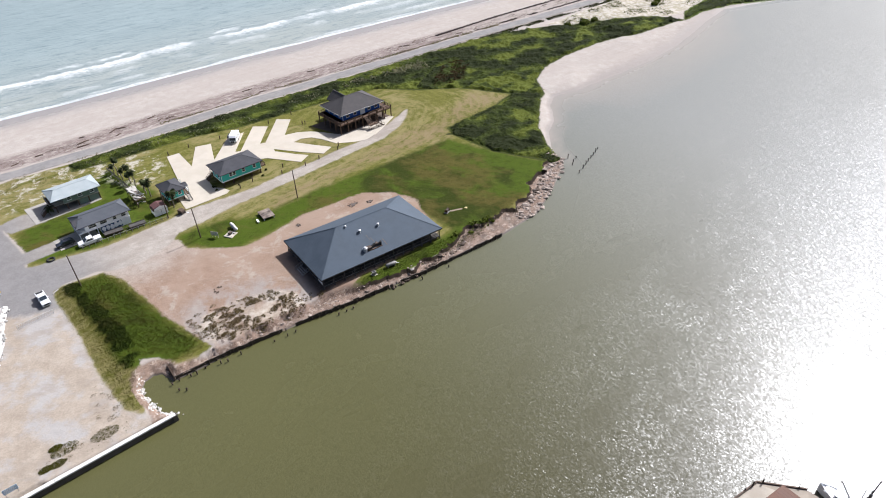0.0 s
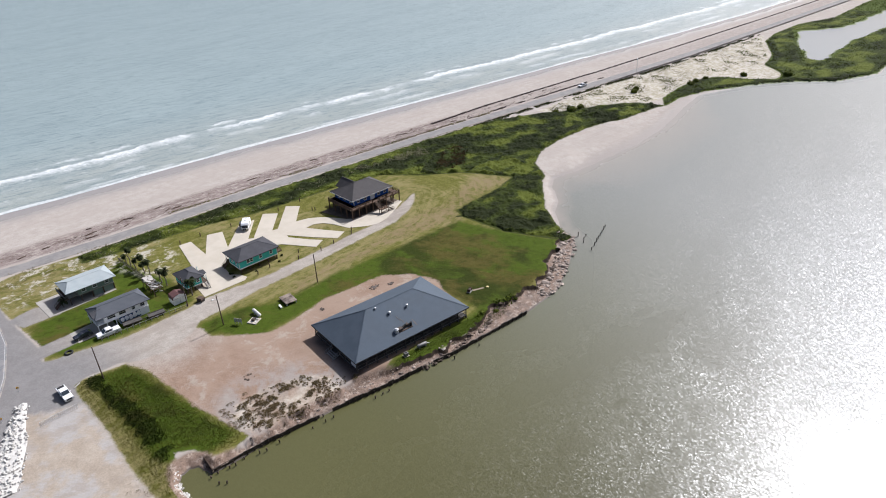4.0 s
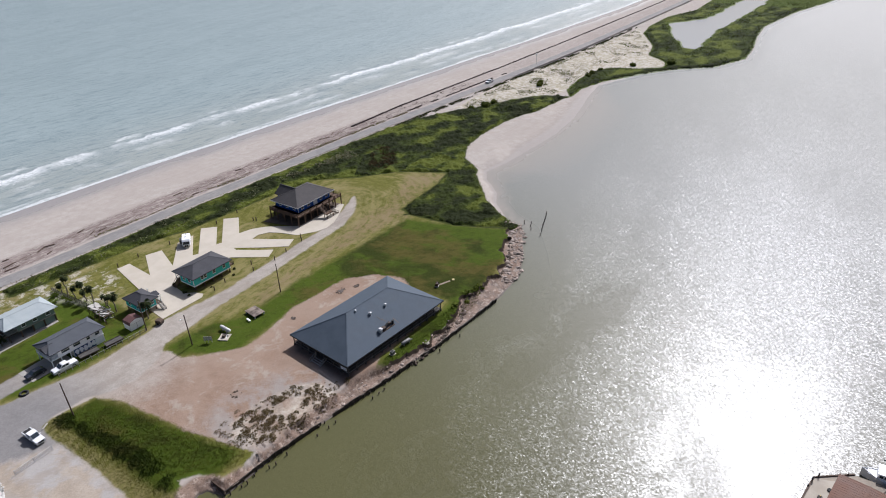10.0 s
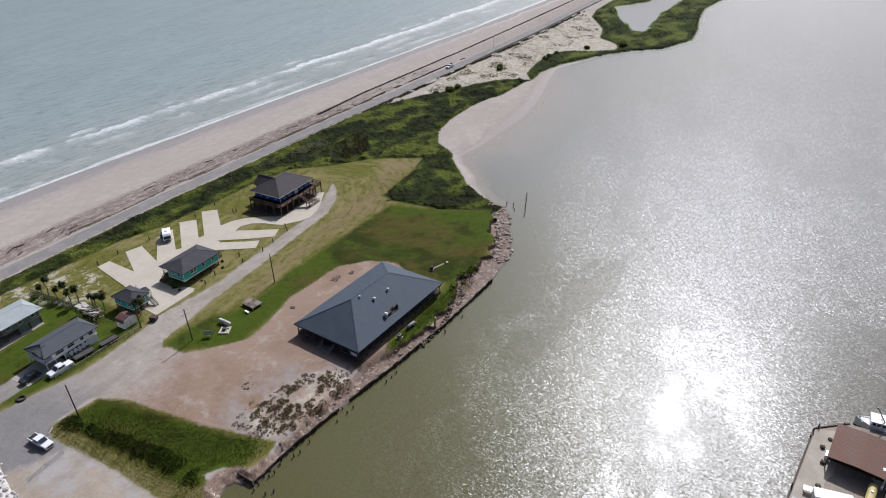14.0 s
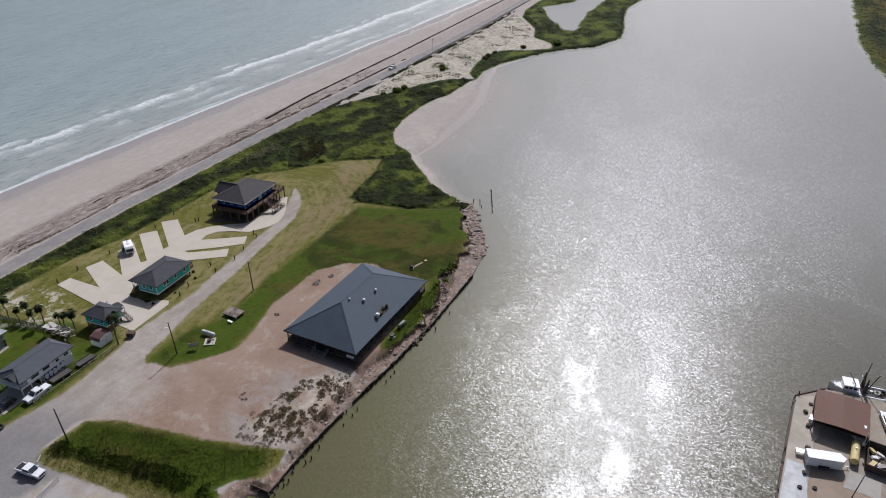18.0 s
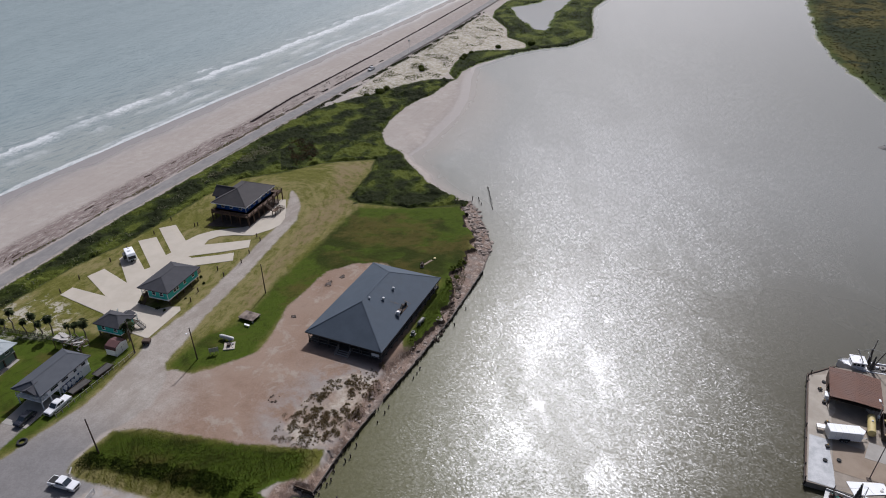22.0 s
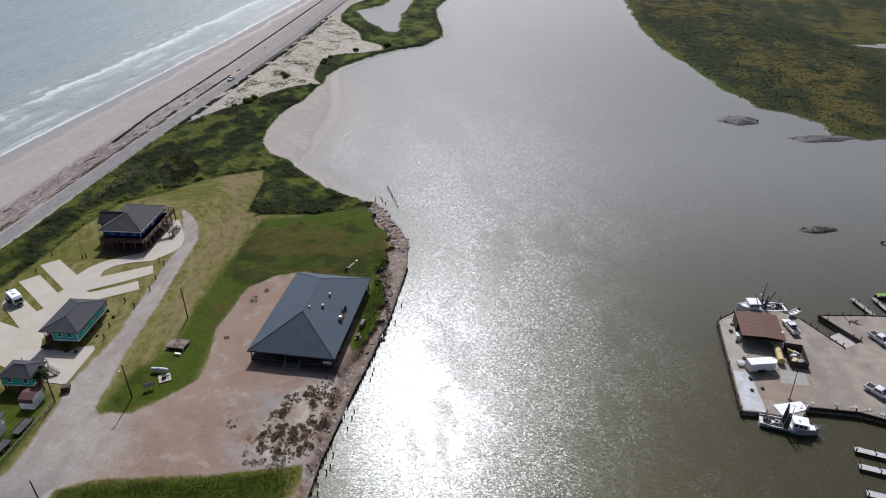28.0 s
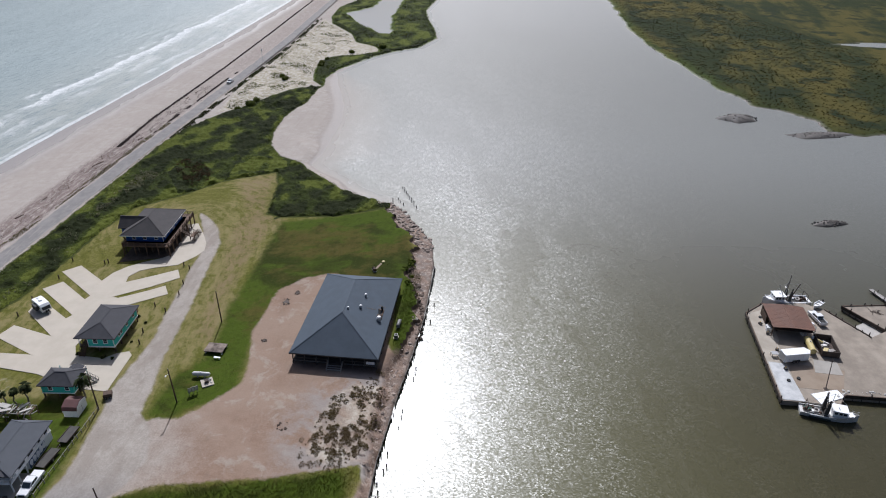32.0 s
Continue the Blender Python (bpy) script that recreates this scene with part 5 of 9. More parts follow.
for x0, x1, y0, y1 in ((-6.5, -6.36, -4.16, -4.04), (6.34, 6.46, -4.16, -4.04), (-6.5, -6.36, 1.94, 2.06)):
    part("corner_board", boxed(x0, x1, y0, y1, 1.7, 4.15), M["white_paint"], teal)
part("trim_board", boxed(-6.5, 6.5, -4.14, -4.1, 1.62, 1.8), M["white_paint"], teal)
part("trim_board", boxed(-6.45, -6.4, -4.1, 2.0, 1.62, 1.8), M["white_paint"], teal)
part("porch_deck", boxed(6.5, 8.3, -3.6, 0.6, 1.7, 1.9), M["wood_brown"], teal)
railing(teal, (6.6, -3.6), (8.2, -3.6), 1.9, 0.95)
railing(teal, (8.2, -3.6), (8.2, 0.5), 1.9, 0.95)
part("porch_bin", boxed(6.8, 7.5, -2.4, -1.6, 1.9, 2.7, bevel=0.04), M["rubber"], teal)
part("porch_bench", boxed(7.3, 8.0, -1.2, 0.2, 1.9, 2.35, bevel=0.03), M["wood_dark"], teal)

# small teal cabin beside the shed
cabin = thing("teal_cabin", (3.6, 25.2, GZ), "small teal stilted cabin with a dark hip roof", "house")
stilt_posts(cabin, -2.8, 1.5, -2.9, 3.6, 1.6, 3, 3, "wood_dark", 0.14)
part("floor", boxed(-3.1, 1.8, -3.2, 3.9, 1.4, 1.62), M["white_paint"], cabin)
part("wall", boxed(-3.0, 1.7, -3.1, 3.8, 1.62, 3.9), M["teal_paint"], cabin, "bright teal clapboard wall")
roof_part(cabin, "roof", -3.6, 2.5, -3.7, 4.2, 3.9, 5.4, 2.8, M["shingle_dark"], 0.2, ridge_along_x=False, label="charcoal shingle hip roof")
roof_part(cabin, "porch_roof", 1.4, 3.6, -2.6, 0.4, 3.75, 4.3, 0.0, M["shingle_dark"], 0.14, hip=False)
for y in (-1.8, 1.8):
    window(cabin, -3.0, y, 2.4, 0.8, 1.0, "-x")
for x in (-1.6, 0.6):
    window(cabin, x, -3.1, 2.4, 0.8, 1.0, "-y")
part("deck", boxed(1.8, 3.4, -3.1, 3.0, 1.4, 1.6), M["wood_brown"], cabin)
for y in (-3.0, 0, 2.8):
    part("deck_post", boxed(3.18, 3.34, y - 0.08, y + 0.08, -0.2, 3.9), M["white_paint"], cabin)
railing(cabin, (3.3, -3.0), (3.3, 2.9), 1.6, 0.95, "white_paint", 1.6)
stairs(cabin, (2.6, -3.1, 1.6), (2.6, -5.2, 0.1), 0.9, "wood_grey")

# sage house with a pale metal roof
sage = thing("sage_house", (-19.0, 44.6, GZ), "sage-green raised house with a pale metal roof", "house")
stilt_posts(sage, -6.0, 6.0, -3.6, 3.6, 2.3, 5, 3, "wood_dark", 0.14)
part("floor", boxed(-6.2, 6.2, -3.8, 3.8, 2.1, 2.35), M["wood_grey"], sage)
part("wall", boxed(-3.6, 6.1, -3.7, 3.7, 2.35, 4.3), M["sage_paint"], sage, "sage-green clapboard wall")
part("ground_wall", boxed(0.4, 6.0, -3.4, 3.4, 0.1, 2.1), M["sage_paint"], sage)
roof_part(sage, "roof", -6.9, 6.9, -4.6, 4.6, 4.35, 5.6, 2.4, M["metal_roof"], 0.16, label="pale standing-seam metal roof")
part("porch_floor", boxed(-7.4, -3.6, -3.8, 3.8, 2.1, 2.3), M["wood_brown"], sage)
for p, q in (((-7.3, -3.7), (-3.7, -3.7)), ((-7.3, -3.7), (-7.3, 3.7)), ((-7.3, 3.7), (-3.7, 3.7))):
    railing(sage, p, q, 2.3, 0.95, "wood_grey", 1.8)
for x in (-2.0, 1.0, 4.4):
    window(sage, x, -3.7, 2.95, 1.0, 0.95, "-y")
window(sage, -3.6, 1.6, 2.95, 0.9, 0.95, "-x")
door(sage, -3.6, -1.2, 2.35, "-x", "white_paint", h=1.9)
for x in np.arange(-6.4, 6.5, 0.8):
    a = 4.4 + 1.2 * min(1, (6.9 - abs(x)) / 2.4)
    part("roof_seam", beamed((x, -4.6, 4.37), (x, 0, a), 0.03, 0.03), M["metal_roof"], sage)
stairs(sage, (-7.3, -2.6, 2.3), (-10.0, -2.6, 0.1), 1.1)

M["shingle_slate"] = surface("shingle_slate", (0.0582, 0.0642, 0.0763), (0.0857, 0.0922, 0.104), 0.5, 0.85, bump=0.4, fine=10)
# white house with a painted wall, carport at one end
white = thing("white_house", (-17.4, 24.4, GZ), "white two-storey house, lower wall painted blue with white shapes", "house")
part("lower_wall", boxed(-1.6, 6.4, -3.4, 3.4, 0, 2.2), M["white_paint"], white)
part("wall", boxed(-5.2, 6.4, -3.4, 3.4, 2.25, 4.2), M["white_paint"], white, "white wall with blue painted patches")
part("floor", boxed(-7.2, 6.5, -3.5, 3.5, 2.1, 2.3), M["white_paint"], white)
stilt_posts(white, -7.0, -2.4, -3.3, 3.3, 2.15, 3, 2, "white_paint", 0.1)
roof_part(white, "roof", -7.3, 7.0, -4.1, 4.1, 4.25, 5.7, 2.2, M["shingle_slate"], 0.18, label="slate-grey shingle hip roof")
roof_part(white, "porch_gable", -7.5, -4.6, -2.9, 0.9, 4.4, 5.35, 0.0, M["shingle_dark"], 0.12, hip=False, label="dark porch gable")
bm = bmesh.new()
for x0, x1 in ((-5.3, -5.1), (6.3, 6.45)):
    a = [bm.verts.new(v) for v in ((x0, -3.4, 4.2), (x0, 3.4, 4.2), (x0, 0, 4.35))]
    b = [bm.verts.new(v) for v in ((x1, -3.4, 4.2), (x1, 3.4, 4.2), (x1, 0, 4.35))]
    bm.faces.new(a), bm.faces.new(b[::-1])
    for k in range(3):
        bm.faces.new((a[k], b[k], b[(k + 1) % 3], a[(k + 1) % 3]))
bmesh.ops.recalc_face_normals(bm, faces=bm.faces[:])
part("gable", bm, M["white_paint"], white)
railing(white, (-7.1, -3.4), (-7.1, 3.4), 2.3, 0.95, "white_paint", 1.4)
railing(white, (-7.1, -3.4), (-5.2, -3.4), 2.3, 0.95, "white_paint", 1.0)
for x, w in ((-3.3, 2.0), (-0.4, 1.7), (2.6, 0.8), (5.0, 1.1)):
    window(white, x, -3.4, 2.85, w, 1.1, "-y")
door(white, -5.2, 1.0, 2.3, "-x", "white_paint", h=1.85)
part("wall_panel", boxed(-1.58, 4.0, -3.408, -3.4, 0.1, 2.1), M["mural_blue"], white, "navy painted part of the lower wall")
rng = random.Random(4)
for k in range(5):
    x, z, r = -0.85 + k * 1.1, 1.0 + rng.random() * 0.3, 0.5 + 0.14 * rng.random()
    pts = [(x + r * (1 + 0.3 * math.sin(3 * a + k)) * math.cos(a), z + 1.4 * r * math.sin(a)) for a in np.linspace(0, math.tau, 12)[:-1]]
    bm = bmesh.new()
    rings = [[bm.verts.new((px, yy, min(2.08, max(0.15, pz)))) for px, pz in pts] for yy in (-3.4, -3.42 - 0.006 * k)]
    bm.faces.new(rings[0]), bm.faces.new(rings[1][::-1])
    for a, b in zip(range(len(pts)), [*range(1, len(pts)), 0]):
        bm.faces.new((rings[0][a], rings[0][b], rings[1][b], rings[1][a]))
    bmesh.ops.recalc_face_normals(bm, faces=bm.faces[:])
    part("wall_painting", bm, M["white_paint"], white, "white painted shape on the blue wall")


# ---- poles ----
def utility_pole(x, y, lean=(0.0, 0.0), lamp=False, height=9.3):
    p = thing("utility_pole", (x, y, GZ), "bare brown timber utility pole" + (" with a white lamp" if lamp else ""), "pole", "utility poles by the drive")
    top = (lean[0], lean[1], height)
    part("shaft", rodded((0, 0, -0.5), top, 0.17, 0.11, n=10), M["wood_dark"], p)
    part("insulator", rodded((top[0], top[1], height), (top[0], top[1], height + 0.16), 0.05, 0.03), M["steel"], p)
    part("bracket", beamed((top[0], top[1], height - 0.7), (top[0] + 0.35, top[1], height - 0.6), 0.05, 0.05), M["steel"], p)
    if lamp:
        part("lamp_arm", rodded((top[0], top[1], height - 1.2), (top[0] - 0.9, top[1] + 0.2, height - 1.0), 0.03), M["galvanised"], p)
        part("lamp_head", boxed(top[0] - 1.3, top[0] - 0.8, top[1] + 0.1, top[1] + 0.35, height - 1.1, height - 0.9, bevel=0.04), M["white_paint"], p)
    return p


utility_pole(0, 0, (-0.1, 0.2), True)
utility_pole(29.6, -0.6, (0.0, 0.1))
utility_pole(-30.8, 0.9, (-0.1, 0.3))
utility_pole(-2.5, 15.8, (0.0, 0.0))
utility_pole(-43.5, 61.0, (0.0, 0.0))


# ---- the channel's edge: bulkhead, piles, rubble ----
def rough_rock(seed, flat=0.6):
    """One angular stone about a metre across."""
    r = random.Random(seed)
    bm = bmesh.new()
    bmesh.ops.create_icosphere(bm, subdivisions=1, radius=0.5)
    for v in bm.verts:
        v.co *= 0.72 + 0.5 * r.random()
        v.co.z *= flat
    for v in bm.verts:
        v.co.z = max(v.co.z, -0.25 * flat)
    me = bpy.data.meshes.new("rock")
    bm.to_mesh(me)
    bm.free()
    return me


def rock_meshes(material, flat, seed):
    out = []
    for k in range(7):
        me = rough_rock(seed + k, flat)
        me.materials.append(material)
        out.append(me)
    return out


def rock_bank(name, places, label, material, flat, seed, lo, hi, group=""):
    """A heap whose stones are parts that share a few meshes."""
    x0, y0 = np.mean([p[0] for p in places]), np.mean([p[1] for p in places])
    bank = thing(name, (x0, y0, 0), label, "rocks")
    meshes = rock_meshes(material, flat, seed)
    r = random.Random(seed)
    for x, y, z in places:
        ob = new("rock", r.choice(meshes))
        ob.parent = bank
        s = lo + (hi - lo) * r.random() ** 2
        ob.matrix_basis = pose(x - x0, y - y0, z, r.uniform(-16, 16), r.uniform(-16, 16), r.uniform(0, 360)) @ Matrix.Diagonal((s * r.uniform(0.8, 1.5), s, s, 1))
    return bank


def along(line, distance):
    """The place and direction at a distance along a line."""
    for (ax, ay), (bx, by) in zip(line, line[1:]):
        d = math.hypot(bx - ax, by - ay)
        if distance <= d:
            t = distance / d
            return ax + t * (bx - ax), ay + t * (by - ay), math.atan2(by - ay, bx - ax)
        distance -= d
    return None


def anywhere(line, chance):
    """A random place on a line, with its direction."""
    return along(line, chance.random() * 0.999 * sum(math.dist(p, q) for p, q in zip(line, line[1:])))


WALL_LINE = [(-25.6, -38.6), (-26.0, -43.8), (-14.4, -44.5), (4.3, -47.2), (17, -49.4), (35, -52.0), (52, -53.2), (60, -53.8)]
bulkhead = thing("bulkhead", (0, -46.5, 0), "dark decayed timber bulkhead along the channel", "retaining wall")
r = random.Random(11)
d = 0.0
while (spot := along(WALL_LINE, d)) is not None:
    x, y, a = spot
    gap = 30 < d < 33 or 57 < d < 60
    top = (0.75 if d < 12 else 1.05) + r.uniform(-0.25, 0.12)
    if not gap:
        c, s = math.cos(a), math.sin(a)
        n = part("plank", beamed((x - c * 0.78, y - s * 0.78 + 46.5, top - 1.0), (x + c * 0.78, y + s * 0.78 + 46.5, top - 1.0 + r.uniform(-0.05, 0.05)), 0.14, 2.0), M["wet_timber"], bulkhead)
    if r.random() < 0.8:
        px, py = x + math.sin(a) * 0.25, y - math.cos(a) * 0.25
        part("timber_post", rodded((px, py + 46.5, -1.5), (px + r.uniform(-0.1, 0.1), py + 46.5 + r.uniform(-0.1, 0.1), top + r.uniform(-0.3, 0.45)), 0.15, 0.12), M["wet_timber"], bulkhead)
    d += 1.6
part("cap_beam", beamed((-26.0, 2.75, 0.85), (-14.4, 2.05, 0.8), 0.16, 0.1), M["wet_timber"], bulkhead)
part("return_wall", beamed((-25.4, 9.6, 0.4), (-25.8, 2.8, 0.3), 0.14, 1.6), M["wood_dark"], bulkhead)


def lone_pile(x, y, h, group):
    rr = random.Random(int(x * 31 + y * 17))
    p = thing("pile", (x, y, 0), "black rotted timber pile stump standing in the channel", "piling", group)
    part("shaft", rodded((0, 0, -1.5), (rr.uniform(-0.15, 0.15), rr.uniform(-0.15, 0.15), h), 0.17, 0.12), M["wet_timber"], p)
    part("rotted_top", rodded((0, 0, h - 0.25), (rr.uniform(-0.1, 0.1), 0, h + 0.05), 0.18, 0.06), M["wood_dark"], p)


for x, y in ((-26.8, -44.9), (-26.3, -47.4), (-25.2, -44.7), (-25.1, -48.4), (-22.8, -45.2), (-21.6, -45.5), (-19.6, -45.0), (-16.5, -46.0), (-15.2, -46.6), (-12.0, -46.4), (-4.7, -48.0), (-1.6, -48.4), (0.5, -48.5), (10.8, -50.4), (12.8, -50.6), (14.6, -50.8), (33, -53.4), (41, -54.2)):
    lone_pile(x, y, 0.55 + 0.5 * random.Random(int(x * 7)).random(), "pile stumps by the bulkhead")
for x, y in ((116.5, -40.5), (114.4, -41.3), (112.3, -42.1), (110.2, -42.8), (108.1, -43.6), (106.0, -44.3), (103.4, -45.3), (100.5, -46.3), (107.0, -39.5), (104.8, -40.4), (102.8, -41.7), (105.2, -37.9)):
    lone_pile(x, y, 0.6 + 0.9 * random.Random(int(x * 5)).random(), "pile stumps off the rubble bank")

r = random.Random(5)
heaps = []
for k in range(190):
    x, y, a = anywhere([(70, -52.6), (78, -51), (87.6, -46.8), (96, -42.2), (102, -38.2), (105, -33)], r)
    inland = r.uniform(-1.0, 4.2)
    x, y = x - math.sin(a) * inland, y + math.cos(a) * inland
    heaps.append((x, y, max(0.1, ground_z(x, y)) + 0.1))
rock_bank("rubble_bank", heaps, "tumbled broken concrete and stone along the eroded bank", M["stone"], 0.24, 40, 0.4, 2.1)
heaps = []
for k in range(150):
    x, y, a = anywhere([(24, -50.6), (34, -51), (42, -49.8), (47, -50.4), (52, -47.4), (60, -46.5), (66, -46.2), (73, -47.4), (80, -46), (90, -41)], r)
    inland = r.uniform(-0.8, 0.4)
    x, y = x - math.sin(a) * inland, y + math.cos(a) * inland
    heaps.append((x, y, max(0.3, min(1.1, ground_z(x, y))) - 0.05))
rock_bank("earth_clods", heaps, "dark clods of earth fallen from the eroded bank", M["earth_and_shade"], 0.7, 140, 0.4, 1.5)
heaps = []
for k in range(70):
    x, y, a = anywhere([(-14, -42.5), (4, -45.5), (14, -47.2), (36, -50), (56, -51)], r)
    if r.random() < 0.7:
        x, y, a = anywhere([(-16, -41.5), (-12, -42.3), (12, -46), (22, -47.5)], r)
    x, y = x + r.uniform(-0.8, 0.8), y + r.uniform(-1.2, 1.4)
    heaps.append((x, y, ground_z(x, y) + 0.05))
rock_bank("bulkhead_rubble", heaps, "reddish broken stone and brick behind the bulkhead", M["stone"], 0.3, 60, 0.25, 1.1)
heaps = []
for k in range(280):
    x, y, a = anywhere([(-31.4, -37.5), (-32.6, -43), (-32.9, -48), (-32.2, -51.5), (-30.2, -53.4)], r)
    x, y = x + r.uniform(-0.9, 0.9) + (1.0 if y < -47 else 0) * r.random(), y + r.uniform(-0.6, 0.6)
    heaps.append((x, y, max(0.0, ground_z(x, y)) * 0.7 + 0.1))
rock_bank("cove_rubble", heaps, "pale broken concrete spilled down into the cove", M["riprap"], 0.55, 80, 0.22, 0.75)
heaps = []
for k in range(300):
    t = r.random() ** 0.85
    cx, cy, half = -47.4 - 11.5 * t, 5.2 - 27 * t, 1.2 + 2.6 * min(1, t * 1.6)
    q = r.uniform(-1, 1)
    heaps.append((cx + half * q, cy + r.uniform(-1, 1), GZ + 0.12 + 0.55 * (1 - q * q)))
heap = rock_bank("riprap_heap", heaps, "long heap of pale limestone riprap beside the street", M["riprap"], 0.7, 100, 0.35, 0.8)
bm = bmesh.new()
prev = None
for k in range(13):
    t = k / 12
    cx, cy, half = -47.4 - 11.5 * t - heap.location.x, 5.2 - 27 * t - heap.location.y, 1.1 + 2.6 * min(1, t * 1.6)
    row = [bm.verts.new((cx + half * q, cy, GZ - 0.1 + 0.6 * (1 - q * q) + (0.08 * math.sin(5 * k + 9 * q)))) for q in (-1, -0.6, -0.2, 0.2, 0.6, 1)]
    if prev:
        for j in range(5):
            bm.faces.new((prev[j], prev[j + 1], row[j + 1], row[j]))
    prev = row
part("mound", bm, M["riprap"], heap)

heaps = []
for k in range(90):
    x, y, a = anywhere([(4.6, -144.2), (7.4, -146.6), (6.9, -157), (4.2, -164), (1.5, -174)], r)
    x, y = x + r.uniform(0.0, 1.3), y + r.uniform(-0.4, 0.4)
    heaps.append((x, y, 1.36))
rock_bank("dock_rubble", heaps, "pale broken concrete along the dock's ragged edge", M["riprap"], 0.5, 120, 0.2, 0.8)

# the concrete quay of the west lot
quay = thing("concrete_quay", (-44, -54.2, 0), "bleached concrete quay wall with a flat cap", "quay")
part("wall", boxed(-120, 14.0, -0.3, 0.35, -3, 1.38), M["concrete_shaded"], quay, "quay wall with its deep shade put into the colour")
part("cap", boxed(-120, 14.2, -0.45, 0.4, 1.38, 1.68, bevel=0.03), M["concrete_bleached"], quay)
part("end_block", boxed(13.5, 14.5, -0.5, 0.5, -3, 1.5, bevel=0.05), M["concrete_shaded"], quay)
for x in np.arange(-118, 13, 5.0):
    part("joint", boxed(x, x + 0.03, -0.46, 0.405, 1.39, 1.683), M["dark_void"], quay)


# ---- mud banks in the channel ----
def mud_bank(x, y, lx, ly, h, turn, label):
    b = thing("mud_bank", (x, y, 0), label, "mud bank", "mud banks in the channel", turn=turn)
    n = 24
    bm = bmesh.new()
    rr = random.Random(int(x))
    ph = [rr.uniform(0, 6) for _ in range(4)]
    rings = []
    for k, (s, z) in enumerate(((1.0, -0.4), (0.86, 0.25 * h), (0.6, 0.7 * h), (0.3, h))):
        rings.append([bm.verts.new((lx * s * (1 + 0.16 * math.sin(2 * a + ph[0]) + 0.1 * math.sin(5 * a + ph[1])) * math.cos(a), ly * s * (1 + 0.2 * math.sin(3 * a + ph[2])) * math.sin(a), z + 0.1 * h * math.sin(7 * a + k))) for a in np.linspace(0, math.tau, n + 1)[:-1]])
    for a, b2 in zip(rings, rings[1:]):
        for k in range(n):
            bm.faces.new((a[k], a[(k + 1) % n], b2[(k + 1) % n], b2[k]))
    bm.faces.new(rings[-1])
    part("mound", bm, M["mud"], b, smooth=True)
    bm = bmesh.new()
    for k in range(60):
        a, s = rr.uniform(0, 6.28), rr.uniform(0.1, 0.95)
        px, py, q = lx * s * math.cos(a), ly * s * math.sin(a), rr.uniform(0.12, 0.3)
        rod(bm, (px, py, -0.2), (px + q * 0.5, py, h * (1 - s * s) + q), q * 2, q, 5)
    tagged(part("oyster_shell", bm, M["mud"], b), "clumped oyster shell", kind="stuff")


M["mud"] = surface("mud", (0.03, 0.027, 0.024), (0.13, 0.115, 0.1), 0.5, 0.7, bump=0.9, fine=5)
mud_bank(204.5, -195.5, 6.6, 10.0, 1.5, 4, "low dark mud bank crusted with oyster shell")
mud_bank(182.5, -224, 4.6, 17, 0.9, 6, "low dark mud bank beside the marsh")
mud_bank(94.2, -186, 2.4, 6.6, 0.7, 8, "low dark oyster reef awash in the channel")
mud_bank(85.5, -206, 2.0, 4.6, 0.5, -10, "dark oyster reef awash near the piers")


# ---- vehicles ----
def wheel(v, x, y, r=0.4, w=0.27):
    t = part("wheel", rodded((x - w / 2, y, r), (x + w / 2, y, r), r, n=18), M["rubber"], v)
    s = 1 if x > 0 else -1
    part("rim", rodded((x + s * (w / 2 - 0.02), y, r), (x + s * (w / 2 + 0.015), y, r), r * 0.6, n=14), M["steel"], t)


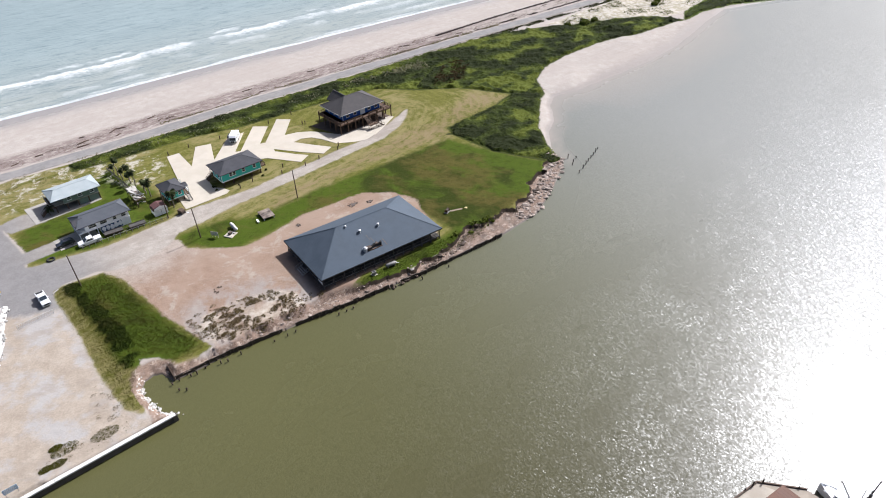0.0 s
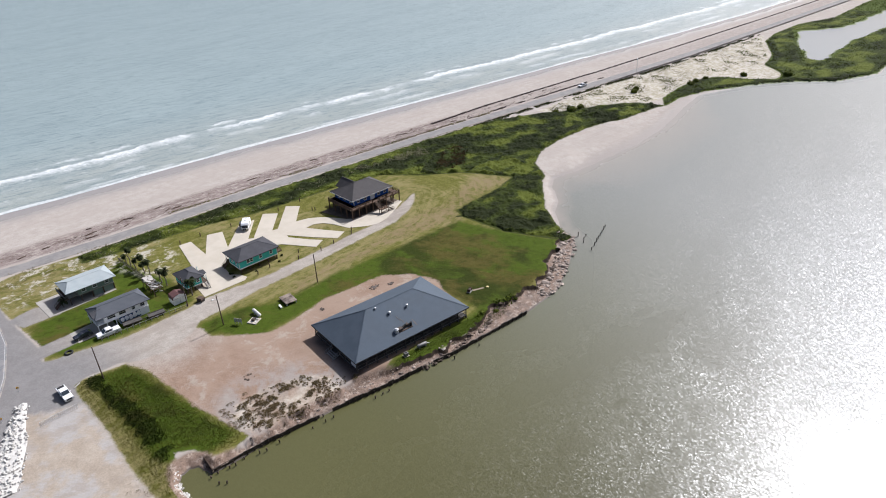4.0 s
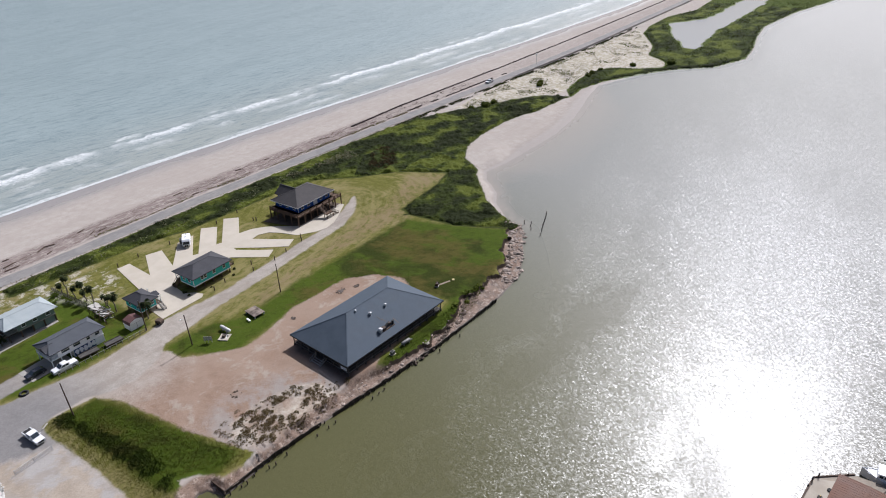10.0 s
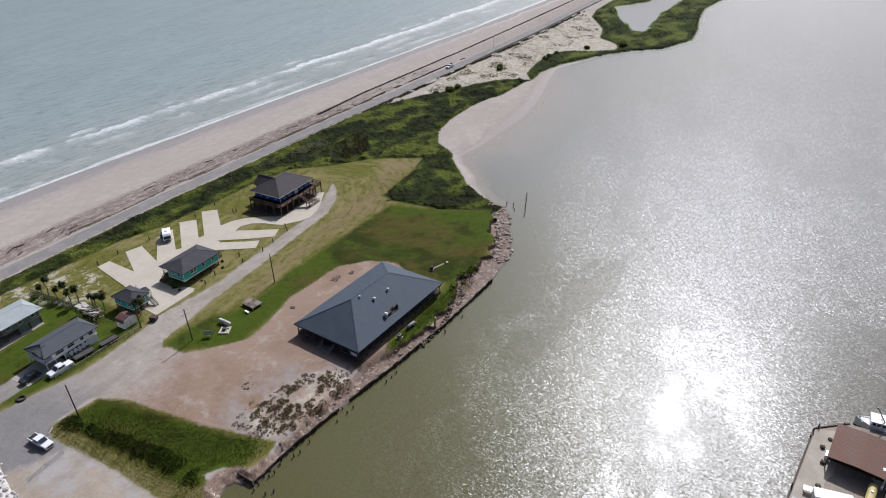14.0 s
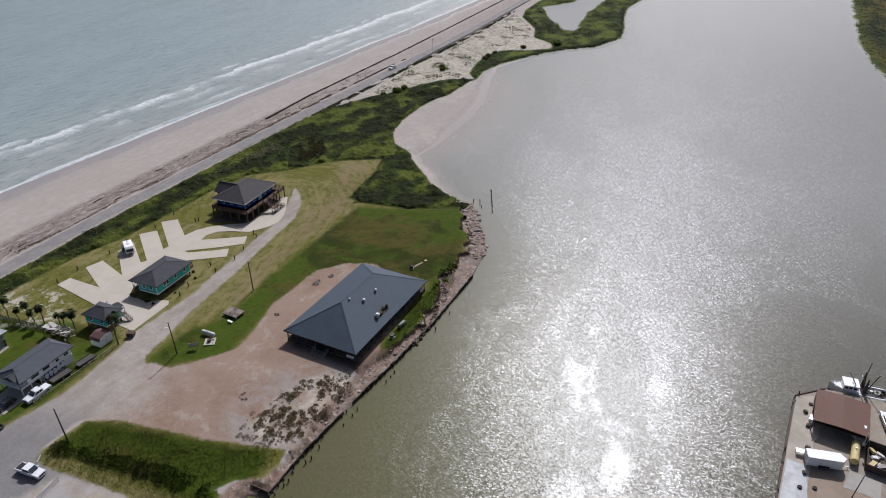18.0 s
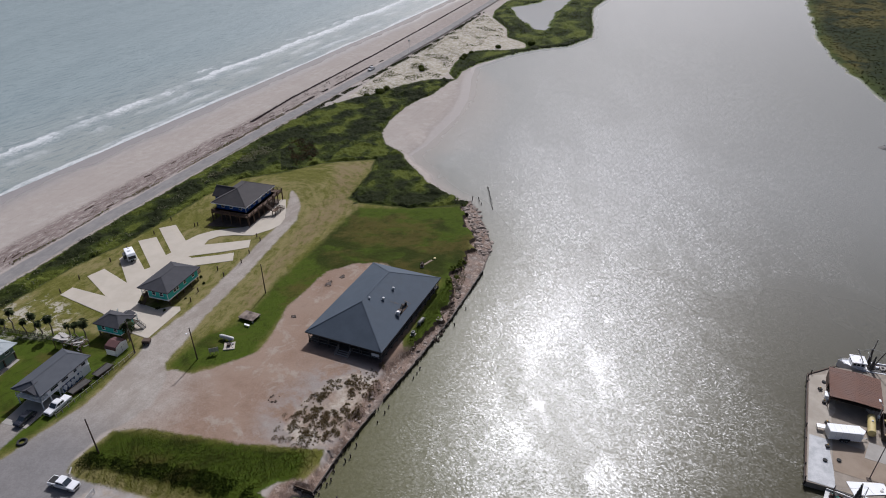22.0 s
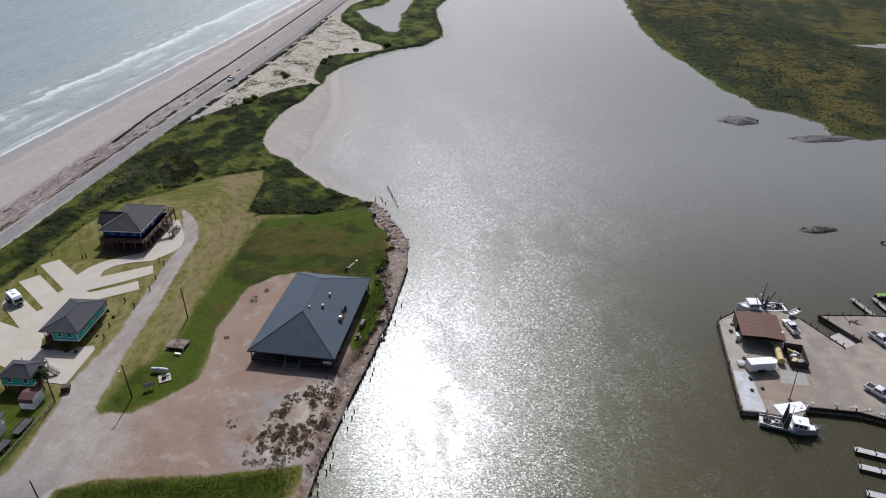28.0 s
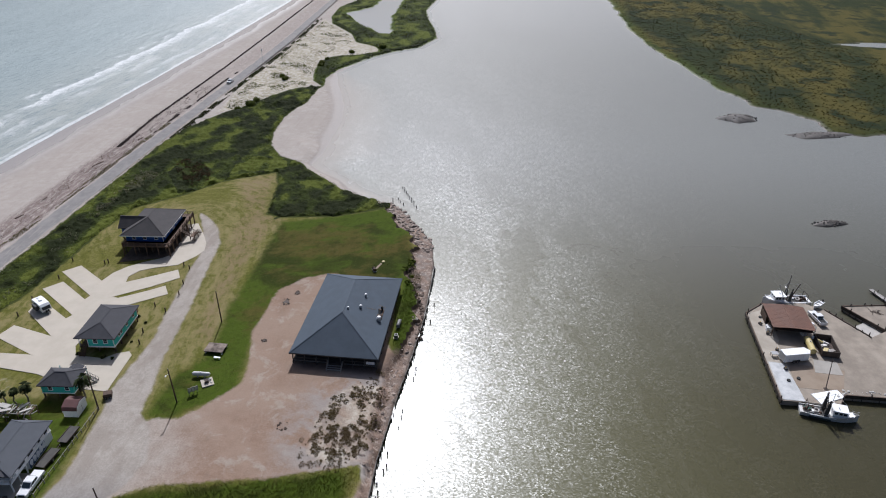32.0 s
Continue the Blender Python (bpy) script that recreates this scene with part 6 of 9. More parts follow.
def pickup(x, y, turn, paint, label, bed="rubber", base=GZ + 0.12, group="parked pickups"):
    """A crew-cab pickup that looks to -y before it is turned."""
    v = thing("pickup_truck", (x, y, base), label, "pickup truck", group, turn=turn)
    part("body", side_profile([(-2.95, 0.5), (-2.98, 0.85), (-2.8, 1.08), (-1.35, 1.2), (1.1, 1.22), (2.9, 1.2), (2.95, 0.6), (2.7, 0.45), (-2.7, 0.42)], -0.98, 0.98, 0.05), M[paint], v)
    cab = part("cab", side_profile([(-1.45, 1.15), (-0.62, 1.85), (-0.45, 1.92), (0.85, 1.92), (1.15, 1.2)], -0.86, 0.86, 0.05), M[paint], v)
    part("windscreen", side_profile([(-1.43, 1.25), (-0.68, 1.86), (-0.72, 1.88), (-1.47, 1.27)], -0.74, 0.74), M["glass"], cab)
    part("rear_window", side_profile([(1.14, 1.32), (0.94, 1.82), (0.97, 1.83), (1.17, 1.33)], -0.68, 0.68), M["glass"], cab)
    for s in (-1, 1):
        x0, x1 = sorted((s * 0.855, s * 0.872))
        part("side_window", side_profile([(-1.15, 1.28), (-0.62, 1.76), (0.05, 1.78), (0.05, 1.28)], x0, x1), M["glass"], cab)
        part("side_window", side_profile([(0.14, 1.28), (0.14, 1.78), (0.72, 1.76), (0.92, 1.28)], x0, x1), M["glass"], cab)
        part("mirror", boxed(*sorted((s * 0.98, s * 1.2)), -1.05, -0.9, 1.25, 1.45, bevel=0.02), M[paint], cab)
        part("headlight", boxed(*sorted((s * 0.62, s * 0.93)), -3.0, -2.9, 0.85, 1.02), M["galvanised"], v)
        part("tail_light", boxed(*sorted((s * 0.86, s * 0.96)), 2.88, 2.97, 0.85, 1.12), M["red_paint"], v)
        for wy in (-1.85, 1.8):
            wheel(v, s * 0.86, wy)
    part("bed_liner", boxed(-0.8, 0.8, 1.25, 2.78, 1.19, 1.235), M[bed], v, "dark truck bed")
    part("grille", boxed(-0.6, 0.6, -3.0, -2.95, 0.62, 0.98), M["rubber"], v)
    part("front_bumper", boxed(-0.97, 0.97, -3.06, -2.92, 0.42, 0.6, bevel=0.03), M["steel"], v)
    part("rear_bumper", boxed(-0.95, 0.95, 2.9, 3.05, 0.45, 0.62, bevel=0.03), M["steel"], v)
    return v


pickup(-39.3, 1.2, 2, "car_white", "white pickup truck with an open black bed parked near the gate", base=GZ)
pickup(-23.0, 18.6, -92, "car_white", "white pickup truck with a covered pale bed beside the white house", "car_white", base=GZ)
pickup(12.1, -163.9, -54, "car_white", "white pickup truck with a cluttered bed parked on the dock", base=1.35)
pickup(32.0, -174.1, -68, "car_white", "white crew-cab pickup truck with a black bed on the dock", base=1.35)
pickup(35.8, -153.9, 96, "car_white", "white pickup truck with an open bed beside the dock shed", base=1.35)
pickup(34.0, -180.8, -60, "car_silver", "silver pickup truck parked on the far side of the dock", base=1.35)

pickup(246.0, float(road_y(246.0)) + 4.4, -94, "car_white", "white pickup truck on the beach road beyond the scrub", base=GZ + 0.07)

suv = thing("dark_car", (-28.2, 22.2, GZ + 0.09), "dark car parked at the mouth of the carport", "car", turn=-90)
part("body", side_profile([(-2.3, 0.35), (-2.35, 0.7), (-2.1, 0.9), (-1.2, 0.98), (2.1, 1.0), (2.3, 0.8), (2.3, 0.35)], -0.9, 0.9, 0.05), M["car_dark"], suv)
part("cabin", side_profile([(-1.25, 0.95), (-0.5, 1.5), (1.5, 1.52), (2.1, 0.98)], -0.78, 0.78, 0.05), M["glass"], suv)
part("roof", boxed(-0.74, 0.74, -0.5, 1.5, 1.49, 1.54, bevel=0.02), M["car_dark"], suv)
for wx_, wy_ in ((-0.8, -1.45), (0.8, -1.45), (-0.8, 1.4), (0.8, 1.4)):
    wheel(suv, wx_, wy_, 0.33, 0.22)

rv = thing("travel_trailer", (33.6, 47.2, CONC + 0.01), "white travel trailer with a rounded roof parked on a concrete bay", "caravan", turn=-38)
rv.scale = (1.0, 0.84, 1.0)
part("body", side_profile([(-3.2, 0.55), (-3.45, 1.1), (-3.1, 2.05), (-2.4, 2.6), (2.7, 2.65), (3.2, 2.3), (3.25, 0.6)], -1.22, 1.22, 0.12), M["white_paint"], rv)
part("skirt", boxed(-1.2, 1.2, -2.9, 3.1, 0.42, 0.62), M["car_silver"], rv)
part("front_window", side_profile([(-3.46, 1.2), (-3.16, 2.02), (-3.06, 2.0), (-3.36, 1.18)], -1.0, 1.0), M["screen"], rv, "dark wraparound front window")
part("rear_window", boxed(-0.7, 0.7, 3.24, 3.29, 1.3, 1.9), M["glass"], rv)
for s in (-1, 1):
    x0, x1 = sorted((s * 1.215, s * 1.235))
    for yy in (-1.8, 0.8):
        part("side_window", boxed(x0, x1, yy - 0.5, yy + 0.5, 1.35, 1.95), M["glass"], rv)
    wheel(rv, s * 1.05, 0.4, 0.36)
    wheel(rv, s * 1.05, 1.25, 0.36)
part("slide_out", boxed(-2.0, -1.2, -1.6, 0.9, 0.9, 2.2, bevel=0.03), M["screen"], rv, "dark slide-out room")
part("gas_bottle", rodded((-0.3, -3.75, 0.5), (-0.3, -3.75, 1.05), 0.2, n=12), M["rubber"], rv)
part("gas_bottle", rodded((0.25, -3.75, 0.5), (0.25, -3.75, 1.05), 0.2, n=12), M["rubber"], rv)
part("door", boxed(1.215, 1.24, -0.75, -0.1, 0.7, 2.3), M["galvanised"], rv)
part("air_conditioner", boxed(-0.35, 0.35, -0.4, 0.5, 2.6, 2.88, bevel=0.05), M["white_paint"], rv)
part("roof_vent", boxed(-0.25, 0.25, 1.6, 2.1, 2.62, 2.75, bevel=0.03), M["galvanised"], rv)
part("drawbar", beamed((-0.5, -3.2, 0.5), (0, -4.5, 0.48), 0.09, 0.1), M["steel"], rv)
part("drawbar", beamed((0.5, -3.2, 0.5), (0, -4.5, 0.48), 0.09, 0.1), M["steel"], rv)
part("jack", rodded((0, -4.3, 0.0), (0, -4.3, 0.8), 0.05), M["steel"], rv)

# ---- yard things by the houses ----
shed = thing("storage_shed", (-3.1, 20.3, GZ), "white storage shed with a dark red barn roof", "shed", turn=-90)
part("wall", boxed(-1.5, 1.5, -1.9, 1.9, 0, 1.9), M["white_paint"], shed)
bm = side_profile([(-2.05, 1.8), (-1.75, 2.6), (0, 3.15), (1.75, 2.6), (2.05, 1.8)], -1.6, 1.6)
part("roof", bm, M["barn_red"], shed, "dark red gambrel roof")
part("gable", side_profile([(-1.9, 1.85), (-1.65, 2.5), (0, 3.0), (1.65, 2.5), (1.9, 1.85)], -1.63, 1.63), M["white_paint"], shed)
d1 = part("door", boxed(1.49, 1.54, -0.9, 0.9, 0.05, 1.85), M["white_paint"], shed)
part("door_trim", boxed(1.535, 1.56, -0.03, 0.03, 0.05, 1.85), M["barn_red"], d1)

cart = thing("utility_cart", (1.3, 15.4, GZ), "rusty brown covered utility cart by the drive", "cart", turn=20)
part("tray", boxed(-0.7, 0.7, -0.9, 0.9, 0.45, 0.95, bevel=0.04), M["rust"], cart)
part("cover", side_profile([(-0.95, 0.95), (-0.8, 1.3), (0.8, 1.35), (0.95, 0.95)], -0.72, 0.72, 0.03), M["wood_dark"], cart)
for s in (-1, 1):
    wheel(cart, s * 0.68, 0.5, 0.3, 0.18), wheel(cart, s * 0.68, -0.5, 0.3, 0.18)


def flat_trailer(x, y, turn, label, deck, length=4.4):
    t = thing("flat_trailer", (x, y, GZ), label, "trailer", turn=turn)
    part("deck", boxed(-1.0, 1.0, -length / 2, length / 2, 0.55, 0.68), M[deck], t)
    for s in (-1, 1):
        part("side_rail", boxed(*sorted((s * 0.96, s * 1.04)), -length / 2, length / 2, 0.5, 0.85), M["rust"], t)
        wheel(t, s * 1.12, 0.2, 0.33, 0.2)
    part("drawbar", beamed((0, -length / 2, 0.5), (0, -length / 2 - 1.3, 0.45), 0.1, 0.1), M["rust"], t)
    part("jack", rodded((0, -length / 2 - 1.1, 0.0), (0, -length / 2 - 1.1, 0.6), 0.04), M["steel"], t)
    return t


flat_trailer(-10.4, 18.0, 84, "grey flat trailer on the grass by the drive", "wood_dim")
flat_trailer(-16.6, 18.9, 82, "dark flat trailer loaded with planks beside the white house", "wood_dim", 4.8)
junk = thing("salvage_frame", (-5.4, 31.6, GZ), "weathered timber frame stacked with white sheets and boards", "frame")
for y in (-4.0, -1.4, 1.3, 4.0):
    for x in (-1.3, 1.3):
        part("leg", boxed(x - 0.07, x + 0.07, y - 0.07, y + 0.07, -0.05, 2.2), M["wood_brown"], junk)
    part("crossbeam", boxed(-1.45, 1.45, y - 0.06, y + 0.06, 2.06, 2.2), M["wood_brown"], junk)
for x in (-1.3, 0.0, 1.3):
    part("beam", boxed(x - 0.06, x + 0.06, -4.2, 4.2, 2.2, 2.34), M["wood_grey"], junk)
r = random.Random(8)
for k in range(22):
    b = part("board", boxed(-1.2, 1.2, -0.1, 0.1, -0.025, 0.025), M["wood_grey" if k % 3 else "wood_brown"], junk)
    b.matrix_basis = pose(r.uniform(-0.5, 0.5), -4.0 + 8.0 * k / 21, 2.38 + 0.012 * k, r.uniform(-4, 4), r.uniform(-5, 5), r.uniform(-12, 12))
for x, y, w, ln, z, a in ((-0.4, 3.2, 0.8, 0.9, 2.75, 8), (0.5, 2.0, 0.6, 1.1, 2.8, -14), (-0.7, 1.2, 0.4, 1.0, 2.72, 25), (0.9, 3.6, 0.35, 0.5, 2.78, 4), (0.6, -1.8, 0.3, 1.3, 2.66, 70), (-0.5, -2.9, 0.25, 1.1, 2.62, 40)):
    b = part("sheet", boxed(-w, w, -ln, ln, -0.03, 0.03), M["concrete_old"], junk, "dull white sheet")
    b.matrix_basis = pose(x, y, z, 4, 3, a)
for k in range(7):
    b = part("offcut", boxed(-0.6, 0.6, -0.09, 0.09, -0.06, 0.06), M["wood_dark" if k % 2 else "wood_grey"], junk)
    b.matrix_basis = pose(r.uniform(-0.9, 0.9), r.uniform(-3.4, 3.4), 0.1 + 0.1 * k, 0, 0, r.uniform(0, 180))

fence = thing("yard_fence", (-14, 16.3, GZ), "low weathered rail fence along the drive", "fence")
for k in range(15):
    x = -11.4 + 22.6 * k / 14
    part("post", boxed(x - 0.07, x + 0.07, -0.05 * x - 0.07, -0.05 * x + 0.07, -0.2, 1.0), M["wood_grey"], fence)
for z in (0.4, 0.85):
    part("rail", beamed((-11.4, 0.57, z), (11.2, -0.56, z), 0.05, 0.1), M["leaf_dry" if z < 0.5 else "wood_grey"], fence)
side_fence = thing("paling_fence", (-5.0, 43.0, GZ), "dark timber paling fence between the lots", "fence")
for k in range(26):
    y = -14 + 28 * k / 25
    part("post", boxed(-0.06 - 0.06 * y, 0.06 - 0.06 * y, y - 0.06, y + 0.06, -0.2, 1.5), M["wood_dark"], side_fence)
for z in (0.4, 1.2):
    part("rail", beamed((0.84, -14, z), (-0.84, 14, z), 0.05, 0.1), M["wood_dark"], side_fence)
bm = bmesh.new()
for k in range(90):
    y = -14 + 28 * k / 90
    box(bm, -0.04 - 0.06 * y, -0.01 - 0.06 * y, y, y + 0.12, 0.05, 1.35 + 0.08 * math.sin(k * 7.0))
tagged(part("paling", bm, M["wood_grey"], side_fence), kind="stuff")


def bollard(x, y, h=1.3, material="wood_dark", label="short dark timber post at the lawn's edge"):
    b = thing("post", (x, y, GZ), label, "post", "posts round the lawn")
    part("shaft", rodded((0, 0, -0.3), (0.02, 0, h), 0.17, 0.16), M[material], b)
    part("cap", rodded((0.02, 0, h), (0.02, 0, h + 0.06), 0.19, 0.12), M[material], b)


for x, y in ((12.6, 53.0), (19.8, 53.3), (30.3, 51.8), (37.5, 52.0), (48.2, 50.6), (57.9, 51.6), (56.6, 41.6), (57.3, 40.9), (56.5, 18.6), (54.8, 16.4), (47.0, 15.4), (41.5, 14.6), (33.5, 15.2), (24.6, 17.4), (20.0, 16.4), (35.8, 18.8)):
    bollard(x, y)
for x, y in ((-46.6, 11.2), (-52.3, 2.2)):
    b = thing("warning_post", (x, y, GZ), "yellow and black warning post beside the street", "post", "warning posts")
    part("shaft", rodded((0, 0, -0.2), (0, 0, 1.1), 0.07), M["steel"], b)
    part("panel", boxed(-0.28, 0.28, -0.02, 0.02, 0.7, 1.25), M["sign_yellow"], b)
    part("stripe", boxed(-0.2, 0.2, -0.026, 0.026, 0.88, 1.02), M["rubber"], b)

gate = thing("pipe_gate", (-42.7, -5.55, GZ), "long grey metal pipe gate across the lot's entrance", "gate", turn=3)
for x in (-3.9, 0.0, 3.9):
    part("upright", rodded((x, 0, -0.2), (x, 0, 1.35), 0.05), M["galvanised"], gate)
for z in (0.25, 0.5, 0.75, 1.0, 1.25):
    part("rail", rodded((-3.9, 0, z), (3.9, 0, z), 0.035), M["galvanised"], gate)
for x in (-1.95, 1.95):
    part("brace", rodded((x - 1.9, 0.02, 0.25), (x + 1.9, 0.02, 1.25), 0.025), M["galvanised"], gate)
post = thing("log_post", (-36.2, 2.9, GZ), "short weathered log lying at the corner of the grass", "log", turn=30)
part("log", rodded((-0.9, 0, 0.14), (0.9, 0, 0.2), 0.16), M["wood_grey"], post)

sign = thing("notice_sign", (-58.3, -52.0, GZ), "pale blue notice sign on two posts by the quay", "sign")
for x in (-0.95, 0.95):
    part("leg", boxed(x - 0.05, x + 0.05, -0.05, 0.05, -0.2, 1.9), M["wood_grey"], sign)
panel = part("panel", boxed(-1.2, 1.2, -0.09, -0.05, 0.75, 1.9), M["sign_blue"], sign)
for k in range(4):
    part("text_bar", boxed(-0.95, 0.95 - 0.3 * (k % 2), -0.096, -0.09, 1.62 - 0.24 * k, 1.74 - 0.24 * k), M["white_paint"], panel)

# ---- things on the lawn ----
tank = thing("propane_tank", (8.55, -2.5, GZ), "dull white propane tank on a concrete cradle", "tank", turn=-3)
tank.scale = (0.85, 0.8, 0.9)
bm = bmesh.new()
prev = None
for y, rad in ((-2.6, 0.05), (-2.5, 0.32), (-2.3, 0.48), (-2.0, 0.56), (2.0, 0.56), (2.3, 0.48), (2.5, 0.32), (2.6, 0.05)):
    ring = [bm.verts.new((rad * math.cos(a), y, 0.95 + rad * math.sin(a))) for a in np.linspace(0, math.tau, 17)[:-1]]
    if prev:
        for k in range(16):
            bm.faces.new((prev[k], prev[(k + 1) % 16], ring[(k + 1) % 16], ring[k]))
    prev = ring
part("shell", bm, M["tank_white"], tank, smooth=True)
for y in (-1.0, 1.0):
    part("cradle", boxed(-0.5, 0.5, y - 0.12, y + 0.12, -0.05, 0.6), M["concrete_old"], tank)
part("valve_dome", rodded((0, 0, 1.42), (0, 0, 1.62), 0.16), M["galvanised"], tank)
base = thing("well_slab", (6.6, -4.4, GZ), "low concrete slab with pump parts beside the tank", "slab", turn=-62)
part("slab", boxed(-1.3, 1.3, -1.4, 1.4, -0.1, 0.22, bevel=0.03), M["concrete"], base)
part("pump", boxed(-0.5, 0.3, -0.5, 0.4, 0.22, 0.85, bevel=0.05), M["rust"], base)
part("pipe", rodded((0.3, 0.6, 0.3), (0.9, -0.9, 0.3), 0.08), M["steel"], base)
part("block", boxed(0.5, 1.0, 0.3, 0.9, 0.22, 0.5), M["concrete_old"], base)
board = thing("display_board", (3.0, -2.6, GZ), "grey display board on posts on the lawn", "sign", turn=-55)
for x in (-0.9, 0.0, 0.9):
    part("post", boxed(x - 0.05, x + 0.05, -0.05, 0.05, -0.2, 1.9), M["wood_grey"], board)
panel = part("panel", boxed(-1.1, 1.1, -0.1, -0.05, 0.7, 1.85), M["wood_grey"], board)
for x in (-0.7, 0.0, 0.7):
    part("sheet", boxed(x - 0.28, x + 0.28, -0.106, -0.1, 0.85, 1.7), M["galvanised"], panel)
table = thing("stone_table", (18.3, -2.7, GZ), "broad weathered slab table on short legs on the lawn", "table", turn=-6)
part("top", boxed(-1.7, 1.7, -2.3, 2.3, 0.6, 0.76, bevel=0.03), M["stone"], table)
for x in (-1.4, 1.4):
    for y in (-2.0, 2.0):
        part("leg", boxed(x - 0.14, x + 0.14, y - 0.14, y + 0.14, -0.1, 0.6), M["concrete_bleached"], table)
bench = thing("low_bench", (15.0, -4.0, GZ), "small white bench on the grass", "bench", turn=-10)
part("seat", boxed(-0.25, 0.25, -0.8, 0.8, 0.4, 0.48), M["white_paint"], bench)
for y in (-0.6, 0.6):
    part("leg", boxed(-0.2, 0.2, y - 0.05, y + 0.05, -0.05, 0.4), M["white_paint"], bench)
for x, y, rad, ashy in ((39.3, -14.9, 1.5, True), (43.6, -17.0, 0.9, True), (22.3, -13.2, 0.7, True), (-6.3, -24.2, 1.3, False)):
    fp = thing("fire_ring", (x, y, GZ), "dark stones and ash of an old fire on the packed clay" if ashy else "loose ring of small brown stones on the packed clay", "fire pit", "fire rings")
    rr = random.Random(int(x * 3))
    if ashy:
        part("ash", prism([(rad * (0.62 + 0.16 * math.sin(3 * a + x) + 0.1 * math.sin(7 * a)) * math.cos(a), 0.8 * rad * (0.62 + 0.16 * math.sin(3 * a + x)) * math.sin(a)) for a in np.linspace(0, math.tau, 25)[:-1]], -0.1, 0.06), M["dark_ash"], fp)
    mesh = rough_rock(301, 0.7)
    mesh.materials.append(M["rust" if ashy else "earth_and_shade"])
    for k in range(int(14 * rad) + 6):
        a, s, q = rr.uniform(0, 6.283), rr.uniform(0.12, 0.36), rad * rr.uniform(0.6, 1.15)
        ob = new("stone", mesh)
        ob.parent = fp
        ob.matrix_basis = pose(q * math.cos(a), 0.8 * q * math.sin(a), 0.06, 0, 0, rr.uniform(0, 360)) @ Matrix.Diagonal((s * 1.5, s, s, 1))
old = thing("rusted_winch", (55.9, -36.6, GZ), "old rusted winch on a timber skid in the grass", "machinery", turn=20)
part("skid", boxed(-0.9, 0.9, -0.5, 0.5, -0.05, 0.2), M["wood_grey"], old)
part("drum", rodded((-0.5, 0, 0.6), (0.5, 0, 0.6), 0.38, n=14), M["rust"], old)
for x in (-0.6, 0.6):
    part("side_plate", boxed(x - 0.05, x + 0.05, -0.45, 0.45, 0.15, 1.05), M["wood_brown"], old)
slabs = thing("pale_slab", (58.6, -37.6, GZ), "narrow pale concrete path slab in the grass", "slab", turn=-22)
part("slab", boxed(-1.9, 1.6, -0.32, 0.32, -0.1, 0.06), M["dock_clay"], slabs)
part("cover", rodded((2.6, -0.2, -0.1), (2.6, -0.2, 0.3), 0.4, n=14), M["yellow_paint"], slabs)

# beside the hall
ac = thing("air_conditioner", (24.6, -45.3, GZ), "grey air-conditioning condenser on a pad beside the hall", "air conditioner", turn=-5)
part("pad", boxed(-0.7, 0.7, -0.6, 0.6, -0.2, 0.08), M["concrete"], ac)
part("case", boxed(-0.5, 0.5, -0.42, 0.42, 0.08, 0.95, bevel=0.03), M["dull_steel"], ac)
part("fan_grille", rodded((0, 0, 0.95), (0, 0, 0.99), 0.34, n=14), M["rubber"], ac)
tank2 = thing("water_tank", (29.6, -45.6, GZ), "grey pressure tank with pipes beside the hall", "tank", turn=-8)
bm = bmesh.new()
prev = None
for x, rad in ((-1.5, 0.05), (-1.4, 0.3), (-1.15, 0.48), (1.15, 0.48), (1.4, 0.3), (1.5, 0.05)):
    ring = [bm.verts.new((x, rad * math.cos(a), 0.75 + rad * math.sin(a))) for a in np.linspace(0, math.tau, 15)[:-1]]
    if prev:
        for k in range(14):
            bm.faces.new((prev[k], prev[(k + 1) % 14], ring[(k + 1) % 14], ring[k]))
    prev = ring
part("shell", bm, M["dull_steel"], tank2, smooth=True)
for x in (-0.9, 0.9):
    part("foot", boxed(x - 0.1, x + 0.1, -0.4, 0.4, -0.1, 0.4), M["concrete_old"], tank2)
part("pipe", rodded((1.4, 0, 0.7), (2.2, -0.2, 0.3), 0.07), M["steel"], tank2)
part("pipe", rodded((-1.4, 0, 0.7), (-2.0, 0.3, 0.1), 0.07), M["steel"], tank2)
mast = thing("beach_mast", (289, 54.5, GZ), "thin grey mast with a small sign beside the beach road", "mast")
part("pole", rodded((0, 0, -0.5), (0, 0, 8.5), 0.12, 0.08), M["galvanised"], mast)
part("plate", boxed(-0.06, 0.06, -0.5, 0.5, 7.2, 8.0), M["white_paint"], mast)


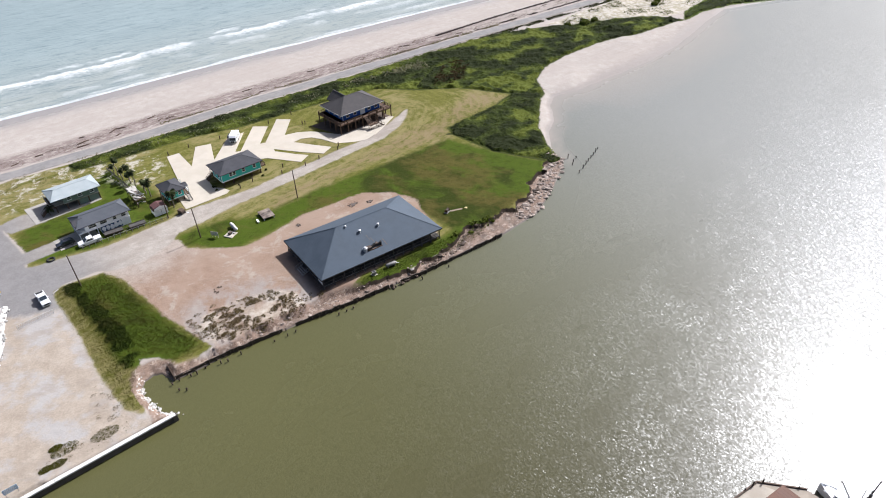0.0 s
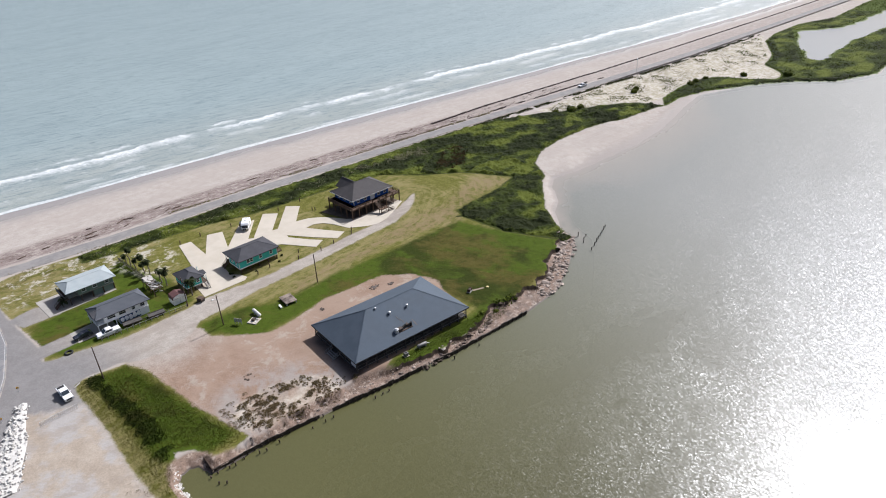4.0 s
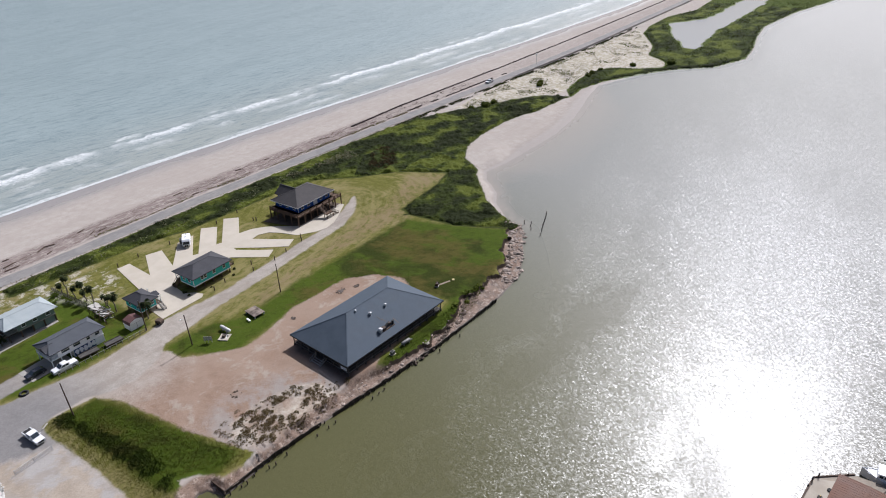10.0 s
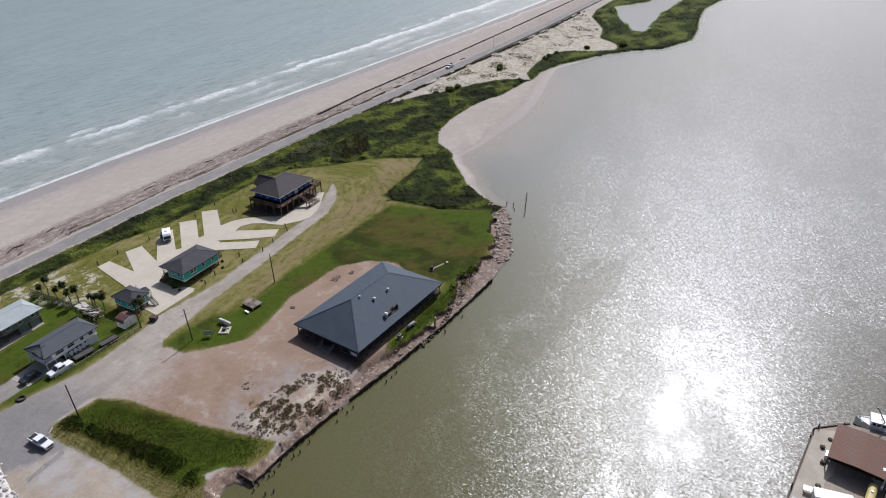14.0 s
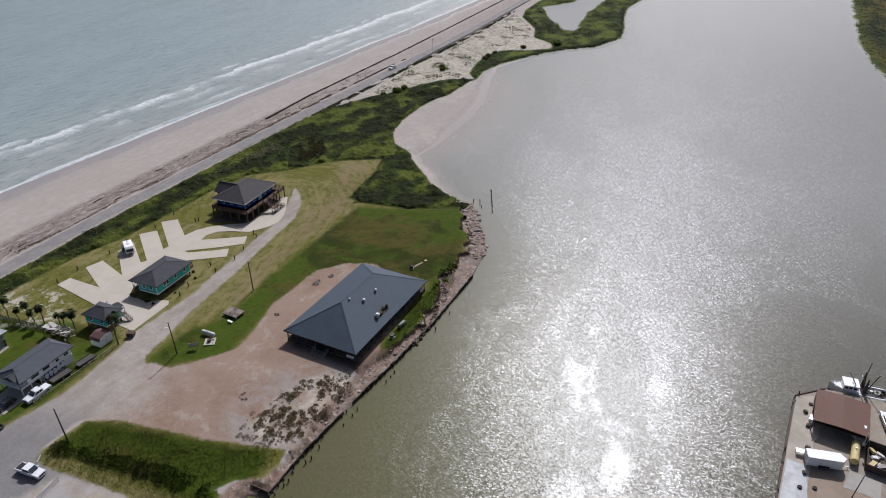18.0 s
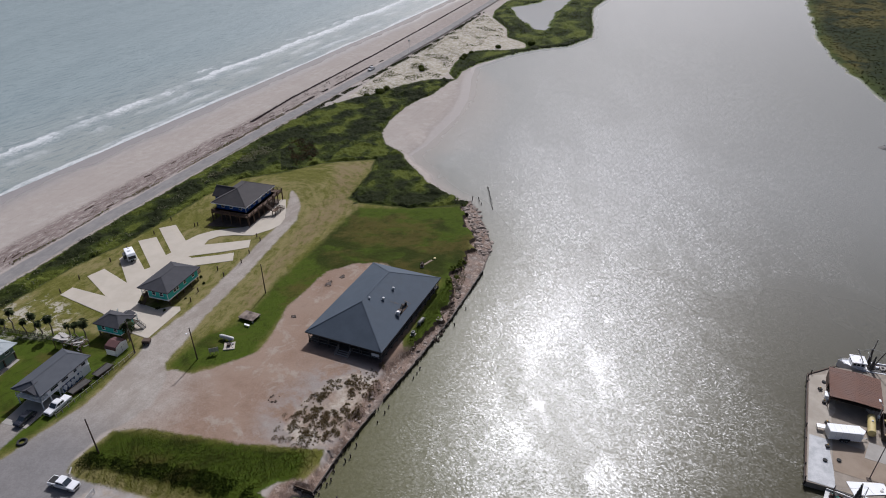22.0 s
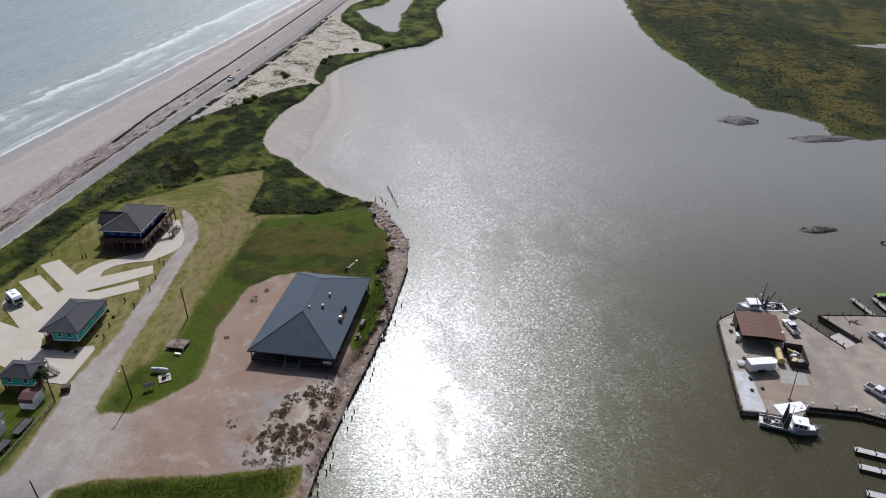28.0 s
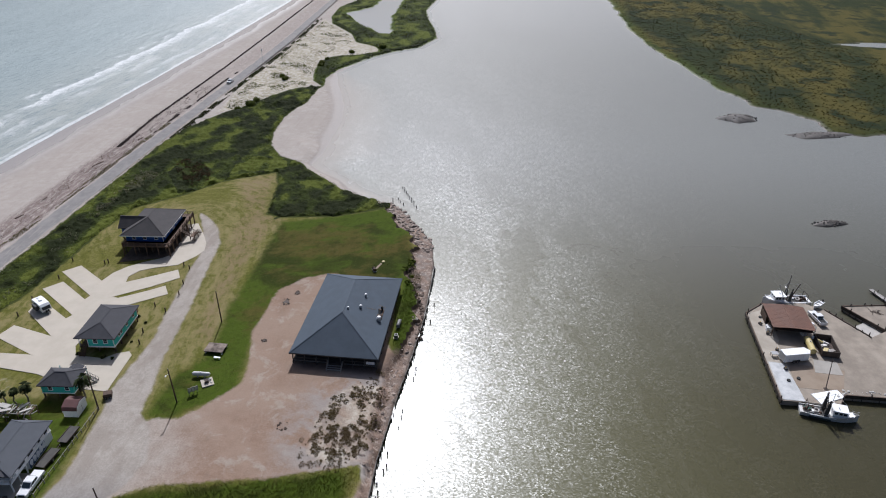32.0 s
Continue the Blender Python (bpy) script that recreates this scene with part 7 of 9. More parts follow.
# ---- palms ----
def palm(x, y, height, crown, seed, label="shaggy cabbage palm with a grey trunk"):
    rr = random.Random(seed)
    p = thing("palm_tree", (x, y, GZ), label, "palm tree", "palms between the lots")
    bm = bmesh.new()
    lx, ly, prev = 0.0, 0.0, Vector((0, 0, -0.3))
    for k in range(1, 6):
        q = Vector((lx + rr.uniform(-0.08, 0.08) * k, ly + rr.uniform(-0.08, 0.08) * k, height * k / 5))
        rod(bm, prev, q, 0.2 - 0.015 * k, 0.19 - 0.015 * k, 9)
        prev = q
    part("trunk", bm, M["bark"], p)
    top = prev
    for k in range(26):
        a = k * 2.399 + rr.uniform(-0.2, 0.2)
        lift = rr.uniform(-1.3, 0.95)
        out = Vector((math.cos(a), math.sin(a), lift)).normalized()
        side = Vector((-math.sin(a), math.cos(a), 0))
        bm = bmesh.new()
        rib = [top + out * crown * t + Vector((0, 0, -0.55 * crown * t * t)) for t in (0.05, 0.4, 0.7, 1.0)]
        for c0, c1 in zip(rib, rib[1:]):
            rod(bm, c0, c1, 0.025, 0.015, 4)
        for j in range(9):
            t = 0.3 + 0.7 * j / 8
            c = top + out * crown * t + Vector((0, 0, -0.55 * crown * t * t))
            ln = crown * 0.5 * (1 - 0.55 * abs(t - 0.6))
            for s in (-1, 1):
                tip = c + side * s * ln + out * ln * 0.6 + Vector((0, 0, -0.25 * ln))
                w = out * 0.13
                v = [bm.verts.new(q) for q in (c - w, c + w, tip)]
                bm.faces.new(v)
        part("frond", bm, M["frond"], p)
    return p


for k, (x, y, h, c) in enumerate(((1.0, 20.2, 5.4, 1.6), (-1.7, 30.8, 5.6, 1.2), (-2.2, 33.4, 4.2, 0.9), (-2.8, 40.2, 5.6, 1.1), (-3.3, 43.0, 3.6, 0.8), (-2.6, 45.9, 5.0, 1.0), (-4.2, 47.4, 3.6, 0.8), (-4.4, 50.9, 6.2, 1.0), (-1.6, 36.0, 3.2, 0.8), (-4.8, 53.5, 3.0, 0.8))):
    palm(x, y, h, 1.0 * c, 20 + k)
palm(-27.0, 41.4, 2.6, 1.2, 51, "low bushy palm at the corner of the porch")


# ---- the dock across the channel ----
DOCK = 1.3
M["hull_dark"] = surface("hull_dark", (0.02, 0.03, 0.028), (0.05, 0.065, 0.06), 1, 0.5, bump=0.1)
M["dock_sand"] = surface("dock_sand", (0.186, 0.156, 0.124), (0.372, 0.321, 0.259), 0.2, 0.92, bump=0.3, fine=5)
M["wharf_bleached"] = surface("wharf_bleached", (0.34, 0.35, 0.35), (0.6, 0.6, 0.59), 0.5, 0.85, bump=0.3, fine=4)
M["wharf_deck"] = surface("wharf_deck", (0.3, 0.262, 0.211), (0.442, 0.398, 0.334), 0.35, 0.9, bump=0.3, fine=6)
M["pier_white"] = surface("pier_white", (0.42, 0.41, 0.39), (0.6, 0.59, 0.57), 0.8, 0.85, bump=0.3, spread=0.4)
slab("pavement_dock", [(38.4, -136.7), (5.0, -131.9), (4.6, -137), (3.6, -144), (6.9, -146.6), (6.0, -157), (3.2, -164), (-3, -190), (-12, -300), (-40, -900), (30, -900), (34, -300), (43.0, -190), (43.3, -176), (42.5, -163.9), (31.6, -169.6), (28.8, -164.4), (40.8, -158.3), (43.6, -154.0), (43.2, -143)][::-1],
     "broad dock yard of packed shell and sand", DOCK, -3.0, M["dock_sand"])
slab("pavement_wharf", [(38.2, -136.9), (5.2, -132.1), (9.4, -137.2), (25, -139.4), (27, -140.5), (40.4, -142.3)][::-1], "bleached concrete wharf deck along the channel", DOCK + 0.06, DOCK - 0.4, M["wharf_deck"])
slab("pavement_landing", [(18.4, -134.3), (5.3, -132.3), (4.7, -137.0), (9.4, -137.4), (17.8, -137.6)][::-1], "whitened end of the wharf deck beside the boat", DOCK + 0.066, DOCK - 0.3, M["wharf_bleached"])
slab("pavement_clay", [(9.4, -137.4), (18.0, -138.6), (15.6, -151.0), (8.0, -147.0)][::-1], "strip of tan clay behind the wharf", DOCK + 0.03, DOCK - 0.4, M["dock_clay"])
slab("pavement_patch", [(14.7, -143.7), (19.6, -145.5), (18.4, -150.6), (13.8, -149.8)][::-1], "square of pale concrete paving on the dock", DOCK + 0.065, DOCK - 0.4, M["concrete_worn"])
slab("pavement_ramp", [(28.9, -164.6), (31.6, -169.4), (36.5, -166.8), (34.0, -162.2)], "concrete boat ramp running down into the notch", 0.35, -1.5, M["concrete_old"])

edge = thing("wharf_edge", (0, 0, 0), "black timber fender edge of the dock with mooring piles", "wharf edge")
EDGES = [[(4.9, -131.8), (38.5, -136.6), (43.3, -142.9)], [(3.5, -144.1), (7.0, -146.7), (6.1, -157), (3.3, -164), (-2.9, -190)], [(42.6, -163.8), (31.6, -169.7)], [(28.8, -164.3), (40.8, -158.2)], [(42.6, -163.8), (43.4, -176), (43.1, -190)]]
r = random.Random(3)
for line in EDGES:
    for (ax, ay), (bx, by) in zip(line, line[1:]):
        part("fender_beam", beamed((ax, ay, DOCK - 0.25), (bx, by, DOCK - 0.25), 0.34, 0.8), M["wet_timber"], edge)
        part("kerb_beam", beamed((ax, ay, DOCK + 0.12), (bx, by, DOCK + 0.12), 0.24, 0.2), M["wood_dark"], edge)
    d = 0.6
    while (spot := along(line, d)) is not None:
        x, y, a = spot
        h = DOCK + (r.uniform(0.5, 1.3) if r.random() < 0.5 else r.uniform(-0.2, 0.2))
        part("timber_post", rodded((x, y, -2), (x + r.uniform(-0.1, 0.1), y + r.uniform(-0.1, 0.1), h), 0.16, 0.13), M["wet_timber"], edge)
        d += 1.9

shelter = thing("dock_shed", (32.8, -144.55, DOCK), "open dock shed with a rust-brown metal gable roof", "shed", turn=-8)
bm = bmesh.new()
for sgn in (-1, 1):
    lo, hi = [(-5.3, sgn * 5.05, 3.05), (5.3, sgn * 5.05, 3.05), (5.3, 0, 3.3), (-5.3, 0, 3.3)], []
    a = [bm.verts.new(v) for v in lo]
    b = [bm.verts.new((x, y, z - 0.1)) for x, y, z in lo]
    bm.faces.new(a), bm.faces.new(b[::-1])
    for k in range(4):
        bm.faces.new((a[k], b[k], b[(k + 1) % 4], a[(k + 1) % 4]))
bmesh.ops.recalc_face_normals(bm, faces=bm.faces[:])
roof = part("roof", bm, M["rust_roof"], shelter, "rust-brown ribbed metal roof")
for x in np.arange(-5.1, 5.2, 0.6):
    for sgn in (-1, 1):
        part("rib", beamed((x, sgn * 5.03, 3.06), (x, 0.0, 3.31), 0.04, 0.015), M["rust_roof"], roof)
part("ridge_cap", boxed(-5.35, 5.35, -0.15, 0.15, 3.28, 3.33), M["rust_roof"], roof)
for x in (-5.0, -1.8, 1.8, 5.0):
    for y in (-4.85, 4.85):
        part("post", boxed(x - 0.1, x + 0.1, y - 0.1, y + 0.1, 0, 3.0), M["wood_dark"], shelter)
for y in (-4.85, 4.85):
    part("beam", boxed(-5.3, 5.3, y - 0.08, y + 0.08, 2.75, 2.96), M["wood_dark"], shelter)
part("back_wall", boxed(5.0, 5.1, -4.9, 4.9, 0, 2.4), M["wood_dark"], shelter)
part("side_wall", boxed(0.5, 5.0, 4.85, 4.95, 0, 2.2), M["wood_dark"], shelter)
part("loft_board", boxed(-5.1, 5.0, -4.8, 4.8, 2.2, 2.26), M["wood_dark"], shelter)
for k in range(7):
    rr = random.Random(k + 90)
    c = thing("crate", (32.8 + rr.uniform(-4, 3.5), -144.9 + rr.uniform(-4, 4), DOCK), "stacked dark fish crate inside the dock shed", "crate", "crates in the dock shed", turn=rr.uniform(0, 40))
    part("tub", boxed(-0.6, 0.6, -0.5, 0.5, 0, 0.75, bevel=0.03), M[("wood_dark", "galvanised", "screen")[k % 3]], c)
    part("lid", boxed(-0.63, 0.63, -0.53, 0.53, 0.75, 0.82), M["wood_grey"], c)

van = thing("cargo_trailer", (19.2, -140.5, DOCK + 0.03), "long white enclosed cargo trailer parked on the dock", "trailer", turn=9)
part("box", boxed(-1.2, 1.2, -3.0, 3.2, 0.5, 2.6, bevel=0.06), M["white_paint"], van)
part("nose", prism([(-1.15, -2.98), (0, -3.8), (1.15, -2.98)], 0.55, 2.5), M["white_paint"], van)
for s in (-1, 1):
    part("fender", boxed(*sorted((s * 1.2, s * 1.3)), -0.9, 1.1, 0.45, 0.9, bevel=0.03), M["rubber"], van)
    wheel(van, s * 1.12, -0.35, 0.36), wheel(van, s * 1.12, 0.55, 0.36)
part("rear_door", boxed(-1.1, 1.1, 3.19, 3.24, 0.6, 2.5), M["galvanised"], van)
for y in np.arange(-2.6, 3.1, 1.15):
    part("seam", boxed(-1.206, 1.206, y, y + 0.03, 0.55, 2.606), M["galvanised"], van)
part("drawbar", beamed((0, -3.7, 0.5), (0, -4.7, 0.48), 0.12, 0.12), M["steel"], van)
part("jack", rodded((0, -4.5, 0), (0, -4.5, 0.7), 0.05), M["steel"], van)
lamp_post = thing("yard_lamp", (26.3, -148.1, DOCK), "white lamp post with a bent arm at the dock shed's corner", "lamp post")
part("pole", rodded((0, 0, 0), (0, 0, 4.6), 0.09, 0.07), M["galvanised"], lamp_post)
part("arm", rodded((0, 0, 4.5), (0.9, 0.5, 5.0), 0.06, 0.05), M["galvanised"], lamp_post)
part("lamp_head", boxed(0.6, 1.4, 0.3, 0.7, 4.95, 5.12, bevel=0.04), M["white_paint"], lamp_post)
part("meter_box", boxed(-0.25, 0.25, -0.2, 0.2, 1.2, 1.9, bevel=0.03), M["white_paint"], lamp_post)
slip = thing("fish_scale", (20.6, -136.6, DOCK + 0.06), "grey weighing table at the wharf", "table")
part("top", boxed(-0.6, 0.6, -0.8, 0.8, 0.8, 0.9), M["steel"], slip)
for x in (-0.5, 0.5):
    for y in (-0.7, 0.7):
        part("leg", boxed(x - 0.05, x + 0.05, y - 0.05, y + 0.05, 0, 0.8), M["steel"], slip)

skip = thing("dumpster", (23.9, -150.5, DOCK), "rusty brown open-top dumpster with pale rubbish inside", "dumpster", turn=-10)
part("floor", boxed(-3.6, 3.6, -1.9, 1.9, 0.1, 0.25), M["rust"], skip)
for s in (-1, 1):
    part("side", boxed(-3.6, 3.6, *sorted((s * 1.85, s * 1.98)), 0.1, 1.7), M["rust"], skip)
    part("end", boxed(*sorted((s * 3.5, s * 3.62)), -1.9, 1.9, 0.1, 1.7), M["rust"], skip)
    for x in np.arange(-3.2, 3.3, 0.8):
        part("rib", boxed(x - 0.05, x + 0.05, *sorted((s * 1.98, s * 2.08)), 0.1, 1.66), M["rust"], skip)
rr = random.Random(77)
for k in range(10):
    b = part("rubbish", boxed(-0.7, 0.7, -0.5, 0.5, -0.25, 0.25, bevel=0.06), M[("concrete_bleached", "wood_grey", "yellow_paint")[k % 3]], skip, "pale mixed rubbish")
    b.matrix_basis = pose(rr.uniform(-2.4, 2.6), rr.uniform(-1.1, 1.1), rr.uniform(0.4, 0.9), rr.uniform(-25, 25), rr.uniform(-25, 25), rr.uniform(0, 180))
tank3 = thing("fuel_tank", (23.9, -146.5, DOCK), "faded yellow fuel tank on a steel skid", "tank", turn=-10)
part("shell", rodded((-2.7, 0, 1.0), (2.7, 0, 1.0), 0.78, n=20), M["yellow_paint"], tank3, smooth=False)
for x in (-2.71, 2.71):
    part("end_cap", rodded((x, 0, 1.0), (x * 1.06, 0, 1.0), 0.77, 0.5, n=20), M["yellow_paint"], tank3)
for x in (-1.6, 1.6):
    part("saddle", boxed(x - 0.15, x + 0.15, -0.8, 0.8, 0, 0.6), M["rust"], tank3)
part("hatch", rodded((0.4, 0, 1.7), (0.4, 0, 1.95), 0.22), M["steel"], tank3)
ice = thing("ice_chest", (31.2, -139.4, DOCK + 0.06), "white ice chest beside the dock shed", "ice chest", turn=-8)
part("case", boxed(-0.8, 0.8, -0.55, 0.55, 0.0, 1.0, bevel=0.05), M["white_paint"], ice)
part("lid", boxed(-0.83, 0.83, -0.58, 0.58, 1.0, 1.1, bevel=0.02), M["galvanised"], ice)
for x, y, a in ((33.6, -138.4, 20), (29.4, -138.6, -15), (22.8, -138.2, 40), (15.6, -137.2, 5)):
    pot = thing("crab_pot", (x, y, DOCK + 0.06), "dark wire crab pot standing on the wharf", "crab pot", "crab pots on the wharf", turn=a)
    part("cage", boxed(-0.35, 0.35, -0.35, 0.35, 0.0, 0.5), M["net"], pot)
    part("float", rodded((0.1, 0.0, 0.5), (0.1, 0.0, 0.72), 0.12, 0.08, n=10), M["sign_yellow"], pot)
crane = thing("hoist_pole", (9.0, -143.4, DOCK), "rusted steel hoist pole leaning over the wharf", "hoist")
part("boom", rodded((0, 0, 0), (4.6, -2.4, 5.2), 0.11, 0.08), M["rust"], crane)
part("foot", boxed(-0.4, 0.4, -0.4, 0.4, -0.1, 0.15), M["rust"], crane)
part("hook_cable", rodded((4.6, -2.4, 5.2), (4.6, -2.4, 3.6), 0.025), M["steel"], crane)
shelf = thing("ice_table", (6.2, -141.8, DOCK - 0.15), "white flat working float beside the boat", "table", turn=-72)
part("top", prism([(-2.4, -1.6), (4.2, -1.4), (4.6, 1.2), (-2.2, 1.7)], 0.1, 0.3), M["white_paint"], shelf)
for x in (-2.0, 3.6):
    for y in (-1.0, 1.0):
        part("leg", boxed(x - 0.08, x + 0.08, y - 0.08, y + 0.08, -1.4, 0.1), M["wood_grey"], shelf)
for k, (x, y) in enumerate(((11.6, -136.2), (12.4, -138.8), (36.6, -139.6), (31.0, -139.2))):
    b = thing("mooring_tyre", (x, y, DOCK + 0.06), "black rubber tyre lying on the wharf", "tyre", "tyres on the wharf")
    part("tread", rodded((0, 0, 0), (0, 0, 0.24), 0.42, n=16), M["rubber"], b)
    part("hub_hole", rodded((0, 0, 0.2), (0, 0, 0.245), 0.22, n=12), M["dark_void"], b)


def hull(bm, length, width, depth, sheer):
    """A boat's hull with its bow at +y, hollow under the gunwale."""
    rows = []
    for k in range(11):
        t = k / 10
        y = -length / 2 + length * t
        w = width / 2 * (0.86 + 0.14 * math.sin(t * math.pi)) * (1 - max(0, (t - 0.55) / 0.45) ** 2.2)
        z = depth + sheer * max(0, t - 0.3) ** 2 * 2
        rows.append([bm.verts.new(v) for v in ((-w, y, z), (-w * 0.86, y, 0.1 * depth), (-w * 0.25, y - 0.1 * t, -0.35), (w * 0.25, y - 0.1 * t, -0.35), (w * 0.86, y, 0.1 * depth), (w, y, z), (w * 0.9, y - 0.03, z), (w * 0.86, y - 0.03, z - 0.32), (-w * 0.86, y - 0.03, z - 0.32), (-w * 0.9, y - 0.03, z))])
    for a, b in zip(rows, rows[1:]):
        for k in range(10):
            bm.faces.new((a[k], a[(k + 1) % 10], b[(k + 1) % 10], b[k]))
    bm.faces.new(rows[0][::-1])
    bmesh.ops.remove_doubles(bm, verts=bm.verts[:], dist=0.001)
    bmesh.ops.recalc_face_normals(bm, faces=bm.faces[:])
    return bm


def fishing_boat(x, y, turn, length, width, hull_paint, label, cabin_at, booms):
    b = thing("fishing_boat", (x, y, 0), label, "boat", "boats at the dock", turn=turn)
    part("hull", hull(bmesh.new(), length, width, 1.15, 0.9), M[hull_paint], b)
    rub = length / 2 * 0.7
    part("rub_rail", boxed(-width / 2 - 0.03, -width / 2 + 0.06, -rub, rub * 0.3, 0.95, 1.1), M["white_paint"], b)
    part("rub_rail", boxed(width / 2 - 0.06, width / 2 + 0.03, -rub, rub * 0.3, 0.95, 1.1), M["white_paint"], b)
    part("boot_stripe", boxed(-width / 2 - 0.02, width / 2 + 0.02, -length * 0.35, length * 0.02, 0.1, 0.5), M["hull_dark" if hull_paint == "tank_white" else "green_hull"], b)
    cw = width * 0.34
    house = part("wheelhouse", side_profile([(cabin_at - 1.5, 0.9), (cabin_at - 1.5, 2.7), (cabin_at + 1.1, 2.75), (cabin_at + 1.5, 1.0)], -cw, cw, 0.06), M["white_paint"], b, "white wheelhouse")
    part("house_roof", boxed(-cw - 0.2, cw + 0.2, cabin_at - 1.8, cabin_at + 1.4, 2.74, 2.86, bevel=0.03), M["white_paint"], house)
    for s in (-1, 1):
        for yy in (-1.0, -0.1, 0.7):
            part("port", boxed(*sorted((s * cw, s * (cw + 0.02))), cabin_at + yy - 0.3, cabin_at + yy + 0.3, 1.9, 2.45), M["glass"], house)
    for xx in (-0.5, 0.5):
        part("windscreen", side_profile([(cabin_at + 1.23, 1.95), (cabin_at + 1.13, 2.5), (cabin_at + 1.17, 2.51), (cabin_at + 1.27, 1.96)], xx - 0.35, xx + 0.35), M["glass"], house)
    part("foredeck", side_profile([(cabin_at + 1.2, 1.2), (cabin_at + 1.2, 1.36), (length / 2 - 1.0, 1.78), (length / 2 - 1.0, 1.6)], -cw * 0.7, cw * 0.7), M["white_paint"], b)
    part("work_deck", boxed(-width * 0.37, width * 0.37, -length * 0.44, cabin_at - 1.6, 0.86, 0.9), M["wood_dim"], b, "dark wooden work deck")
    for k in range(5):
        part("heaped_net", rodded((0.4 * math.sin(k * 2.1) * width * 0.6, -length * 0.4 + k * 0.7, 0.88), (0.3 * math.sin(k * 2.1) * width * 0.6, -length * 0.4 + k * 0.7, 1.5 + 0.2 * math.sin(k)), 0.55, 0.25, n=9), M["net" if k % 2 else "wood_dark"], b, "heap of dark net")
    part("deck_box", boxed(-0.7, 0.7, -length * 0.3, -length * 0.3 + 1.4, 0.8, 1.35, bevel=0.04), M["wood_grey"], b)
    part("bow_rail", rodded((-0.5, length / 2 - 1.5, 2.3), (0, length / 2 - 0.1, 2.7), 0.03), M["steel"], b)
    part("bow_rail", rodded((0.5, length / 2 - 1.5, 2.3), (0, length / 2 - 0.1, 2.7), 0.03), M["steel"], b)
    mast = part("mast", rodded((0, cabin_at - 2.0, 0.9), (0, cabin_at - 2.1, 6.4), 0.1, 0.06), M["steel"], b)
    part("spreader", rodded((-0.9, cabin_at - 2.05, 4.6), (0.9, cabin_at - 2.05, 4.6), 0.04), M["steel"], mast)
    for foot, head, wide, paint in booms:
        foot, head = Vector(foot) + Vector((0, cabin_at, 0)), Vector(head) + Vector((0, cabin_at, 0))
        boom = part("outrigger", rodded(foot, head, wide, wide * 0.7), M[paint], b)
        part("stay", rodded((0, cabin_at - 2.1, 6.3), foot.lerp(head, 0.92), 0.02), M["steel"], boom)
        part("block", boxed(head.x - 0.14, head.x + 0.14, head.y - 0.14, head.y + 0.14, head.z - 0.3, head.z, bevel=0.03), M["wood_grey"], boom)
    for side in (-1, 1):
        bm = bmesh.new()
        base, top = Vector((side * 1.1, cabin_at - 2.9, 1.2)), Vector((side * 1.4, cabin_at - 2.9, 5.4))
        for k in range(10):
            rod(bm, base.lerp(top, k / 10), base.lerp(top, (k + 1) / 10), 0.55 - 0.045 * k + 0.08 * math.sin(3 * k), 0.55 - 0.045 * (k + 1) + 0.08 * math.sin(3 * k + 3), 7)
        part("net", bm, M["net"], b, "hanging dark trawl net")
        part("gallows_leg", rodded((side * width * 0.36, -length * 0.4, 0.9), (side * width * 0.3, -length * 0.4, 3.0), 0.07), M["rust"], b)
        part("bulwark_rail", rodded((side * width * 0.46, -length * 0.44, 1.55), (side * width * 0.46, cabin_at - 1.6, 1.6), 0.035), M["steel"], b)
    part("gallows_beam", rodded((-width * 0.3, -length * 0.4, 3.0), (width * 0.3, -length * 0.4, 3.0), 0.07), M["rust"], b)
    part("forestay", rodded((0, cabin_at - 2.1, 6.3), (0, length / 2 - 0.4, 2.0), 0.02), M["steel"], b)
    part("backstay", rodded((0, cabin_at - 2.1, 6.3), (0, -length * 0.4, 3.0), 0.02), M["steel"], b)
    part("winch", rodded((-0.5, cabin_at - 2.7, 1.2), (0.5, cabin_at - 2.7, 1.2), 0.3, n=12), M["rust"], b)
    part("radar", boxed(-0.35, 0.35, cabin_at - 0.6, cabin_at - 0.4, 3.1, 3.25, bevel=0.03), M["white_paint"], b)
    part("radar_post", rodded((0, cabin_at - 0.5, 2.84), (0, cabin_at - 0.5, 3.12), 0.05), M["steel"], b)
    gear = random.Random(int(abs(x) * 10))
    for k in range(9):
        gx, gy, q = gear.uniform(-0.32, 0.32) * width, gear.uniform(-0.42 * length, cabin_at - 2.4), gear.uniform(0.16, 0.34)
        bm = rodded((gx, gy, 0.9), (gx, gy, 0.9 + 1.5 * q), q, q * 0.9, n=10) if k % 2 else boxed(gx - q, gx + q, gy - 1.3 * q, gy + 1.3 * q, 0.9, 0.9 + 1.6 * q, bevel=0.03)
        part("basket" if k % 2 else "fish_box", bm, M[("wood_grey", "rust", "galvanised", "rubber", "white_paint")[k % 5]], b)
    return b


fishing_boat(1.6, -140.6, 164, 11.5, 3.4, "tank_white", "white shrimp boat with a dark waterline moored along the dock", 2.0, [((-0.5, -2.2, 1.2), (-1.3, -2.9, 5.6), 0.1, "rust"), ((0.5, -2.2, 1.2), (1.2, -2.6, 5.2), 0.1, "rust")])
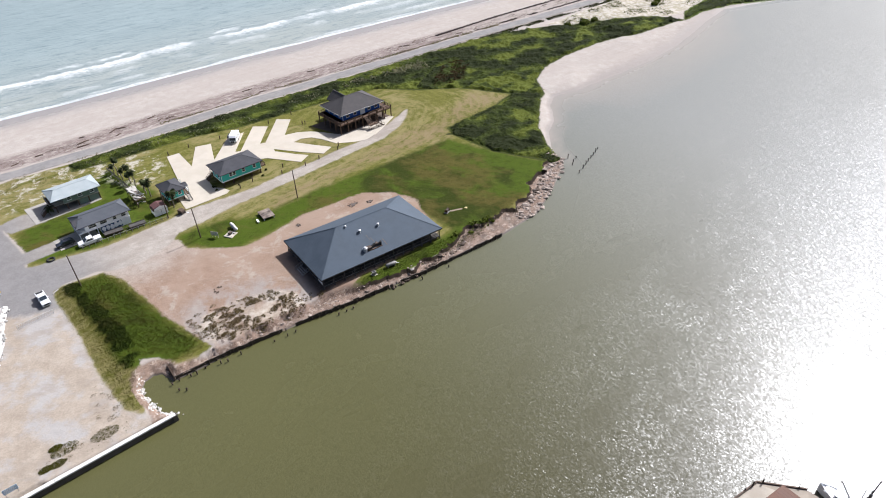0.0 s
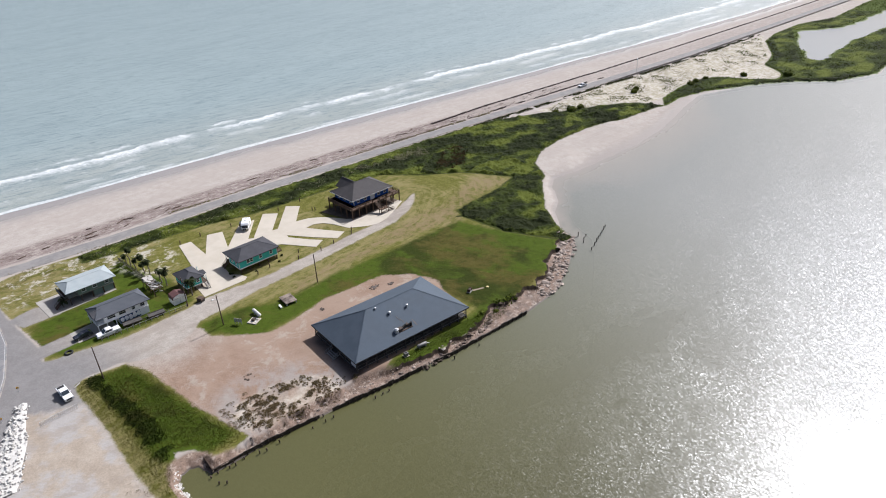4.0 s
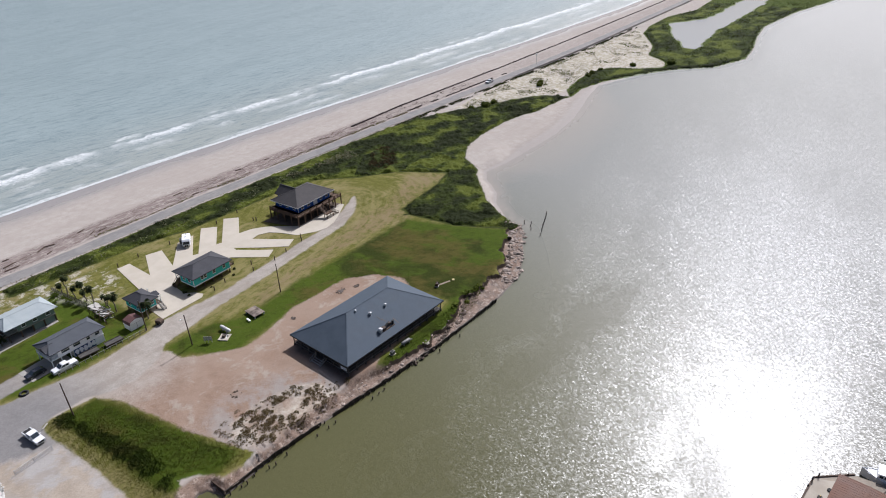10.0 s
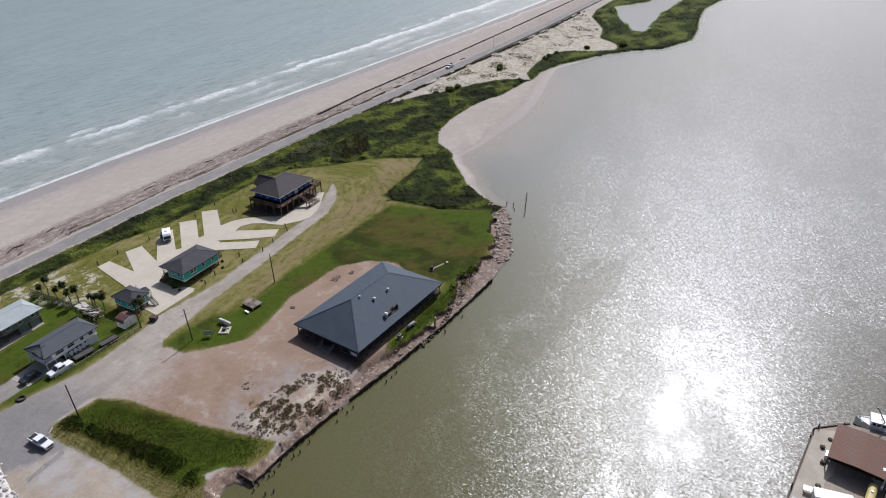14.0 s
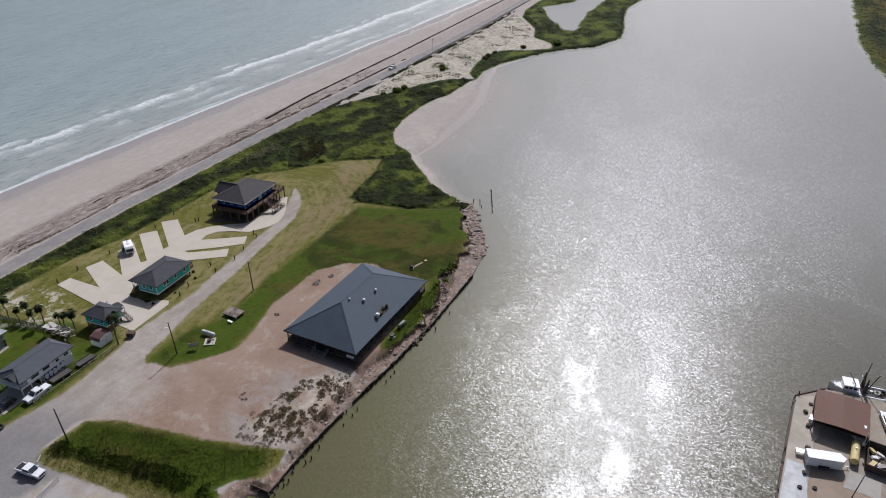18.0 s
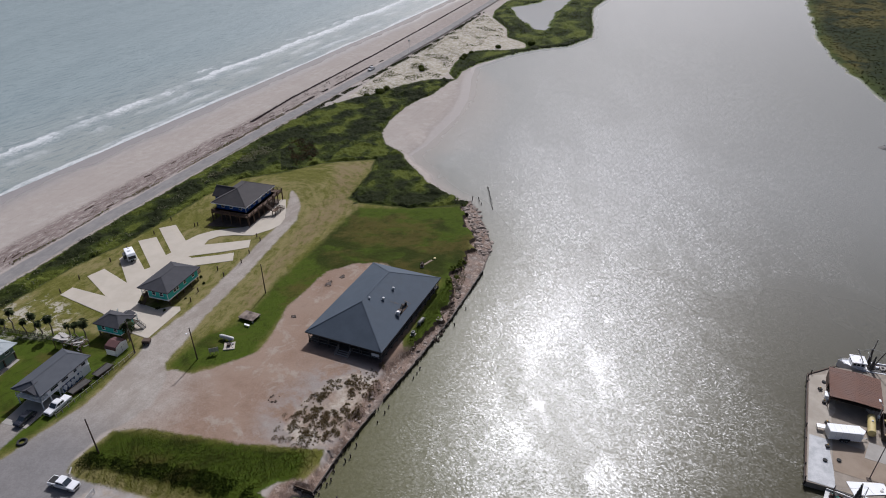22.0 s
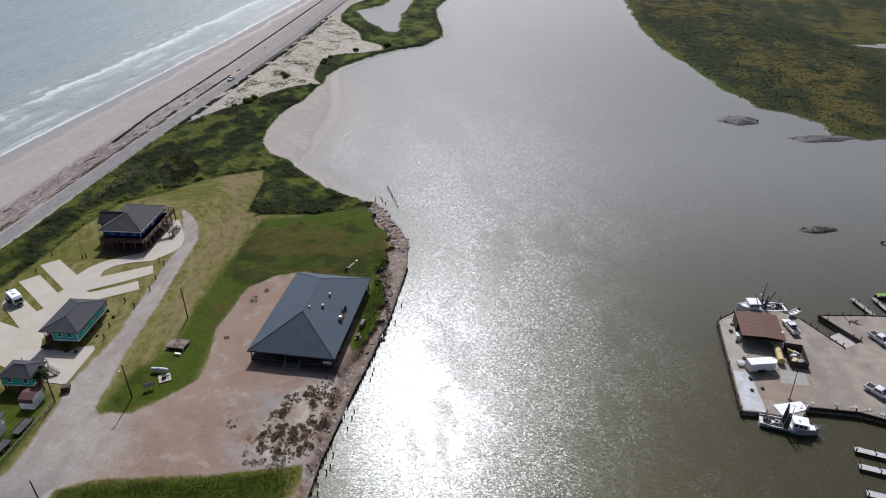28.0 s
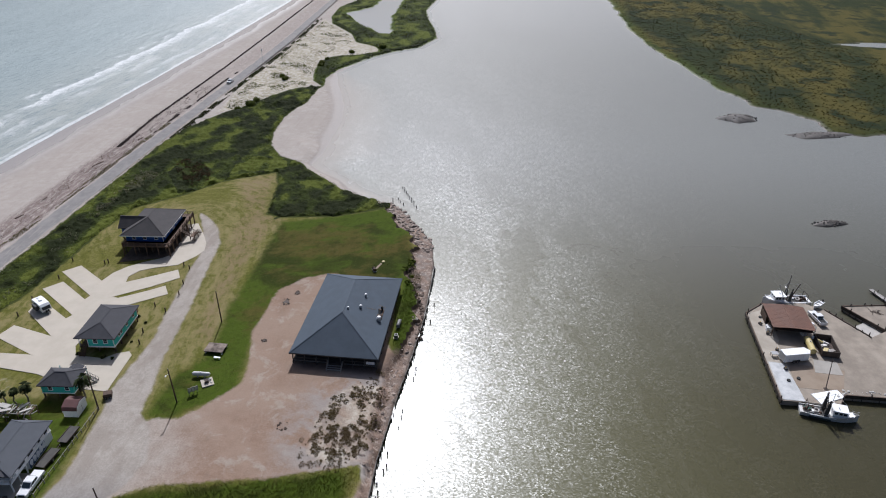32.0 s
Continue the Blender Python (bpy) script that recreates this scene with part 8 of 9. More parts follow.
fishing_boat(45.9, -150.3, 3, 13.0, 4.0, "white_paint", "white trawler with raised outriggers moored behind the shed", 2.6, [((-0.5, -1.9, 1.3), (-1.4, 1.2, 6.6), 0.15, "concrete_bleached"), ((0.6, -2.6, 1.2), (1.5, -3.2, 8.0), 0.13, "rust"), ((-0.6, -3.2, 1.2), (-1.2, -4.6, 6.9), 0.13, "rust")])
bm = bmesh.new()
tarp = thing("net_pile", (2.0, -137.6, 1.0), "green nets and gear heaped on the shrimp boat's stern", "nets")
tarp.location = (2.6, -137.4, 0.85)
for k in range(9):
    rr = random.Random(k)
    c = Vector((rr.uniform(-0.9, 0.9), rr.uniform(-0.9, 0.9), 0.1))
    bmesh.ops.create_icosphere(bm, subdivisions=2, radius=rr.uniform(0.35, 0.6), matrix=Matrix.Translation(c) @ Matrix.Diagonal((1, 1, 0.6, 1)))
part("net", bm, M["green_hull"], tarp)
part("rope_coil", rodded((0.7, 0.6, 0.1), (0.7, 0.6, 0.5), 0.4, n=12), M["net"], tarp)


def skiff(x, y, z, turn, label):
    s = thing("skiff", (x, y, z), label, "boat", turn=turn)
    part("hull", hull(bmesh.new(), 4.6, 1.7, 0.5, 0.2), M["white_paint"], s)
    for yy in (-1.2, 0.2):
        part("thwart", boxed(-0.7, 0.7, yy - 0.15, yy + 0.15, 0.3, 0.36), M["wood_grey"], s)
    part("outboard", boxed(-0.18, 0.18, -2.6, -2.3, 0.2, 0.9, bevel=0.05), M["rubber"], s)


skiff(42.3, -157.2, DOCK + 0.42, 38, "small white skiff pulled up on the dock edge")


def finger_pier(x, y, length, width, turn, label, material="pier_white", group="white finger piers"):
    p = thing("finger_pier", (x, y, 0), label, "pier", group, turn=turn)
    n = int(length / 0.5)
    deck = part("stringer", boxed(0, length, -width / 2, -width / 2 + 0.12, 0.45, 0.68), M["wood_dark"], p)
    part("stringer", boxed(0, length, width / 2 - 0.12, width / 2, 0.45, 0.68), M["wood_dark"], p)
    me = None
    for k in range(n):
        if me is None:
            pl = part("plank", boxed(0, length / n - 0.04, -width / 2 - 0.05, width / 2 + 0.05, 0.68, 0.76), M[material], p)
            me = pl.data
        else:
            pl = new("plank", me)
            pl.parent = p
            pl.matrix_basis = pose(k * length / n, 0, 0)
    for k in range(int(length / 3.5) + 1):
        for s in (-1, 1):
            part("timber_post", rodded((k * 3.5 + 0.2, s * width / 2, -2), (k * 3.5 + 0.2, s * width / 2, 1.5), 0.13, 0.11), M["wet_timber"], p)


finger_pier(-4.0, -151.5, 26, 1.3, -108, "narrow white plank pier on dark piles", "pier_white")
finger_pier(-8.6, -150.2, 26, 1.3, -106, "narrow white plank pier on dark piles", "pier_white")
finger_pier(-15.2, -148.5, 26, 1.4, -106, "narrow white plank pier on dark piles", "pier_white")
finger_pier(43.6, -179.2, 9, 1.2, 14, "grey plank pier reaching into the basin", "wood_grey", "grey piers")
finger_pier(43.2, -184.4, 10, 1.2, 8, "grey plank pier reaching into the basin", "wood_grey", "grey piers")
cover = thing("covered_boat", (53.6, -188.0, 0), "boat under a bright green tarpaulin at the pier", "boat", turn=-6)
part("hull", hull(bmesh.new(), 8.5, 2.0, 0.8, 0.3), M["car_dark"], cover)
part("tarpaulin", side_profile([(-4.0, 0.75), (-3.8, 1.2), (0.5, 1.5), (3.2, 1.25), (3.8, 0.85)], -0.8, 0.8, 0.1), M["green_tarp"], cover)
frame_pile = thing("scrap_iron", (40.0, -171.4, DOCK), "tangle of rusted iron on the dock yard", "scrap pile")
rr = random.Random(12)
for k in range(12):
    a, ln = rr.uniform(0, 6.28), rr.uniform(0.8, 2.2)
    c = Vector((rr.uniform(-0.8, 0.8), rr.uniform(-1.2, 1.2), 0.08))
    v = Vector((math.cos(a), math.sin(a), rr.uniform(0, 0.4))) * ln / 2
    part("bar", rodded(c - Vector((v.x, v.y, 0)), c + v, 0.06), M["rust"], frame_pile)


# ---- plants, weed and small litter ----
def foliage(name, xs, ys, zs, sizes, blades, material, label, category, seed, upright=0.0, lift=0.55, leaf=0.4):
    """Many small leafy clumps in one mesh: each is a dome of separate leaves."""
    rng = np.random.default_rng(seed)
    n = len(xs)
    d = rng.normal(size=(n, blades, 3))
    d[..., 2] = np.abs(d[..., 2]) * (1 + upright)
    d /= np.linalg.norm(d, axis=-1, keepdims=True)
    rad = sizes[:, None, None] * rng.uniform(0.25, 1.0, (n, blades, 1))
    centre = d * rad * np.array([1, 1, lift * 2]) + np.stack([xs, ys, zs], -1)[:, None]
    a = rng.normal(size=(n, blades, 3))
    a -= (a * d).sum(-1, keepdims=True) * d * (0.8 - 0.6 * (upright > 0))
    a /= np.linalg.norm(a, axis=-1, keepdims=True)
    b = np.cross(d, a)
    if upright:
        a = a * 0.3 + np.array([0, 0, 1.0]) * upright
    s = sizes[:, None, None] * leaf * rng.uniform(0.7, 1.35, (n, blades, 1))
    tri = np.stack([centre - b * s * 0.55, centre + b * s * 0.55, centre + a * s * 1.3], 2).reshape(-1, 3)
    me = bpy.data.meshes.new(name)
    m = len(tri) // 3
    me.vertices.add(m * 3), me.loops.add(m * 3), me.polygons.add(m)
    me.vertices.foreach_set("co", tri.ravel())
    me.loops.foreach_set("vertex_index", np.arange(m * 3))
    me.polygons.foreach_set("loop_start", np.arange(0, m * 3, 3))
    me.polygons.foreach_set("loop_total", np.full(m, 3))
    me.update(calc_edges=True)
    me.materials.append(material)
    return tagged(new(name, me), label, category, kind="stuff")


def scattered(poly, count, seed, edge=0.0, clear=(), lumps=None):
    """Random places inside an outline, off the outlines in clear."""
    rng = np.random.default_rng(seed)
    p = np.array(poly)
    lo, hi = p.min(0), p.max(0)
    x, y = rng.uniform(lo[0], hi[0], count), rng.uniform(lo[1], hi[1], count)
    keep = inside(poly, x, y) > edge + rng.uniform(-0.6, 0.6, count)
    for other in clear:
        keep &= inside(other, x, y) < -0.3
    if lumps is not None:
        keep &= lattice(x / lumps[0], y / lumps[0], seed) > lumps[1]
    x, y = x[keep], y[keep]
    return x, y, fields(x, y)[0]


WOODY = [(92, 4), (88.8, -5), (88.6, -12), (89.6, -24), (91, -38), (100, -39), (137, -2), (127, 7), (111, 1)]
MURKY = [(105, 38), (113, 24.5), (120, 24.5), (128, 25), (140, 25), (148, 24), (142, 38), (134, 46), (124, 49), (114, 43)]
FRESH = [(127, 22), (133, 24), (140, 20), (138, 7), (131, 5), (126, 12)]


def scrub_mound(x, y):
    """Height of the scrub's crowns over the ground."""
    return np.clip(0.45 + 0.55 * lattice(x / 3.6, y / 2.7, 33) + 0.35 * lattice(x / 1.7, y / 1.4, 30) + 0.16 * lattice(x / 0.8, y / 0.8, 28), 0.02, 1.4)


def scrub_tone(x, y):
    """Dark and woody above nought, fresh and pale below."""
    t = 1.0 * lattice(x / 13, y / 6, 34) + 0.8 * lattice(x / 4.5, y / 3.5, 35) + 0.12
    t = t + 0.5 * (inside(WOODY, x, y) > 0) + 0.75 * (inside(MURKY, x, y) > 0) - 0.9 * (inside(FRESH, x, y) > 0) - 0.15 * (y > road_y(x) - 8) * (x < 150)
    return t - 0.3 * np.clip(1 - inside(SCRUB, x, y) / 2.5, 0, 1)


def canopy(name, poly, spacing, material, label, height, tone):
    """One leafy mass: a lumpy skin over the ground inside an outline."""
    p = np.array(poly)
    lo, hi = p.min(0) - 0.5, p.max(0) + 0.5
    gx, gy = np.meshgrid(np.arange(lo[0], hi[0], spacing), np.arange(lo[1], hi[1], spacing))
    jit = np.random.default_rng(5)
    gx, gy = gx + jit.uniform(-0.3, 0.3, gx.shape) * spacing, gy + jit.uniform(-0.3, 0.3, gy.shape) * spacing
    d = inside(poly, gx, gy) + 0.7 * lattice(gx / 1.6, gy / 1.6, 29)
    ground_h = fields(gx, gy)[0]
    gz = ground_h - 0.1 + (height(gx, gy) + 0.2) * np.clip(d / 1.2, 0, 1)
    ok = (d > -0.1) & (ground_h > 0.2)
    idx = np.arange(gx.size).reshape(gx.shape)
    quads = np.stack([idx[:-1, :-1], idx[:-1, 1:], idx[1:, 1:], idx[1:, :-1]], -1)
    quads = quads[ok[:-1, :-1] & ok[:-1, 1:] & ok[1:, 1:] & ok[1:, :-1]]
    used, quads = np.unique(quads, return_inverse=True)
    co = np.stack([gx, gy, gz], -1).reshape(-1, 3)[used]
    me = bpy.data.meshes.new(name)
    me.from_pydata(co.tolist(), [], quads.reshape(-1, 4).tolist())
    me.attributes.new("tone", "FLOAT", "POINT").data.foreach_set("value", tone(co[:, 0], co[:, 1]).astype(np.float32))
    me.materials.append(material)
    return tagged(new(name, me), label, "shrubs", kind="stuff")


def canopy_material(name, dark, middle, fresh):
    n = Nodes(name)
    co = n.coords()
    t = n.math("ADD", n.attr("tone"), n.math("MULTIPLY", n.math("SUBTRACT", n.noise(1.1, 5, 0.7, co), 0.5), 1.5))
    col = n.mix(n.ramp(t, -0.45, 0.0), fresh, middle)
    col = n.mix(n.ramp(t, 0.1, 0.6), col, dark)
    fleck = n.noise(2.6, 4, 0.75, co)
    # near-black flecks put the shade between leaves into the colour
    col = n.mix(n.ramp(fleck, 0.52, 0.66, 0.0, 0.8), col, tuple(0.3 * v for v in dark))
    n.bump(fleck, 0.9, 0.35)
    return n.done(col, 0.9, 0.0, 0.06)


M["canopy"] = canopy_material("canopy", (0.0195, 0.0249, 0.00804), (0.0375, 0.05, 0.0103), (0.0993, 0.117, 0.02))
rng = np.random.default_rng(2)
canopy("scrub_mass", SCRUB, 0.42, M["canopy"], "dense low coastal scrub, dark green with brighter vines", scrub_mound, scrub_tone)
x, y, z = scattered(SCRUB, 60000, 31)
k = z > 0.25
x, y, z = x[k], y[k], z[k]
z = z + 0.9 * scrub_mound(x, y)
s = 0.14 + 0.22 * rng.random(len(x))
tone = scrub_tone(x, y) + 0.25 * rng.normal(size=len(x))
t = tone > 0.45
foliage("dark_scrub", x[t], y[t], z[t], s[t], 14, M["leaf_dark"], "twiggy dark green shrubs in the scrub", "shrubs", 61, leaf=0.34)
t = (tone > -0.15) & (tone <= 0.45)
foliage("scrub", x[t], y[t], z[t], s[t], 14, M["leaf_scrub"], "mid-green leafy shrubs in the scrub", "shrubs", 1, leaf=0.34)
t = tone <= -0.15
foliage("vine_scrub", x[t], y[t], z[t], s[t], 14, M["leaf_marsh"], "brighter green beach vines among the scrub", "shrubs", 2, leaf=0.34)
RED = [(111, 35), (117, 31), (124, 32), (132, 38), (136, 45), (130, 50), (122, 43), (116, 40)]
x, y, z = scattered(RED, 1500, 36, lumps=(3, -0.3))
foliage("dead_scrub", x, y, z + 0.2 + scrub_mound(x, y), 0.35 + 0.4 * rng.random(len(x)), 16, M["leaf_red"], "patch of reddish-brown dead scrub", "shrubs", 3, leaf=0.26)
x, y, z = scattered([(84, 60), (97, 60), (109, 59), (123, 59), (123, 50), (106, 54), (96, 57.5), (86, 57)], 1500, 37, lumps=(2.2, 0.0))
foliage("pale_brush", x, y, z + 0.2 + scrub_mound(x, y), 0.25 + 0.35 * rng.random(len(x)), 14, M["leaf_pale"], "bleached dry brush on top of the scrub", "shrubs", 4)
x, y, z = scattered([(-10, 70.2), (-10, 64), (60, 54), (100, 56), (140, 62), (150, 63.4), (60, 69)], 1500, 29, lumps=(3.5, 0.45))
foliage("pale_brush", x, y, z + 0.2 + scrub_mound(x, y), 0.2 + 0.25 * rng.random(len(x)), 12, M["leaf_pale"], "scattered dry brush in the roadside scrub", "shrubs", 24)
near_marsh = sorted(SALTMARSH[:12], key=lambda p: p[0]) + [(700, -75), (700, 22)] + SALTMARSH[17:]
x, y, z = scattered(near_marsh, 48000, 38, clear=[POND])
k = z > 0.15
x, y, z = x[k], y[k], z[k]
tone = 0.7 * lattice(x / 22, y / 9, 26) + 0.5 * lattice(x / 7, y / 4, 27) + 0.2 * rng.normal(size=len(x)) + 0.5 * (inside(SALTMARSH, x, y) < 4)
t = tone > 0.12
foliage("salt_marsh", x[~t], y[~t], z[~t] + 0.1, 0.25 + 0.3 * rng.random((~t).sum()), 9, M["leaf_salt"], "bright green salt marsh round the tidal pond", "marsh", 5, lift=0.3, leaf=0.36)
foliage("marsh_shrubs", x[t], y[t], z[t] + 0.3, 0.3 + 0.45 * rng.random(t.sum()), 9, M["leaf_scrub"], "darker green shrubs along the marsh edge", "marsh", 25, lift=0.4, leaf=0.36)


def marsh_mound(x, y):
    wet_edge = np.clip((-2 - inside(POND, x, y)) / 2, 0, 1)
    return wet_edge * np.clip(0.25 + 0.4 * lattice(x / 6, y / 3, 26) + 0.25 * lattice(x / 2.6, y / 1.8, 22), 0, 1.0) - 0.35 * (1 - wet_edge)


def marsh_tone(x, y):
    return 0.6 * lattice(x / 22, y / 9, 26) + 0.5 * lattice(x / 7, y / 4, 27) + 0.45 * (inside(SALTMARSH, x, y) < 5) - 0.1


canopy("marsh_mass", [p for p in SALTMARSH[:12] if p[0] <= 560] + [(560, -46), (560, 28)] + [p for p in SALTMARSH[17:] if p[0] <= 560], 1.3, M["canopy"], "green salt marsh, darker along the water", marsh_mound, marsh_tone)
FAR_EDGE = MARSH_S[1:15] + [(230, -420), (330, -330), (480, -300), (800, -300)]
x, y, z = scattered(FAR_EDGE, 26000, 39, edge=1.0)
foliage("far_marsh", x, y, z, 0.35 + 0.6 * rng.random(len(x)), 8, M["leaf_far"], "dark green and ochre marsh grass across the channel", "marsh", 6, lift=0.35)
x, y, z = scattered(LAWN, 60000, 40, edge=0.3, clear=[PAD, DRIVE])
k = z > 1.3
for poly in ((14, 32, 18, 32), (60, 84, 22, 44)):
    k &= ~((x > poly[0]) & (x < poly[1]) & (y > poly[2]) & (y < poly[3]))
k &= ~((y > 16) & (x < 60) & (x > 2))
lush = inside([(4, -12), (-5, 0), (-4, 5), (8, 4), (14, 0), (22, -1.5), (35, -0.5), (58, -2), (85, -3), (90, -20), (97, -37), (80, -46), (52, -48), (50, -20), (45, -12), (25, -10), (12, -11)], x, y) > 0
g = k & lush
foliage("lush_grass", x[g], y[g], z[g] - 0.02, 0.09 + 0.13 * rng.random(g.sum()), 8, M["leaf_turf"], "thick green unmown grass", "grass", 7, lift=0.3)
g = k & ~lush
foliage("mown_grass", x[g], y[g], z[g] - 0.03, 0.06 + 0.07 * rng.random(g.sum()), 6, M["leaf_dry"], "dry mown grass tufts", "grass", 8, lift=0.3)
x, y, z = scattered(WEDGE, 48000, 41, edge=0.2)
reed = 1.9 - np.hypot(x + 31.2, y + 33.6)
reed = np.maximum(reed, inside([(-34.3, 4), (-31.6, 3.4), (-30.2, -8), (-28.3, -24), (-28.6, -29.5), (-32.4, -28.6), (-32.6, -14)], x, y)) + 0.9 * lattice(x / 1.7, y / 1.7, 61) + 0.3 * rng.normal(size=len(x))
dark = reed > 0
rim = inside(WEDGE, x, y) + 1.6 * lattice(x / 3, y / 3, 63) < np.where(x > -30, 2.2, 3.4)
t = ~dark & ~rim
foliage("wedge_grass", x[t], y[t], z[t], 0.08 + 0.1 * rng.random(t.sum()), 9, M["leaf_wedge"], "tall green grass between the lot and the clay yard", "grass", 9, upright=0.9)
t = ~dark & rim
foliage("rim_grass", x[t], y[t], z[t], 0.08 + 0.09 * rng.random(t.sum()), 8, M["leaf_straw"], "yellowing grass round the rim of the green", "grass", 28, upright=0.9)
x, y, z = x[dark], y[dark], z[dark] + 0.25 * np.clip(reed[dark], 0, 1.2)
rise = np.clip(0.6 + 0.6 * lattice(x / 1.9, y / 1.9, 62), 0.1, 1.2)
foliage("reed_bed", x, y, z + 0.25 * rise, 0.12 + 0.16 * rng.random(len(x)), 14, M["leaf_reed"], "tall dark green reeds in a long strip", "reeds", 10, upright=0.9, leaf=0.4)
x, y, z = scattered(LOTS, 22000, 42, edge=0.2)
k = (z > 1.2) & ~((x > -26) & (x < -9) & (y > 19) & (y < 29)) & ~((x > -42) & (x < -12) & (y > 38) & (y < 51)) & ~((x < -20) & (y > 19.8) & (y < 27.5)) & ~((x > -1) & (y > 17))
foliage("yard_grass", x[k], y[k], z[k] - 0.02, 0.06 + 0.1 * rng.random(k.sum()), 7, M["leaf_grass"], "green yard grass with bare sandy spots", "grass", 11, lift=0.3)
PATCH = [(-15.5, -33), (-13, -31), (-6, -30.5), (3.6, -34), (7, -38), (6.5, -43.5), (0, -44.5), (-12, -42), (-16, -39)]
BALD = [(-6.5, -36.5), (-3.5, -34.4), (0.4, -36.2), (-0.4, -39.6), (-4.6, -39.4)]


def bush_clusters(poly, count, seed, clear=()):
    """Places gathered into round low bushes of many sizes."""
    cx, cy, _ = scattered(poly, count, seed, clear=clear)
    r = np.random.default_rng(seed)
    size = 0.2 + 0.85 * r.random(len(cx)) ** 2
    many = (8 + 50 * size * size).astype(int)
    rep_x, rep_y, rep_s = np.repeat(cx, many), np.repeat(cy, many), np.repeat(size, many)
    a, q = r.uniform(0, math.tau, len(rep_x)), np.sqrt(r.random(len(rep_x)))
    bx, by = rep_x + rep_s * q * np.cos(a), rep_y + 0.8 * rep_s * q * np.sin(a)
    return bx, by, fields(bx, by)[0] + 0.25 * rep_s * (1 - q * q), 0.07 + 0.08 * r.random(len(bx)) + 0.07 * rep_s


x, y, z, s = bush_clusters(PATCH, 430, 43, [BALD])
foliage("dune_bushes", x, y, z, s, 14, M["leaf_dune"], "scattered olive-brown salt bushes on a sandy hummock", "shrubs", 12)
x, y, z, s = bush_clusters([(-19.5, -33), (-14, -27), (-9, -28), (-14, -38), (-17.5, -39)], 60, 44)
foliage("bare_bushes", x, y, z, s * 0.7, 12, M["leaf_dune"], "sparse low salt bushes on the clay", "shrubs", 13)
x, y, z, s = bush_clusters([(3, -44.5), (7, -38), (12, -41), (10, -46.5), (4, -46.5)], 26, 58)
foliage("bank_scrub", x, y, z, s * 0.8, 12, M["leaf_dune"], "low dry scrub at the top of the bank", "shrubs", 26)
DUNES = [(200, 50), (207, 34), (236, 22), (250, 18), (275, 22), (295, 23), (315, 20), (330, 18), (350, 10), (376, 16), (413, 36), (420, 42), (350, 47.5), (250, 53.5)]
x, y, z = scattered(DUNES, 15000, 45, lumps=(5.0, 0.05))
foliage("dune_grass", x, y, z, 0.25 + 0.4 * rng.random(len(x)), 8, M["leaf_dunegrass"], "sparse olive dune grass on pale sand", "grass", 14, upright=0.2)
x, y, z = scattered(DUNES, 9000, 57, lumps=(8.0, 0.22))
foliage("dune_scrub", x, y, z, 0.3 + 0.4 * rng.random(len(x)), 9, M["leaf_scrub"], "darker green patches of creeper in the dunes", "shrubs", 29)
x = rng.uniform(150, 430, 5200)
y = road_y(x) - 1.0 - 2.6 * rng.random(5200) ** 1.5
k = lattice(x / 5, y / 2, 59) > -0.25
foliage("road_hedge", x[k], y[k], fields(x[k], y[k])[0], 0.3 + 0.35 * rng.random(k.sum()), 10, M["leaf_dark"], "ragged dark line of low plants along the beach road", "shrubs", 30)
x = 165 + 105 * rng.random(2600)
y = road_y(x) + 8.4 + np.abs(rng.normal(size=2600)) * (0.5 + 1.6 * np.clip(lattice(x / 12, x * 0, 60), 0, 1))
k = lattice(x / 7, y / 2, 64) > -0.2
foliage("road_weed", x[k], y[k], fields(x[k], y[k])[0], 0.2 + 0.3 * rng.random(k.sum()), 9, M["weed_dark"], "dark weed heaped along the road's sandy edge", "seaweed", 31, lift=0.3)
x, y, z = scattered([(-45, 76), (-45, 63), (-12, 63), (10, 60), (10, 70)], 2600, 46, lumps=(3, 0.0))
foliage("verge_grass", x, y, z, 0.2 + 0.3 * rng.random(len(x)), 9, M["leaf_dry"], "patchy dry grass on the sandy verge", "grass", 15, upright=0.4)
x, y, z = scattered([(-36.5, -49), (-38, -38), (-41, -42), (-46, -51), (-45, -53), (-36, -53.2)], 500, 47, lumps=(1.8, 0.25))
foliage("quay_weeds", x, y, z, 0.14 + 0.2 * rng.random(len(x)), 10, M["leaf_dry"], "dry weeds in the sand behind the quay", "grass", 16, upright=0.4)
for cx, cy, cr, seed in ((-41.7, -49.7, 1.9, 81), (-48.6, -48.2, 1.8, 82), (-49.8, -46.8, 0.9, 83), (-50.5, -50.8, 1.1, 84), (-52.6, -50.6, 0.9, 85)):
    r = np.random.default_rng(seed)
    a, q = r.uniform(0, math.tau, 700), cr * np.sqrt(r.random(700))
    x, y = cx + 1.4 * q * np.cos(a), cy + 0.8 * q * np.sin(a)
    foliage("weed_patch", x, y, fields(x, y)[0] - 0.02, 0.12 + 0.16 * r.random(700), 8, M["leaf_straw"], "patch of yellow-green weeds in the pale sand", "grass", seed, upright=0.5)
x, y, z, s = bush_clusters([(-38, -30), (-37, -46), (-39, -50), (-52, -53), (-54, -49), (-44, -46), (-40, -36)], 60, 86)
foliage("dark_weeds", x, y, z, s * 0.55, 10, M["leaf_dune"], "dark weed tufts dotted over the pale lot", "grass", 27)
x, y, z = scattered([(20, -46.4), (36, -49.4), (55, -50.3), (60, -47.5), (48, -45.8), (22, -44.6)], 7000, 48)
foliage("bank_grass", x, y, z, 0.08 + 0.16 * rng.random(len(x)), 10, M["leaf_scrub"], "green grass between the hall and the bank", "grass", 17, upright=0.6)
